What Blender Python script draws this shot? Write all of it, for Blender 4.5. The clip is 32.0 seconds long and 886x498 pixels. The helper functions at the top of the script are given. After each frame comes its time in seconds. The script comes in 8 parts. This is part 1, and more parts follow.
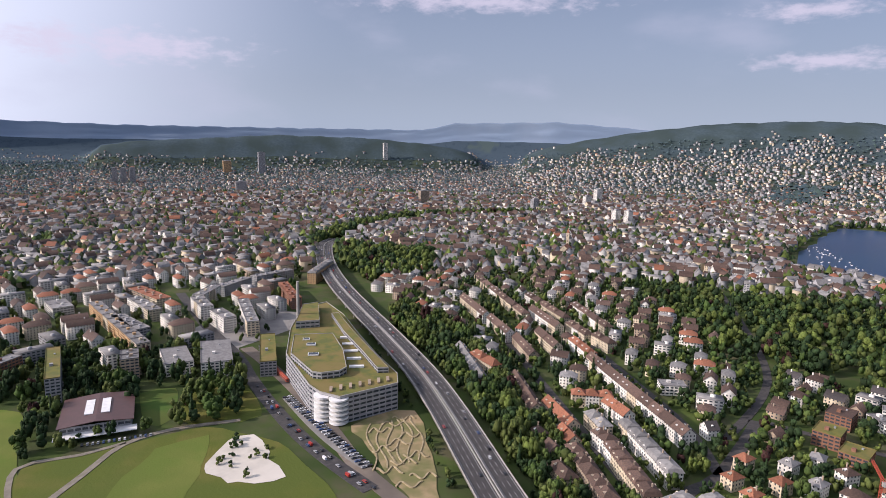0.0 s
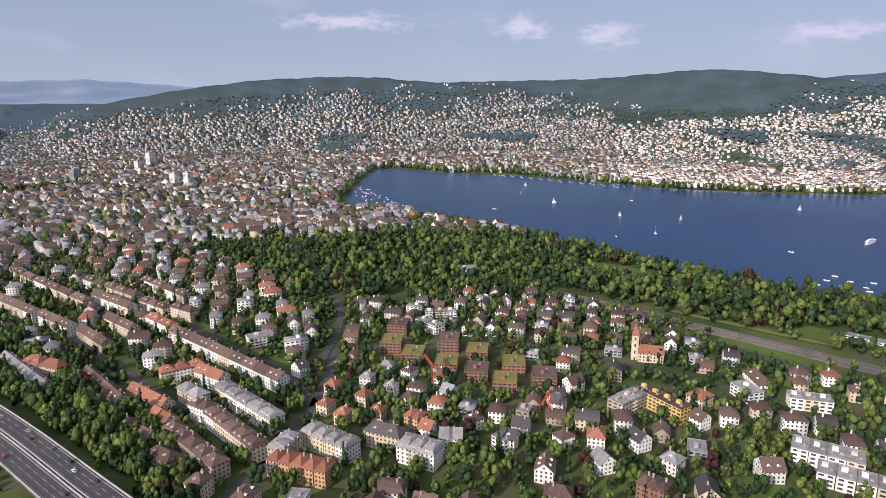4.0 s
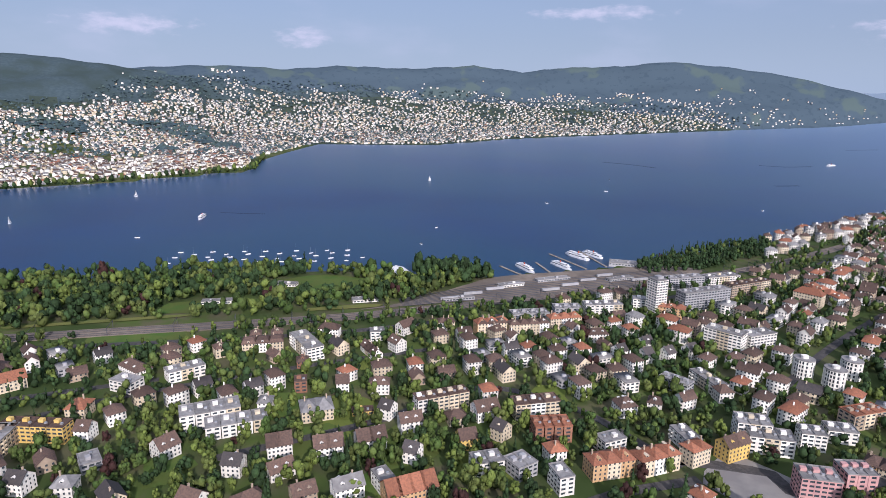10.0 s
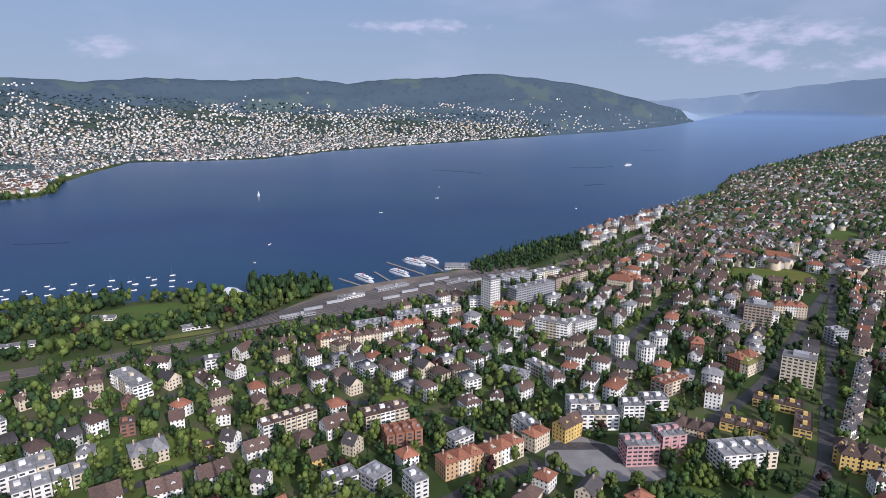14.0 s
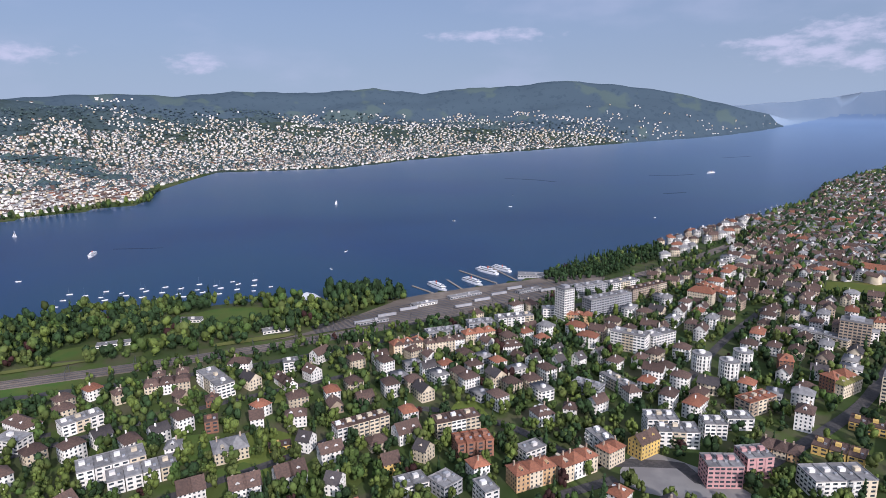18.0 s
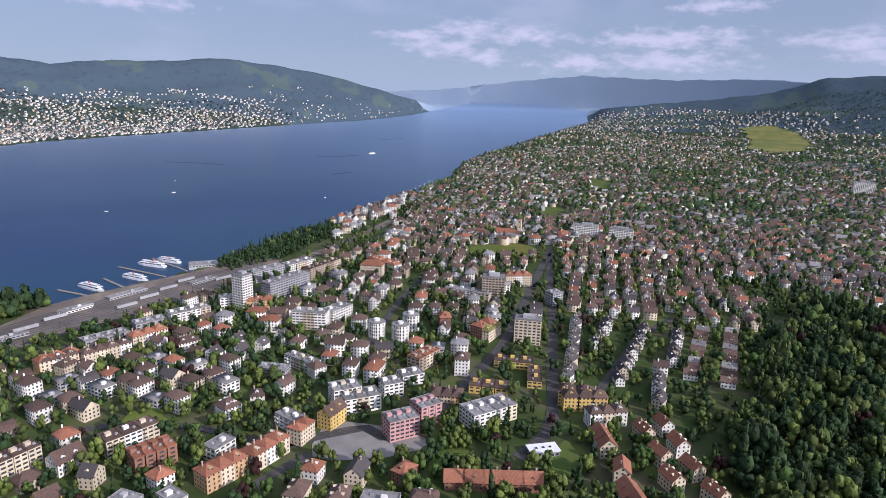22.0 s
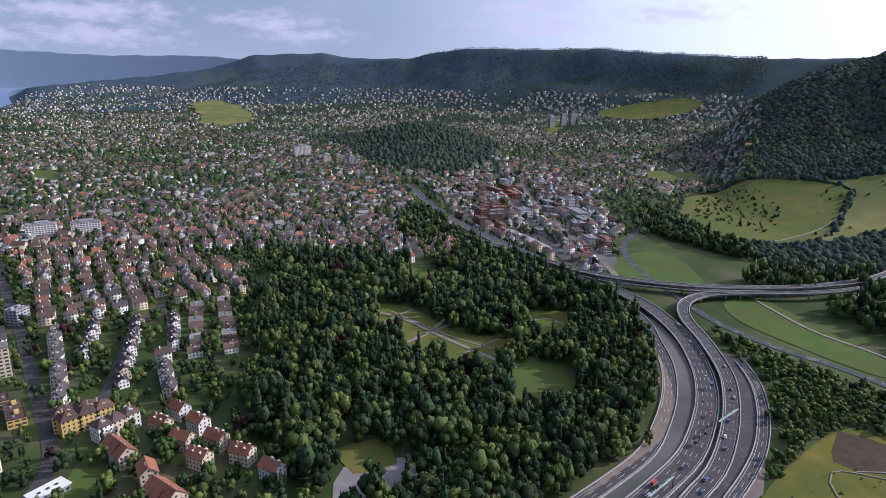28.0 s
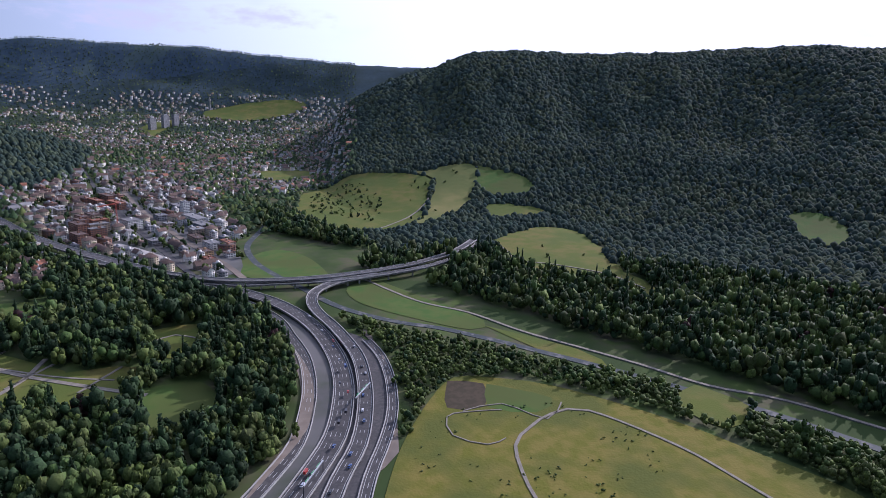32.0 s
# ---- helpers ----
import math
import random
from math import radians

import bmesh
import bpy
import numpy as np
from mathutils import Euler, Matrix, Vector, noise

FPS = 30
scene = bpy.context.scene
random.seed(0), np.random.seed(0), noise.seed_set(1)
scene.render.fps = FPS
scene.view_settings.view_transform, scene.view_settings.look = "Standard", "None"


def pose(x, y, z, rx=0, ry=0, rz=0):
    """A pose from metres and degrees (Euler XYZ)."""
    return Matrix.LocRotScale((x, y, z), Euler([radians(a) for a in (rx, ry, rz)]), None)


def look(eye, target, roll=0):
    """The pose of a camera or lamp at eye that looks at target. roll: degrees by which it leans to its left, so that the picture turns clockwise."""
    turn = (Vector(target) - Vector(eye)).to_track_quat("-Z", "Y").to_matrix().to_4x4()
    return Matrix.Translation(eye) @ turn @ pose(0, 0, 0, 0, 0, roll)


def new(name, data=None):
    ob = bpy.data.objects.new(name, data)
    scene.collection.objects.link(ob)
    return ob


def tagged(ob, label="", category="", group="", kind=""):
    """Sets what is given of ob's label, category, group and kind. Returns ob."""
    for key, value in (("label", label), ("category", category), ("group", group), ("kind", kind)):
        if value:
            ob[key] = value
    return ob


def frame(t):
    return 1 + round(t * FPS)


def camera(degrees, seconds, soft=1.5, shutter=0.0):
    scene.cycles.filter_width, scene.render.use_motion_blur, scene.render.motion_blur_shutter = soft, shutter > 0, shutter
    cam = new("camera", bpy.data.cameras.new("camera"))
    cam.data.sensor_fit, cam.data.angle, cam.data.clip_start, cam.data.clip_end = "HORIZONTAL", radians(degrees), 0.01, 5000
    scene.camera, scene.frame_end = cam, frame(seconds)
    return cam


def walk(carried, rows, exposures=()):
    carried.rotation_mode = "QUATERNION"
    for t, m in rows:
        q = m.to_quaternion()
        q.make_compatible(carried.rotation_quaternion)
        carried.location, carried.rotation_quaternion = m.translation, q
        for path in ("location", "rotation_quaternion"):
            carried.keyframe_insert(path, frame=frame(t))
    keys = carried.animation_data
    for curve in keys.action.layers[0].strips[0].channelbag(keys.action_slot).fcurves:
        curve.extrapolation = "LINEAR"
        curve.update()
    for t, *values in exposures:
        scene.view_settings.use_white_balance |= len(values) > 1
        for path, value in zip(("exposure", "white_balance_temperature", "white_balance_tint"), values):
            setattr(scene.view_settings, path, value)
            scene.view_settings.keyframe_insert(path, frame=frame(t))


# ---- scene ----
from mathutils import geometry

# ---------------------------------------------------------------- camera
EYE = Vector((0.0, 0.0, 250.0))       # z = 0 is the lake's level; x east, y north
cam = camera(70.5, 32.0, soft=0.62)


def heading(azimuth, down, lean):
    """Pose of a camera at EYE: compass bearing, degrees below the horizon, roll."""
    a, p = radians(azimuth), radians(down)
    way = Vector((math.sin(a) * math.cos(p), math.cos(a) * math.cos(p), -math.sin(p)))
    return look(EYE, EYE + way * 100.0, ROLL_SIGN * lean)


ROLL_SIGN = -1.0
EXPOSURES = [(0.0, -0.05, 5650, 21), (7.0, 0.08, 5450, 21), (14.0, -0.18, 5150, 18), (20.0, -0.12, 5200, 20), (25.0, 0.0, 5250, 22), (28.0, -0.12, 5100, 23), (32.0, -0.1, 4950, 27)]
PATH = [
    (0.0, 8.10, 9.99, -1.24),
    (0.5, 13.55, 10.63, -1.13),
    (1.0, 18.66, 11.31, -0.83),
    (1.5, 23.65, 11.86, -0.63),
    (2.0, 28.48, 12.23, -0.41),
    (2.5, 33.19, 12.56, -0.23),
    (3.0, 37.78, 12.90, 0.11),
    (3.5, 42.27, 13.22, 0.24),
    (4.0, 46.69, 13.48, 0.37),
    (4.5, 50.94, 13.82, 0.50),
    (5.0, 55.10, 14.13, 0.60),
    (5.5, 59.26, 14.31, 0.60),
    (6.0, 63.40, 14.44, 0.64),
    (6.5, 67.65, 14.57, 0.38),
    (7.0, 72.28, 14.54, 0.11),
    (7.5, 77.41, 14.50, -0.10),
    (8.0, 82.56, 14.44, -0.39),
    (8.5, 87.68, 14.36, -0.43),
    (9.0, 92.82, 14.30, -0.64),
    (9.5, 97.98, 14.27, -0.69),
    (10.0, 103.11, 14.16, -0.92),
    (10.5, 108.18, 14.06, -0.97),
    (11.0, 113.01, 13.98, -1.24),
    (11.5, 116.63, 13.90, -1.28),
    (12.0, 119.05, 13.87, -1.14),
    (12.5, 119.96, 13.83, -1.01),
    (13.0, 119.57, 13.59, -0.69),
    (13.5, 118.94, 13.32, -0.39),
    (14.0, 118.30, 13.05, -0.19),
    (14.5, 117.56, 12.83, -0.07),
    (15.0, 116.87, 12.67, 0.08),
    (15.5, 112.67, 12.56, 0.80),
    (16.0, 109.57, 12.48, 1.00),
    (16.5, 106.35, 12.38, 1.13),
    (17.0, 104.85, 12.31, 1.14),
    (17.5, 106.90, 12.29, 1.00),
    (18.0, 111.48, 12.25, 0.71),
    (18.5, 115.76, 12.36, 0.10),
    (19.0, 119.72, 12.59, -0.57),
    (19.5, 123.38, 12.77, -1.16),
    (20.0, 126.80, 12.89, -1.48),
    (20.5, 130.47, 13.01, -1.75),
    (21.0, 134.09, 13.20, -1.76),
    (21.5, 137.72, 13.45, -1.64),
    (22.0, 141.28, 13.69, -1.45),
    (22.5, 144.79, 13.87, -1.47),
    (23.0, 148.30, 14.04, -1.36),
    (23.5, 151.81, 14.19, -1.33),
    (24.0, 155.35, 14.25, -1.39),
    (24.5, 158.96, 14.29, -1.49),
    (25.0, 162.73, 14.34, -1.30),
    (25.5, 166.77, 14.42, -1.11),
    (26.0, 170.79, 14.50, -0.96),
    (26.5, 174.96, 14.64, -0.77),
    (27.0, 179.22, 14.78, -0.61),
    (27.5, 183.49, 14.85, -0.56),
    (28.0, 187.74, 14.90, -0.58),
    (28.5, 192.01, 14.91, -0.72),
    (29.0, 196.39, 14.87, -0.80),
    (29.5, 200.73, 14.80, -1.01),
    (30.0, 205.10, 14.66, -1.29),
    (30.5, 209.53, 14.48, -1.56),
    (31.0, 214.05, 14.35, -1.76),
    (31.5, 218.58, 14.17, -2.08),
    (32.0, 222.18, 14.02, -2.10),
]
walk(cam, [(t, heading(a, p, r)) for t, a, p, r in PATH], EXPOSURES)

# ---------------------------------------------------------------- light
SUN_AZ, SUN_EL = 267.0, 27.5
world = bpy.data.worlds.new("sky")
scene.world = world
world.use_nodes = True
wn, wl = world.node_tree.nodes, world.node_tree.links
wn.clear()
w_out = wn.new("ShaderNodeOutputWorld")
w_bg = wn.new("ShaderNodeBackground")
w_sky = wn.new("ShaderNodeTexSky")
w_sky.sky_type, w_sky.sun_disc = "NISHITA", False
w_sky.sun_elevation, w_sky.sun_rotation = radians(SUN_EL), radians(SUN_AZ)
w_sky.altitude, w_sky.air_density, w_sky.dust_density, w_sky.ozone_density = 600, 1.0, 1.2, 1.4
def w_math(op, *args):
    """A math node of the sky; numbers are set, sockets are linked."""
    n = wn.new("ShaderNodeMath")
    n.operation = op
    for k, a in enumerate(args):
        if isinstance(a, (int, float)):
            n.inputs[k].default_value = a
        else:
            wl.new(a, n.inputs[k])
    return n.outputs[0]


def w_blend(fac, one, two):
    n = wn.new("ShaderNodeMixRGB")
    wl.new(fac, n.inputs["Fac"])
    for k, c in ((1, one), (2, two)):
        if isinstance(c, tuple):
            n.inputs[k].default_value = (*c, 1)
        else:
            wl.new(c, n.inputs[k])
    return n.outputs["Color"]


def w_range(value, a, b, c=0.0, d=1.0):
    n = wn.new("ShaderNodeMapRange")
    n.interpolation_type = "SMOOTHSTEP"
    for k, q in zip(("From Min", "From Max", "To Min", "To Max"), (a, b, c, d)):
        n.inputs[k].default_value = q
    wl.new(value, n.inputs["Value"])
    return n.outputs["Result"]


w_geo = wn.new("ShaderNodeTexCoord")
w_sep = wn.new("ShaderNodeSeparateXYZ")
wl.new(w_geo.outputs["Generated"], w_sep.inputs["Vector"])
# haze over the horizon, whiter round the sun
haze = w_blend(w_range(w_sep.outputs["Z"], 0.0, 0.5, 0.8, 0.1), w_sky.outputs["Color"], (5.8, 6.3, 6.8))
haze = w_blend(w_range(w_sep.outputs["Z"], 0.0, 0.09, 0.55, 0.0), haze, (6.5, 7.4, 7.9))
w_dot = wn.new("ShaderNodeVectorMath")
w_dot.operation = "DOT_PRODUCT"
w_dot.inputs[1].default_value = (math.sin(radians(SUN_AZ)) * 0.88, math.cos(radians(SUN_AZ)) * 0.88, 0.47)
wl.new(w_geo.outputs["Generated"], w_dot.inputs[0])
haze = w_blend(w_range(w_dot.outputs["Value"], 0.0, 0.86), haze, (19.0, 18.4, 18.2))
# small fair-weather clouds: bearing, height, half width and half height in degrees
CLOUDS = [(336.4, 6.6, 3.1, 1.1), (342.9, 6.7, 5.9, 1.1), (37.1, 10.1, 3.6, .6), (10.9, 11.5, 8.2, .7), (38.9, 6.4, 4.9, .6), (53.5, 5.9, 2.2, .8),
          (60.9, 5.1, 1.8, 1.0), (77.5, 4.7, 3.3, .6), (90.8, 4.2, 1.8, .6), (116.2, 6.5, 4.1, .4), (141, 4.2, 3.2, .8), (145, 3.4, 1.8, .7), (152.5, 3.1, 3.1, .7),
          (138.4, 5.1, 2.6, .5), (143.3, 5.7, 2.6, .7), (147.7, 5.3, 3.1, .7), (159.8, 5, 5.6, .8), (163.2, 7.5, 3.1, .5), (175.8, 3.7, 3.6, .5), (159.5, 3.3, 5.6, .7),
          (173, 4.7, 4.1, .7), (195.5, 6.1, 4.6, .7), (195.9, 4.8, 5.1, .8), (206.5, 5.6, 4.1, .6)]
w_az = w_math("MULTIPLY", w_math("ARCTAN2", w_sep.outputs["X"], w_sep.outputs["Y"]), 57.2958)
w_az = w_math("ADD", w_az, w_math("MULTIPLY", w_math("LESS_THAN", w_az, -60.0), 360.0))
w_el = w_math("MULTIPLY", w_math("ARCSINE", w_sep.outputs["Z"]), 57.2958)
w_place = wn.new("ShaderNodeCombineXYZ")
wl.new(w_az, w_place.inputs[0])
wl.new(w_el, w_place.inputs[1])
nearest = 9.0
for c_az, c_el, c_w, c_h in CLOUDS:
    n = wn.new("ShaderNodeMapping")
    n.vector_type = "TEXTURE"
    n.inputs["Location"].default_value = (c_az - 360 if c_az > 300 else c_az, c_el, 0)
    n.inputs["Scale"].default_value = (c_w * 1.3, c_h * 1.3, 1)
    wl.new(w_place.outputs["Vector"], n.inputs["Vector"])
    q = wn.new("ShaderNodeVectorMath")
    q.operation = "LENGTH"
    wl.new(n.outputs["Vector"], q.inputs[0])
    nearest = w_math("MINIMUM", nearest, q.outputs["Value"])
w_noise = wn.new("ShaderNodeTexNoise")
w_noise.inputs["Scale"].default_value, w_noise.inputs["Detail"].default_value, w_noise.inputs["Roughness"].default_value = 0.55, 7.0, 0.6
w_wide = wn.new("ShaderNodeMapping")
w_wide.inputs["Scale"].default_value = (1.0, 2.4, 1.0)
wl.new(w_place.outputs["Vector"], w_wide.inputs["Vector"])
wl.new(w_wide.outputs["Vector"], w_noise.inputs["Vector"])
puff = w_math("ADD", nearest, w_math("MULTIPLY", w_math("SUBTRACT", w_noise.outputs["Fac"], 0.5), 3.0))
cloudy = w_blend(w_range(puff, 1.2, -0.1, 0.0, 0.78), haze, (10.6, 9.5, 9.8))
thin = wn.new("ShaderNodeTexNoise")
thin.inputs["Scale"].default_value, thin.inputs["Detail"].default_value = 0.07, 5.0
wl.new(w_wide.outputs["Vector"], thin.inputs["Vector"])
cloudy = w_blend(w_range(thin.outputs["Fac"], 0.5, 0.75, 0.0, 0.4), cloudy, (8.4, 8.2, 8.8))
wl.new(cloudy, w_bg.inputs["Color"])
w_bg.inputs["Strength"].default_value = 0.074
wl.new(w_bg.outputs["Background"], w_out.inputs["Surface"])

sun = new("sun", bpy.data.lights.new("sun", "SUN"))
sun.data.energy, sun.data.angle, sun.data.color = 5.0, radians(0.55), (1.0, 0.83, 0.63)
sa, se = radians(SUN_AZ), radians(SUN_EL)
sun.matrix_world = look((0, 0, 0), (-math.sin(sa) * math.cos(se), -math.cos(sa) * math.cos(se), -math.sin(se)))


# ---------------------------------------------------------------- materials
def material(name, color, rough=0.8, metal=0.0, second=None, scale=0.2, detail=4.0, bump=0.0, bump_scale=1.0,
             lo=0.4, hi=0.6, spread=0.0, third=None, third_scale=0.01, coords="Position", spec=0.3):
    """Principled material: two colours mixed by noise in metres, a third at a larger scale, per-object spread and relief."""
    m = bpy.data.materials.new(name)
    m.use_nodes = True
    n, l = m.node_tree.nodes, m.node_tree.links
    b = n["Principled BSDF"]
    b.inputs["Roughness"].default_value, b.inputs["Metallic"].default_value = rough, metal
    b.inputs["Specular IOR Level"].default_value = spec
    geo = n.new("ShaderNodeNewGeometry")
    vec = geo.outputs["Position"]

    def mixed(base, other, sc, a, z, det):
        t = n.new("ShaderNodeTexNoise")
        t.inputs["Scale"].default_value, t.inputs["Detail"].default_value = sc, det
        l.new(vec, t.inputs["Vector"])
        r = n.new("ShaderNodeMapRange")
        r.inputs["From Min"].default_value, r.inputs["From Max"].default_value = a, z
        l.new(t.outputs["Fac"], r.inputs["Value"])
        x = n.new("ShaderNodeMixRGB")
        l.new(r.outputs["Result"], x.inputs["Fac"])
        if isinstance(base, tuple):
            x.inputs["Color1"].default_value = (*base, 1)
        else:
            l.new(base, x.inputs["Color1"])
        x.inputs["Color2"].default_value = (*other, 1)
        return x.outputs["Color"]

    second = second or tuple(c * 0.8 for c in color)
    out = mixed(color, second, scale, lo, hi, detail)
    if third:
        out = mixed(out, third, third_scale, lo, hi, 3.0)
    if spread:
        info = n.new("ShaderNodeObjectInfo")
        isl = n.new("ShaderNodeMath")
        isl.operation = "FRACT"
        add = n.new("ShaderNodeMath")
        l.new(info.outputs["Random"], add.inputs[0])
        l.new(geo.outputs["Random Per Island"], add.inputs[1])
        l.new(add.outputs[0], isl.inputs[0])
        hsv = n.new("ShaderNodeHueSaturation")
        v = n.new("ShaderNodeMapRange")
        v.inputs["To Min"].default_value, v.inputs["To Max"].default_value = 1 - spread, 1 + spread
        l.new(isl.outputs[0], v.inputs["Value"])
        l.new(v.outputs["Result"], hsv.inputs["Value"])
        l.new(out, hsv.inputs["Color"])
        out = hsv.outputs["Color"]
    l.new(out, b.inputs["Base Color"])
    if bump:
        t = n.new("ShaderNodeTexNoise")
        t.inputs["Scale"].default_value, t.inputs["Detail"].default_value = bump_scale, 3
        l.new(vec, t.inputs["Vector"])
        k = n.new("ShaderNodeBump")
        k.inputs["Strength"].default_value, k.inputs["Distance"].default_value = bump, 0.5
        l.new(t.outputs["Fac"], k.inputs["Height"])
        l.new(k.outputs["Normal"], b.inputs["Normal"])
    return m


GROUND = material("ground_soil", (0.070, 0.100, 0.025), 0.95, second=(0.098, 0.094, 0.052), scale=0.05, third=(0.040, 0.062, 0.018), third_scale=0.011, spec=0.1)
GRASS = material("meadow_grass", (0.12, 0.17, 0.03), 0.95, second=(0.17, 0.19, 0.045), scale=0.03, third=(0.11, 0.14, 0.03), third_scale=0.008, bump=0.3, bump_scale=0.6, spec=0.1)
DRYGRASS = material("dry_grass", (0.20, 0.185, 0.062), 0.95, second=(0.145, 0.155, 0.045), scale=0.02, detail=8.0, third=(0.12, 0.14, 0.04), third_scale=0.008, spec=0.1)
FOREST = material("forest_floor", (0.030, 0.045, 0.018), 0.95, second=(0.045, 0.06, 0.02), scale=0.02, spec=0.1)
WATER = material("lake_water", (0.004, 0.026, 0.096), 0.28, second=(0.004, 0.020, 0.080), scale=0.004, bump=0.018, bump_scale=0.12, third=(0.008, 0.036, 0.085), third_scale=0.0016, spec=0.22)
# the far lake's pale sky reflection is put into its colour, growing with distance
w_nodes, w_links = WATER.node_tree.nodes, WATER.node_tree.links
sheen_mix, sheen_way, sheen_len, sheen_pos = w_nodes.new("ShaderNodeMixRGB"), w_nodes.new("ShaderNodeMapRange"), w_nodes.new("ShaderNodeVectorMath"), w_nodes.new("ShaderNodeNewGeometry")
sheen_len.operation = "LENGTH"
sheen_way.inputs["From Min"].default_value, sheen_way.inputs["From Max"].default_value = 1500, 4700
w_links.new(sheen_pos.outputs["Position"], sheen_len.inputs[0])
w_links.new(sheen_len.outputs["Value"], sheen_way.inputs["Value"])
w_links.new(sheen_way.outputs["Result"], sheen_mix.inputs["Fac"])
w_links.new(WATER.node_tree.nodes["Principled BSDF"].inputs["Base Color"].links[0].from_socket, sheen_mix.inputs["Color1"])
sheen_mix.inputs["Color2"].default_value = (0.155, 0.225, 0.35, 1)
w_links.new(sheen_mix.outputs["Color"], w_nodes["Principled BSDF"].inputs["Base Color"])
ASPHALT = material("asphalt", (0.062, 0.058, 0.056), 0.85, second=(0.080, 0.075, 0.071), scale=0.06, third=(0.050, 0.048, 0.047), third_scale=0.4)
CONCRETE = material("concrete", (0.36, 0.35, 0.32), 0.85, second=(0.29, 0.28, 0.26), scale=0.08)
# FAR_FOREST is paled and blued in its colour for the air's haze
FAR_FOREST = material("haze_tinted_forest", (0.064, 0.090, 0.100), 0.95, second=(0.050, 0.073, 0.084), scale=0.07, detail=8.0, lo=0.38, hi=0.62, third=(0.045, 0.064, 0.062), third_scale=0.006, bump=0.6, bump_scale=0.06, spec=0.05)
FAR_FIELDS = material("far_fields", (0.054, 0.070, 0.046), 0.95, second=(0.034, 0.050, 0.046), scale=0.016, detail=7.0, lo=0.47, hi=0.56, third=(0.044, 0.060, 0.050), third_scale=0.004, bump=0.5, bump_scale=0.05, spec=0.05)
# HAZY_HILLS and DISTANCE hold the blue distance haze as base colour
HAZY_HILLS = material("haze_tinted_hills", (0.062, 0.088, 0.110), 0.98, second=(0.051, 0.074, 0.096), scale=0.03, detail=6.0, lo=0.57, hi=0.62, third=(0.078, 0.107, 0.106), third_scale=0.0042, spec=0.0)
DISTANCE = material("haze_blue_distance", (0.21, 0.275, 0.36), 1.0, second=(0.24, 0.30, 0.38), scale=0.004, third=(0.19, 0.25, 0.335), third_scale=0.0012, spec=0.0)


# ---------------------------------------------------------------- the lie of the land
NEAR, ROOM = 2600.0, 2250.0           # past NEAR metres the distance is drawn together towards NEAR + ROOM


def drawn(x, y, z):
    """Far country drawn together along the line of sight, so that it stays within reach of the lens."""
    r = np.maximum(np.hypot(x, y), 1e-6)
    s = np.where(r > NEAR, (NEAR + ROOM * (1 - np.exp(-(r - NEAR) / ROOM))) / r, 1.0)
    return x * s, y * s, EYE.z + (z - EYE.z) * s, s


SHORE_NEAR = [(1500, 1740), (1300, 1570), (1140, 1420), (985, 1270), (900, 1140), (945, 1000), (958, 850), (945, 640), (905, 430), (888, 265),
              (905, 140), (895, 40), (872, -60), (855, -120), (795, -265), (806, -340), (815, -420), (845, -520), (885, -650), (920, -767)]
SHORE_SOUTH = [(975, -930), (1025, -1080), (1195, -1510), (1430, -1870), (1566, -2177), (2030, -3350), (3371, -6892), (6500, -13100),
               (14000, -24000), (17000, -23000), (8500, -10500), (5610, -6229), (4643, -4588)]
SHORE_FAR = [(4265, -3514), (3768, -2316), (3526, -1685), (3279, -1130), (2953, -673), (2921, -385), (3020, -120), (2700, 0), (2400, 115),
             (2110, 130), (2030, 140), (1965, 230), (1820, 460), (1770, 560), (1700, 710), (1700, 870), (1690, 1110), (1684, 1300), (1590, 1470), (1575, 1700)]
LAKE = SHORE_NEAR + SHORE_SOUTH + SHORE_FAR


def inside(poly, x, y):
    x, y = np.asarray(x, float), np.asarray(y, float)
    c = np.zeros(x.shape, bool)
    for (x0, y0), (x1, y1) in zip(poly, poly[1:] + poly[:1]):
        if y0 != y1:
            c ^= ((y0 > y) != (y1 > y)) & (x < (x1 - x0) * (y - y0) / (y1 - y0) + x0)
    return c


def away(poly, x, y, closed=True):
    """Distance to a polyline."""
    d = np.full(np.shape(x), 1e9)
    ends = zip(poly, poly[1:] + poly[:1]) if closed else zip(poly, poly[1:])
    for (x0, y0), (x1, y1) in ends:
        dx, dy = x1 - x0, y1 - y0
        u = np.clip(((x - x0) * dx + (y - y0) * dy) / (dx * dx + dy * dy), 0, 1)
        d = np.minimum(d, np.hypot(x - x0 - u * dx, y - y0 - u * dy))
    return d


def smooth(u):
    u = np.clip(u, 0, 1)
    return u * u * (3 - 2 * u)


def wave(x, y, size, seed):
    """Cheap smooth unevenness, about -1 to 1."""
    a = x / size + seed * 1.7
    b = y / size - seed * 2.3
    return (np.sin(a + 1.3 * np.sin(b * 0.7)) + np.sin(1.7 * b + 1.1 * np.sin(a * 0.9)) + 0.6 * np.sin(2.9 * a - 2.3 * b)) / 2.6


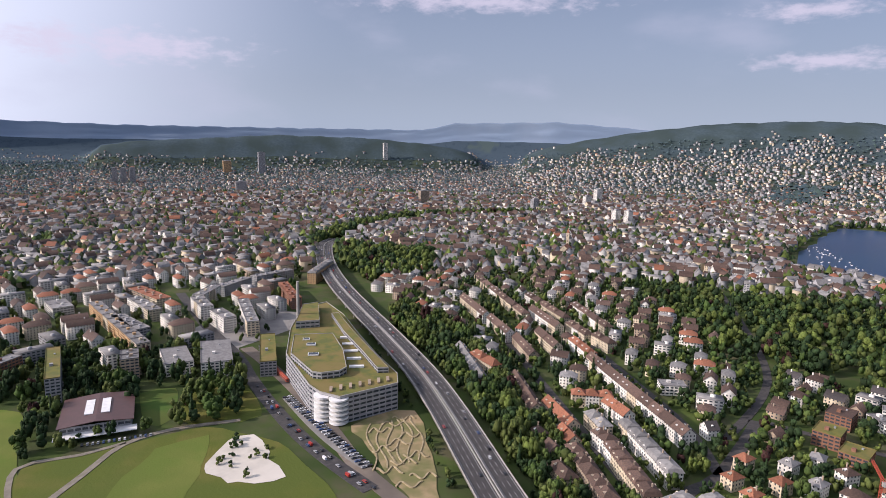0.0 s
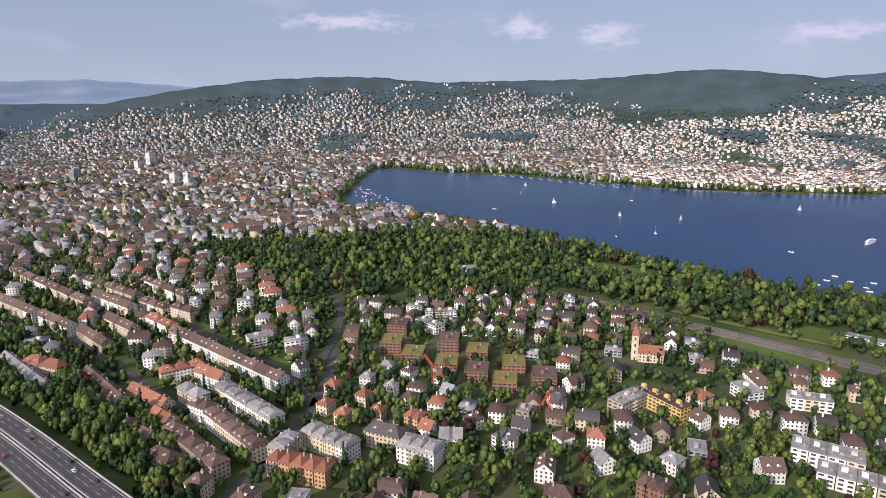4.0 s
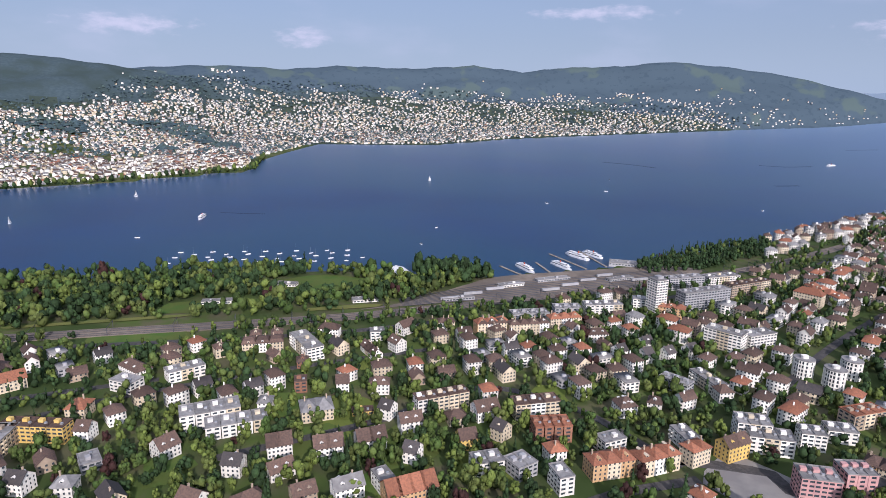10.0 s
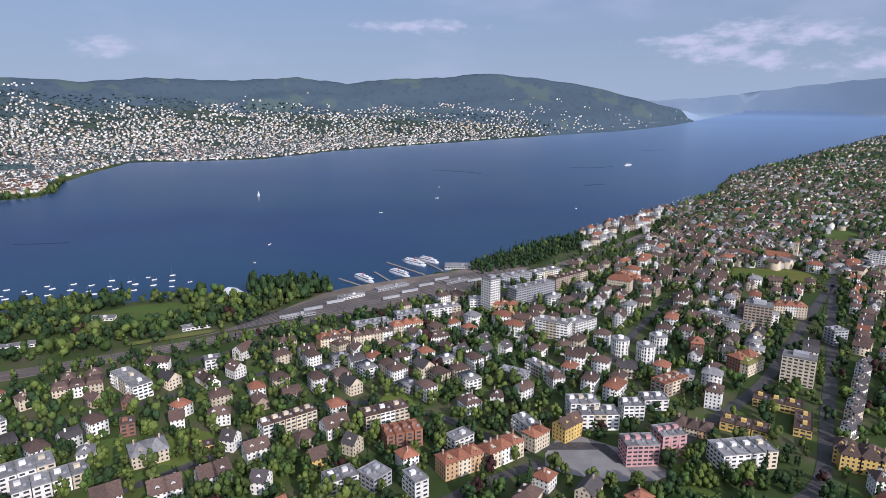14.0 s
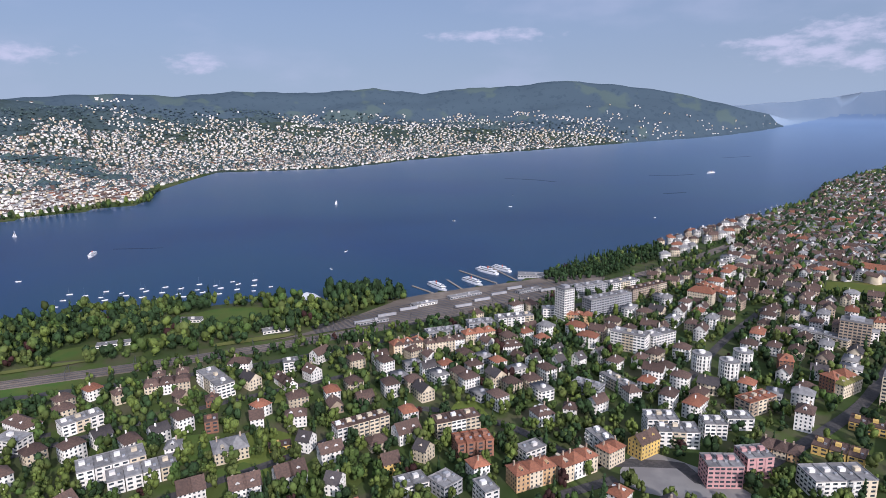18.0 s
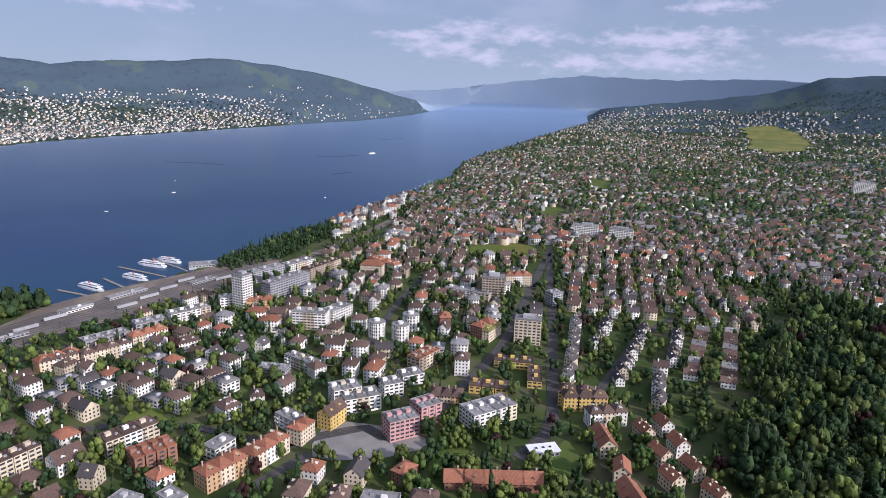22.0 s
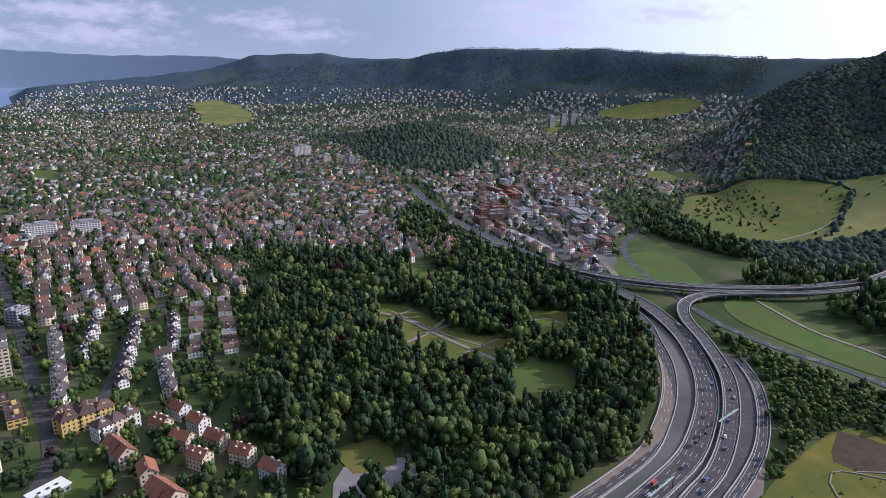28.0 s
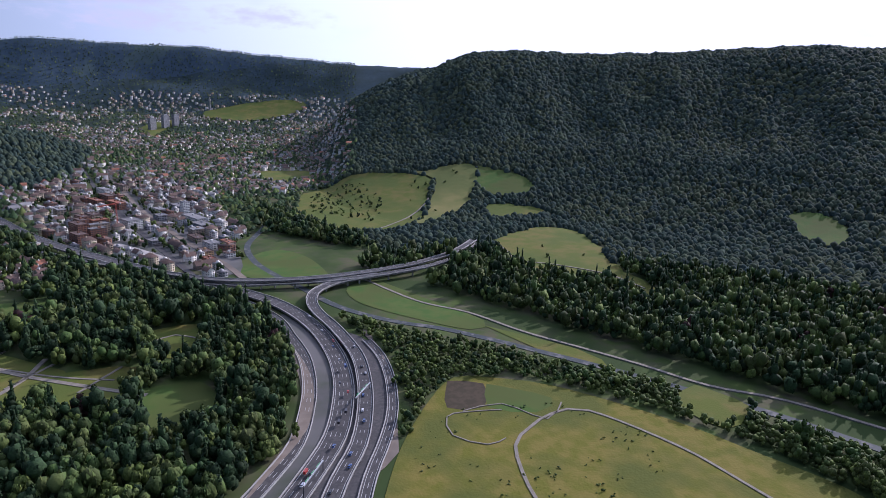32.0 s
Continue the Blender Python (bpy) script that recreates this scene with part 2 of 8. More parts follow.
# ridges: bearings, crest's angle over the eye's level, crest's distance, foot's distance, foot's height
RIDGES = {
    "kaeferberg": ((338, 348, 353, 361, 366, 372), (-1.0, -0.35, 0.0, -0.1, -0.5, -1.3), (5200, 5200), (4300, 4300), 30),
    "north_plain": ((300, 331, 341, 366, 369, 378, 386, 400), (0.7, 0.7, 0.55, 0.7, 1.35, 1.6, 1.05, 0.8), (15000, 15000), (8000, 8000), 30),
    "zurichberg": ((374, 380, 385, 391, 397, 401, 404, 410, 416), (-1.2, 0.0, 0.9, 1.65, 1.9, 1.85, 1.55, 1.2, 0.9), (4700, 4700), (2700, 2700), 25),
    "adlisberg": ((36, 44, 50, 60, 64, 68, 71, 76, 80, 84), (0.2, 1.3, 1.45, 1.55, 1.85, 2.15, 2.1, 1.55, 1.0, 0.3), (5600, 5200), (2500, 2300), 20),
    "east_shore": ((70, 76, 82, 86, 89, 94, 100, 105.5, 110, 113, 118, 122, 127, 131, 135, 138.5, 141, 142.5),
                   (0.6, 1.3, 1.7, 1.75, 1.55, 1.95, 1.8, 2.15, 1.65, 2.05, 2.2, 2.6, 2.1, 1.5, 0.5, -0.4, -0.9, -1.3), (6000, 9500), (2400, 5200), 5),
    "far_mountains": ((126, 136, 141, 148, 153, 160, 167, 180), (0.1, 0.3, 0.6, 1.5, 2.0, 1.75, 1.9, 1.2), (30000, 30000), (20000, 20000), 20),
    "albis": ((150, 156, 163, 168, 171.5, 177, 180, 184.6, 187, 190, 196, 201, 205, 209, 213, 217, 222, 230),
              (-1.0, -0.5, 0.2, 0.9, 2.05, 2.3, 1.9, 1.95, 2.5, 2.85, 2.75, 2.85, 2.5, 2.3, 2.05, 2.0, 2.0, 1.8), (9800, 4300), (6200, 2500), 50),
    "uetliberg": ((209, 213, 217, 219, 221, 223.7, 227.4, 234, 241, 246, 251, 255.5, 260, 268, 280, 300, 320),
                  (-2.9, -0.7, 1.2, 1.85, 2.3, 3.45, 3.8, 3.65, 3.9, 4.25, 4.5, 4.2, 3.7, 3.5, 2.8, 1.5, 0.0), (2500, 2300), (1150, 1000), 22),
}


HILLOCK = [(-230, -1540), (-43, -1720), (60, -2150), (230, -2700), (138, -2850), (-300, -2720), (-490, -2300), (-454, -1998), (-340, -1700)]
YELLOW_MEADOW = [(1380, -5500), (1200, -5700), (915, -5192), (690, -4417), (610, -3700), (690, -3420), (860, -3650), (1039, -4500)]
PASTURES = [[(-1510, -3850), (-1760, -3850), (-2000, -3720), (-2000, -3500), (-1820, -3390), (-1520, -3410), (-1440, -3700)], [(-900, -2900), (-1000, -3100), (-1250, -3600), (-1000, -3400)]]
WOODS = 16.0                          # height of the woods on the crests


def land(x, y):
    """Height of the land over the lake (true, undrawn coordinates)."""
    x, y = np.asarray(x, float), np.asarray(y, float)
    r = np.hypot(x, y)
    az = np.degrees(np.arctan2(x, y)) % 360
    far = away(LAKE, x, y)
    wet = inside(LAKE, x, y)
    z = 2.0 + 11.0 * smooth(far / 260.0)
    for bear, angle, crest, foot, low in RIDGES.values():
        b = np.where((az < bear[0] - 1) & (az + 360 <= bear[-1] + 1), az + 360, az)
        u = (b - bear[0]) / (bear[-1] - bear[0])
        within = (u > -0.02) & (u < 1.02)
        e = np.interp(b, bear, angle) + 0.035 * np.sin(b * 2.1) + 0.02 * np.sin(b * 5.3 + 1)
        d = np.interp(u, (0, 1), crest)
        e = e - np.where(d > 4400, 0.0, np.degrees(np.arctan(WOODS / d)))
        f = np.interp(u, (0, 1), foot)
        top = EYE.z + d * np.tan(np.radians(e))
        top = low + (top - low) * smooth(u / 0.05) * smooth((1 - u) / 0.05)
        k = smooth((r - f) / (d - f)) ** 0.9
        up = low * smooth((u + 0.02) / 0.16) * smooth((1.02 - u) / 0.16) * smooth((r - f + 900) / 900) + np.maximum(top - low, 0) * np.where(r < d, k, np.maximum(0.0, 1 - ((r - d) / (d * 0.6)) ** 2))
        up = up * np.where(np.maximum(top - low, 0) > 0, 1 + 0.03 * wave(x, y, 140, 3) * k * (1 - k) * 4, 1)
        # spurs and gullies run down the slopes
        spur = np.abs(np.sin(np.radians(b * 13.0) + 1.4 * np.sin(r / 410.0))) + 0.4 * np.abs(np.sin(np.radians(b * 31.0 + 30) + 0.8 * np.sin(r / 270.0)))
        up = up - np.where(r < d, np.maximum(top - low, 0) * 0.075 * spur * (1 - smooth((k - 0.7) * 3.4)) * smooth((k - 0.22) * 4), 0)
        z = np.where(within, np.maximum(z, np.where(far < 200, np.minimum(up, z + (up - z) * smooth(far / 200)), up)), z)
    # the wooded hillock in the south and the river's hollow
    z = z + 85 * np.exp(-(((x + 215) / 240) ** 2 + ((y + 2230) / 430) ** 2))
    return np.where(wet, -4.0, z)


def height(x, y):
    return float(land(np.array([x]), np.array([y]))[0])


def spot(x, y, up=0.0):
    """Place on the drawn land, and the scale that holds there."""
    a = drawn(np.array([x]), np.array([y]), land(np.array([x]), np.array([y])) + up)
    return Vector((a[0][0], a[1][0], a[2][0])), float(a[3][0])


def mesh_of(name, verts, faces, mats, index=None, soft=False):
    me = bpy.data.meshes.new(name)
    me.from_pydata(verts, [], faces)
    for m in mats if isinstance(mats, (list, tuple)) else [mats]:
        me.materials.append(m)
    if index is not None:
        me.polygons.foreach_set("material_index", np.asarray(index, dtype=np.int32))
    if soft:
        me.polygons.foreach_set("use_smooth", np.ones(len(me.polygons), dtype=bool))
    me.update()
    return me


def build_ground():
    rings = np.concatenate([[1.0], np.geomspace(60, 2600, 120), np.geomspace(2680, 40000, 90)])
    bear = np.radians(np.arange(0, 360, 0.6))
    rr, aa = np.meshgrid(rings, bear, indexing="ij")
    x, y = rr * np.sin(aa), rr * np.cos(aa)
    z = land(x.ravel(), y.ravel()).reshape(x.shape)
    X, Y, Z, s = drawn(x, y, z)
    n, k = x.shape
    v = np.stack([X, Y, Z], -1).reshape(-1, 3)
    i, j = np.meshgrid(np.arange(n - 1), np.arange(k), indexing="ij")
    j2 = (j + 1) % k
    f = np.stack([i * k + j, i * k + j2, (i + 1) * k + j2, (i + 1) * k + j], -1).reshape(-1, 4)
    # forest on the steep high slopes, open country elsewhere
    cx, cy = x[:-1].ravel(), y[:-1].ravel()
    cz = z[:-1].ravel()
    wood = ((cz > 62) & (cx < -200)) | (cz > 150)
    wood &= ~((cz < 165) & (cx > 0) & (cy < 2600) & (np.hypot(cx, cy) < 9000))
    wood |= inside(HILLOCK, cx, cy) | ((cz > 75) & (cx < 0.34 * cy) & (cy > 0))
    dist = np.hypot(cx, cy)
    f, wood, dist = f.astype(int), wood.astype(int), np.asarray(dist)
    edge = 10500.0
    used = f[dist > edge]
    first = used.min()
    # the backdrop's haze is only its blue base colour
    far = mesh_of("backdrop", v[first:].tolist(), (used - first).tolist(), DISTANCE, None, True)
    tagged(new("backdrop", far), "hills on the far horizon with blue haze in their colour", "distant hills", kind="structure")
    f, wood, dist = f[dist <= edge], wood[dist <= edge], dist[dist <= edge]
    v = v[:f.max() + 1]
    # past 5200 metres all land takes the haze-tinted colour, past 2900 the woods
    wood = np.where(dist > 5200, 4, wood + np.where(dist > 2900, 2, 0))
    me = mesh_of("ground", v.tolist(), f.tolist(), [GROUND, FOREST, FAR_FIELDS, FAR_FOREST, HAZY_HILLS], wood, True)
    tagged(new("ground", me), "rolling green land of a city by a lake, rising to wooded hills", "ground", kind="structure")


def build_water():
    # one sheet under the whole lake, drawn together like the land
    rings = np.concatenate([np.geomspace(600, 2600, 40), np.geomspace(2680, 40000, 60)])
    bear = np.radians(np.arange(24, 172, 0.8))
    rr, aa = np.meshgrid(rings, bear, indexing="ij")
    x, y = rr * np.sin(aa), rr * np.cos(aa)
    X, Y, Z, s = drawn(x, y, np.zeros_like(x))
    n, k = x.shape
    i, j = np.meshgrid(np.arange(n - 1), np.arange(k - 1), indexing="ij")
    f = np.stack([i * k + j, i * k + j + 1, (i + 1) * k + j + 1, (i + 1) * k + j], -1).reshape(-1, 4)
    wet = inside(LAKE, x, y) | (away(LAKE, x.ravel(), y.ravel()).reshape(x.shape) < 0.06 * rr)
    q = wet[:-1, :-1] | wet[1:, :-1] | wet[:-1, 1:] | wet[1:, 1:]
    f = f[q.ravel()]
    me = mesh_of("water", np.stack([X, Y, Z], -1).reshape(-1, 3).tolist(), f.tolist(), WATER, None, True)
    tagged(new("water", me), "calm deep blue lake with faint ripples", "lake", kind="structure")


build_ground()
build_water()


# ---------------------------------------------------------------- building helpers
def part(name, bm, mat, parent, label="", at=None):
    """A bmesh (or a finished mesh) as one mesh object under a thing or a part."""
    if isinstance(bm, bpy.types.Mesh):
        me = bm
    else:
        me = bpy.data.meshes.new(name)
        bm.to_mesh(me)
        bm.free()
        for m in mat if isinstance(mat, (list, tuple)) else [mat]:
            me.materials.append(m)
    ob = new(name, me)
    ob.parent = parent
    if at is not None:
        ob.matrix_basis = at
    return tagged(ob, label)


def thing(name, x, y, turn, label, category, group="", z=None, up=0.0):
    """An Empty on the ground for a thing's parts."""
    p, s = spot(x, y, up)
    ob = new(name)
    ob.empty_display_size = 1.0
    ob.matrix_basis = Matrix.LocRotScale(p if z is None else Vector((x, y, z)), Euler((0, 0, radians(turn))), (s, s, s))
    return tagged(ob, label, category, group)


def box(bm, x0, y0, z0, x1, y1, z1, mat=0):
    v = [bm.verts.new(c) for c in ((x0, y0, z0), (x1, y0, z0), (x1, y1, z0), (x0, y1, z0), (x0, y0, z1), (x1, y0, z1), (x1, y1, z1), (x0, y1, z1))]
    for q in ((0, 3, 2, 1), (4, 5, 6, 7), (0, 1, 5, 4), (1, 2, 6, 5), (2, 3, 7, 6), (3, 0, 4, 7)):
        f = bm.faces.new([v[i] for i in q])
        f.material_index = mat


def prism(bm, outline, z0, z1, mat=0, top=None):
    """An upright prism over an outline that runs anticlockwise."""
    a = [bm.verts.new((x, y, z0)) for x, y in outline]
    b = [bm.verts.new((x, y, z1)) for x, y in outline]
    n = len(a)
    for i in range(n):
        bm.faces.new((a[i], a[(i + 1) % n], b[(i + 1) % n], b[i])).material_index = mat
    bm.faces.new(b).material_index = mat if top is None else top
    bm.faces.new(a[::-1]).material_index = mat


def tube(bm, x, y, z0, z1, r0, r1, n=8, mat=0):
    a = [bm.verts.new((x + r0 * math.cos(i * 2 * math.pi / n), y + r0 * math.sin(i * 2 * math.pi / n), z0)) for i in range(n)]
    b = [bm.verts.new((x + r1 * math.cos(i * 2 * math.pi / n), y + r1 * math.sin(i * 2 * math.pi / n), z1)) for i in range(n)]
    for i in range(n):
        bm.faces.new((a[i], a[(i + 1) % n], b[(i + 1) % n], b[i])).material_index = mat
    bm.faces.new(b).material_index = mat
    bm.faces.new(a[::-1]).material_index = mat


def quads(bm, faces):
    for corners, mat in faces:
        bm.faces.new([bm.verts.new(c) for c in corners]).material_index = mat


def facade(bm, p, q, z0, z1, storeys, bay, ww, wh, wall=0, glass=1, deep=0.18):
    """A wall from p to q (outside on its right) with recessed windows in every storey."""
    p, q = Vector((*p, 0)), Vector((*q, 0))
    run = q - p
    n = max(1, round(run.length / bay))
    d = run / n
    u = d.normalized()
    inn = Vector((-u.y, u.x, 0)) * deep
    step = (z1 - z0) / storeys
    m = (d.length - ww) / 2
    if m < 0.1:
        m, ww = d.length * 0.12, d.length * 0.76
    for i in range(n):
        a = p + d * i
        xs = [a, a + u * m, a + u * (m + ww), a + d]
        for k in range(storeys):
            zb = z0 + k * step
            zs = [zb, zb + (step - wh) * 0.5, zb + (step + wh) * 0.5, zb + step]

            def at(i_, j_, back=False):
                v = xs[i_] + (inn if back else Vector())
                return (v.x, v.y, zs[j_])
            fs = [((at(0, 0), at(1, 0), at(1, 3), at(0, 3)), wall), ((at(2, 0), at(3, 0), at(3, 3), at(2, 3)), wall),
                  ((at(1, 0), at(2, 0), at(2, 1), at(1, 1)), wall), ((at(1, 2), at(2, 2), at(2, 3), at(1, 3)), wall),
                  ((at(1, 1, 1), at(2, 1, 1), at(2, 2, 1), at(1, 2, 1)), glass),
                  ((at(1, 1), at(2, 1), at(2, 1, 1), at(1, 1, 1)), wall), ((at(1, 2, 1), at(2, 2, 1), at(2, 2), at(1, 2)), wall),
                  ((at(1, 1), at(1, 1, 1), at(1, 2, 1), at(1, 2)), wall), ((at(2, 1, 1), at(2, 1), at(2, 2), at(2, 2, 1)), wall)]
            quads(bm, fs)


# materials of the town
GLASS = material("window_glass", (0.035, 0.045, 0.055), 0.12, second=(0.06, 0.07, 0.08), scale=0.3, spec=0.5)
WALLS = {
    "white": material("white_plaster", (0.76, 0.735, 0.67), 0.85, second=(0.66, 0.64, 0.58), scale=0.25, spread=0.16),
    "cream": material("cream_plaster", (0.58, 0.50, 0.36), 0.85, second=(0.50, 0.43, 0.31), scale=0.25, spread=0.16),
    "yellow": material("yellow_plaster", (0.60, 0.42, 0.12), 0.85, second=(0.52, 0.37, 0.12), scale=0.25, spread=0.12),
    "ochre": material("ochre_plaster", (0.52, 0.34, 0.17), 0.85, second=(0.45, 0.30, 0.16), scale=0.25, spread=0.14),
    "pink": material("pink_plaster", (0.50, 0.29, 0.27), 0.85, second=(0.42, 0.25, 0.24), scale=0.25),
    "brick": material("brown_brick", (0.27, 0.135, 0.085), 0.88, second=(0.20, 0.105, 0.068), scale=0.6, spread=0.12),
    "grey": material("grey_panels", (0.36, 0.36, 0.36), 0.7, second=(0.30, 0.30, 0.31), scale=0.2, spread=0.16),
    "tan": material("tan_plaster", (0.38, 0.30, 0.22), 0.85, second=(0.32, 0.26, 0.19), scale=0.25, spread=0.16),
}
ROOFS = {
    "brown": material("brown_roof_tiles", (0.118, 0.076, 0.057), 0.8, second=(0.082, 0.056, 0.045), scale=0.8, spread=0.3, bump=0.4, bump_scale=3),
    "red": material("red_roof_tiles", (0.29, 0.12, 0.065), 0.8, second=(0.21, 0.092, 0.054), scale=0.8, spread=0.25, bump=0.4, bump_scale=3),
    "grey": material("grey_gravel_roof", (0.24, 0.235, 0.225), 0.9, second=(0.18, 0.175, 0.17), scale=0.3, spread=0.25),
    "green": material("planted_roof", (0.155, 0.15, 0.035), 0.95, second=(0.11, 0.125, 0.035), scale=0.15, third=(0.19, 0.15, 0.05), third_scale=0.06),
    "dark": material("dark_slate_roof", (0.055, 0.05, 0.05), 0.7, second=(0.075, 0.065, 0.06), scale=0.8, spread=0.25),
}
METAL = material("pale_metal", (0.55, 0.56, 0.57), 0.4, 0.6)
WHITE = material("white_paint", (0.78, 0.78, 0.76), 0.5, second=(0.7, 0.7, 0.68))
STEEL = material("dark_steel", (0.10, 0.10, 0.11), 0.5, 0.5)
RUST = material("rust_red_paint", (0.42, 0.09, 0.05), 0.6)
BARK = material("bark", (0.085, 0.06, 0.042), 0.95, second=(0.06, 0.045, 0.032), scale=1.5)
LEAVES = [
    material("leaves_mid", (0.060, 0.098, 0.022), 0.75, second=(0.040, 0.070, 0.017), scale=0.5, spread=0.5, third=(0.08, 0.10, 0.026), third_scale=0.03, spec=0.15, bump=0.9, bump_scale=0.8),
    material("leaves_light", (0.112, 0.145, 0.030), 0.75, second=(0.080, 0.110, 0.024), scale=0.5, spread=0.45, spec=0.15, bump=0.9, bump_scale=0.8),
    material("leaves_dark", (0.030, 0.055, 0.019), 0.8, second=(0.022, 0.040, 0.015), scale=0.5, spread=0.5, spec=0.15, bump=0.9, bump_scale=0.8),
    material("leaves_copper", (0.045, 0.020, 0.018), 0.8, second=(0.034, 0.018, 0.015), scale=0.5, spread=0.3, spec=0.15, bump=0.9, bump_scale=0.8),
]
# hill foliage, its colours shifted slightly to blue for the haze before the slope
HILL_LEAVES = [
    material("hill_haze_leaves_mid", (0.045, 0.066, 0.050), 0.9, second=(0.038, 0.055, 0.036), scale=0.05, spread=0.3, third=(0.060, 0.074, 0.040), third_scale=0.005, spec=0.05),
    material("hill_haze_leaves_light", (0.061, 0.082, 0.052), 0.9, second=(0.054, 0.070, 0.038), scale=0.05, spread=0.3, third=(0.050, 0.068, 0.038), third_scale=0.005, spec=0.05),
    material("hill_haze_leaves_dark", (0.037, 0.056, 0.047), 0.9, second=(0.031, 0.046, 0.034), scale=0.05, spread=0.3, spec=0.05),
    material("hill_haze_leaves_copper", (0.04, 0.03, 0.02), 0.9, spread=0.3, spec=0.05),
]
# leaves of far woods: blue-grey haze is mixed into the foliage colours
HAZE_LEAVES = [
    material("haze_leaves_mid", (0.068, 0.100, 0.104), 0.9, second=(0.061, 0.091, 0.098), scale=0.02, spread=0.2, third=(0.066, 0.094, 0.087), third_scale=0.003, spec=0.05),
    material("haze_leaves_light", (0.068, 0.101, 0.087), 0.9, second=(0.059, 0.089, 0.081), scale=0.02, spread=0.2, spec=0.05),
    material("haze_leaves_dark", (0.059, 0.089, 0.098), 0.9, second=(0.053, 0.079, 0.090), scale=0.02, spread=0.2, spec=0.05),
    material("haze_leaves_copper", (0.053, 0.054, 0.056), 0.9, spread=0.2, spec=0.05),
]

# ---------------------------------------------------------------- what stands where (a raster of two-metre cells)
CELL, HALF = 2.0, 1800.0
SIDE = int(2 * HALF / CELL)
taken = np.zeros((SIDE, SIDE), bool)


def cells(x, y):
    i = ((np.asarray(x) + HALF) / CELL).astype(int)
    j = ((np.asarray(y) + HALF) / CELL).astype(int)
    ok = (i >= 0) & (j >= 0) & (i < SIDE) & (j < SIDE)
    return np.clip(i, 0, SIDE - 1), np.clip(j, 0, SIDE - 1), ok


def claim(x, y, turn, length, depth, margin=2.0, test=False):
    """Mark (or test) an oblong of ground."""
    n, m = max(2, int(length / CELL) + 3), max(2, int(depth / CELL) + 3)
    u, v = np.meshgrid(np.linspace(-length / 2 - margin, length / 2 + margin, n), np.linspace(-depth / 2 - margin, depth / 2 + margin, m))
    c, s = math.cos(radians(turn)), math.sin(radians(turn))
    i, j, ok = cells(x + u * c - v * s, y + u * s + v * c)
    if test:
        return bool((taken[i, j] & ok).any())
    taken[i[ok], j[ok]] = True


def claim_line(pts, width):
    for (x0, y0), (x1, y1) in zip(pts, pts[1:]):
        claim((x0 + x1) / 2, (y0 + y1) / 2, math.degrees(math.atan2(y1 - y0, x1 - x0)), math.hypot(x1 - x0, y1 - y0), width, 1.0)


def claim_area(poly):
    xs, ys = np.meshgrid(np.arange(min(p[0] for p in poly), max(p[0] for p in poly), 1.5), np.arange(min(p[1] for p in poly), max(p[1] for p in poly), 1.5))
    k = inside(poly, xs, ys)
    i, j, ok = cells(xs[k], ys[k])
    taken[i[ok], j[ok]] = True


def free(x, y):
    i, j, ok = cells(x, y)
    return ~(taken[i, j] & ok)


# ---------------------------------------------------------------- houses
made_meshes = {}


def kept(key, make, mats):
    if key not in made_meshes:
        bm = bmesh.new()
        make(bm)
        bmesh.ops.remove_doubles(bm, verts=bm.verts, dist=0.002)
        me = bpy.data.meshes.new(key[0])
        bm.to_mesh(me)
        bm.free()
        for m in mats:
            me.materials.append(m)
        made_meshes[key] = me
    return made_meshes[key]


def make_walls(L, d, st, roof, modern):
    h = 3.0 * st + 0.6

    def go(bm):
        a, b = L / 2, d / 2
        bay, ww, wh = (4.2, 2.9, 1.5) if modern else (3.0, 1.25, 1.6)
        for p, q in (((-a, -b), (a, -b)), ((a, -b), (a, b)), ((a, b), (-a, b)), ((-a, b), (-a, -b))):
            facade(bm, p, q, 0.6, h, st, bay, ww, wh)
        for p, q in (((-a, -b), (a, -b)), ((a, -b), (a, b)), ((a, b), (-a, b)), ((-a, b), (-a, -b))):
            quads(bm, [(((*p, -2.5), (*q, -2.5), (*q, 0.6), (*p, 0.6)), 0)])
        if roof == "gable":
            rise = 0.42 * d
            quads(bm, [(((a, -b, h), (a, b, h), (a, 0, h + rise)), 0), (((-a, b, h), (-a, -b, h), (-a, 0, h + rise)), 0)])
            for s in (-1, 1):      # attic windows
                quads(bm, [(((s * (a + 0.03), -s * 0.7, h + 0.8), (s * (a + 0.03), s * 0.7, h + 0.8), (s * (a + 0.03), s * 0.7, h + 2.1), (s * (a + 0.03), -s * 0.7, h + 2.1)), 1)])
    return go


def slab(bm, corners, thick):
    """A sloping slab: its upper corners, closed downwards."""
    up = [bm.verts.new(c) for c in corners]
    dn = [bm.verts.new((c[0], c[1], c[2] - thick)) for c in corners]
    bm.faces.new(up)
    bm.faces.new(dn[::-1])
    n = len(up)
    for i in range(n):
        bm.faces.new((dn[i], dn[(i + 1) % n], up[(i + 1) % n], up[i]))


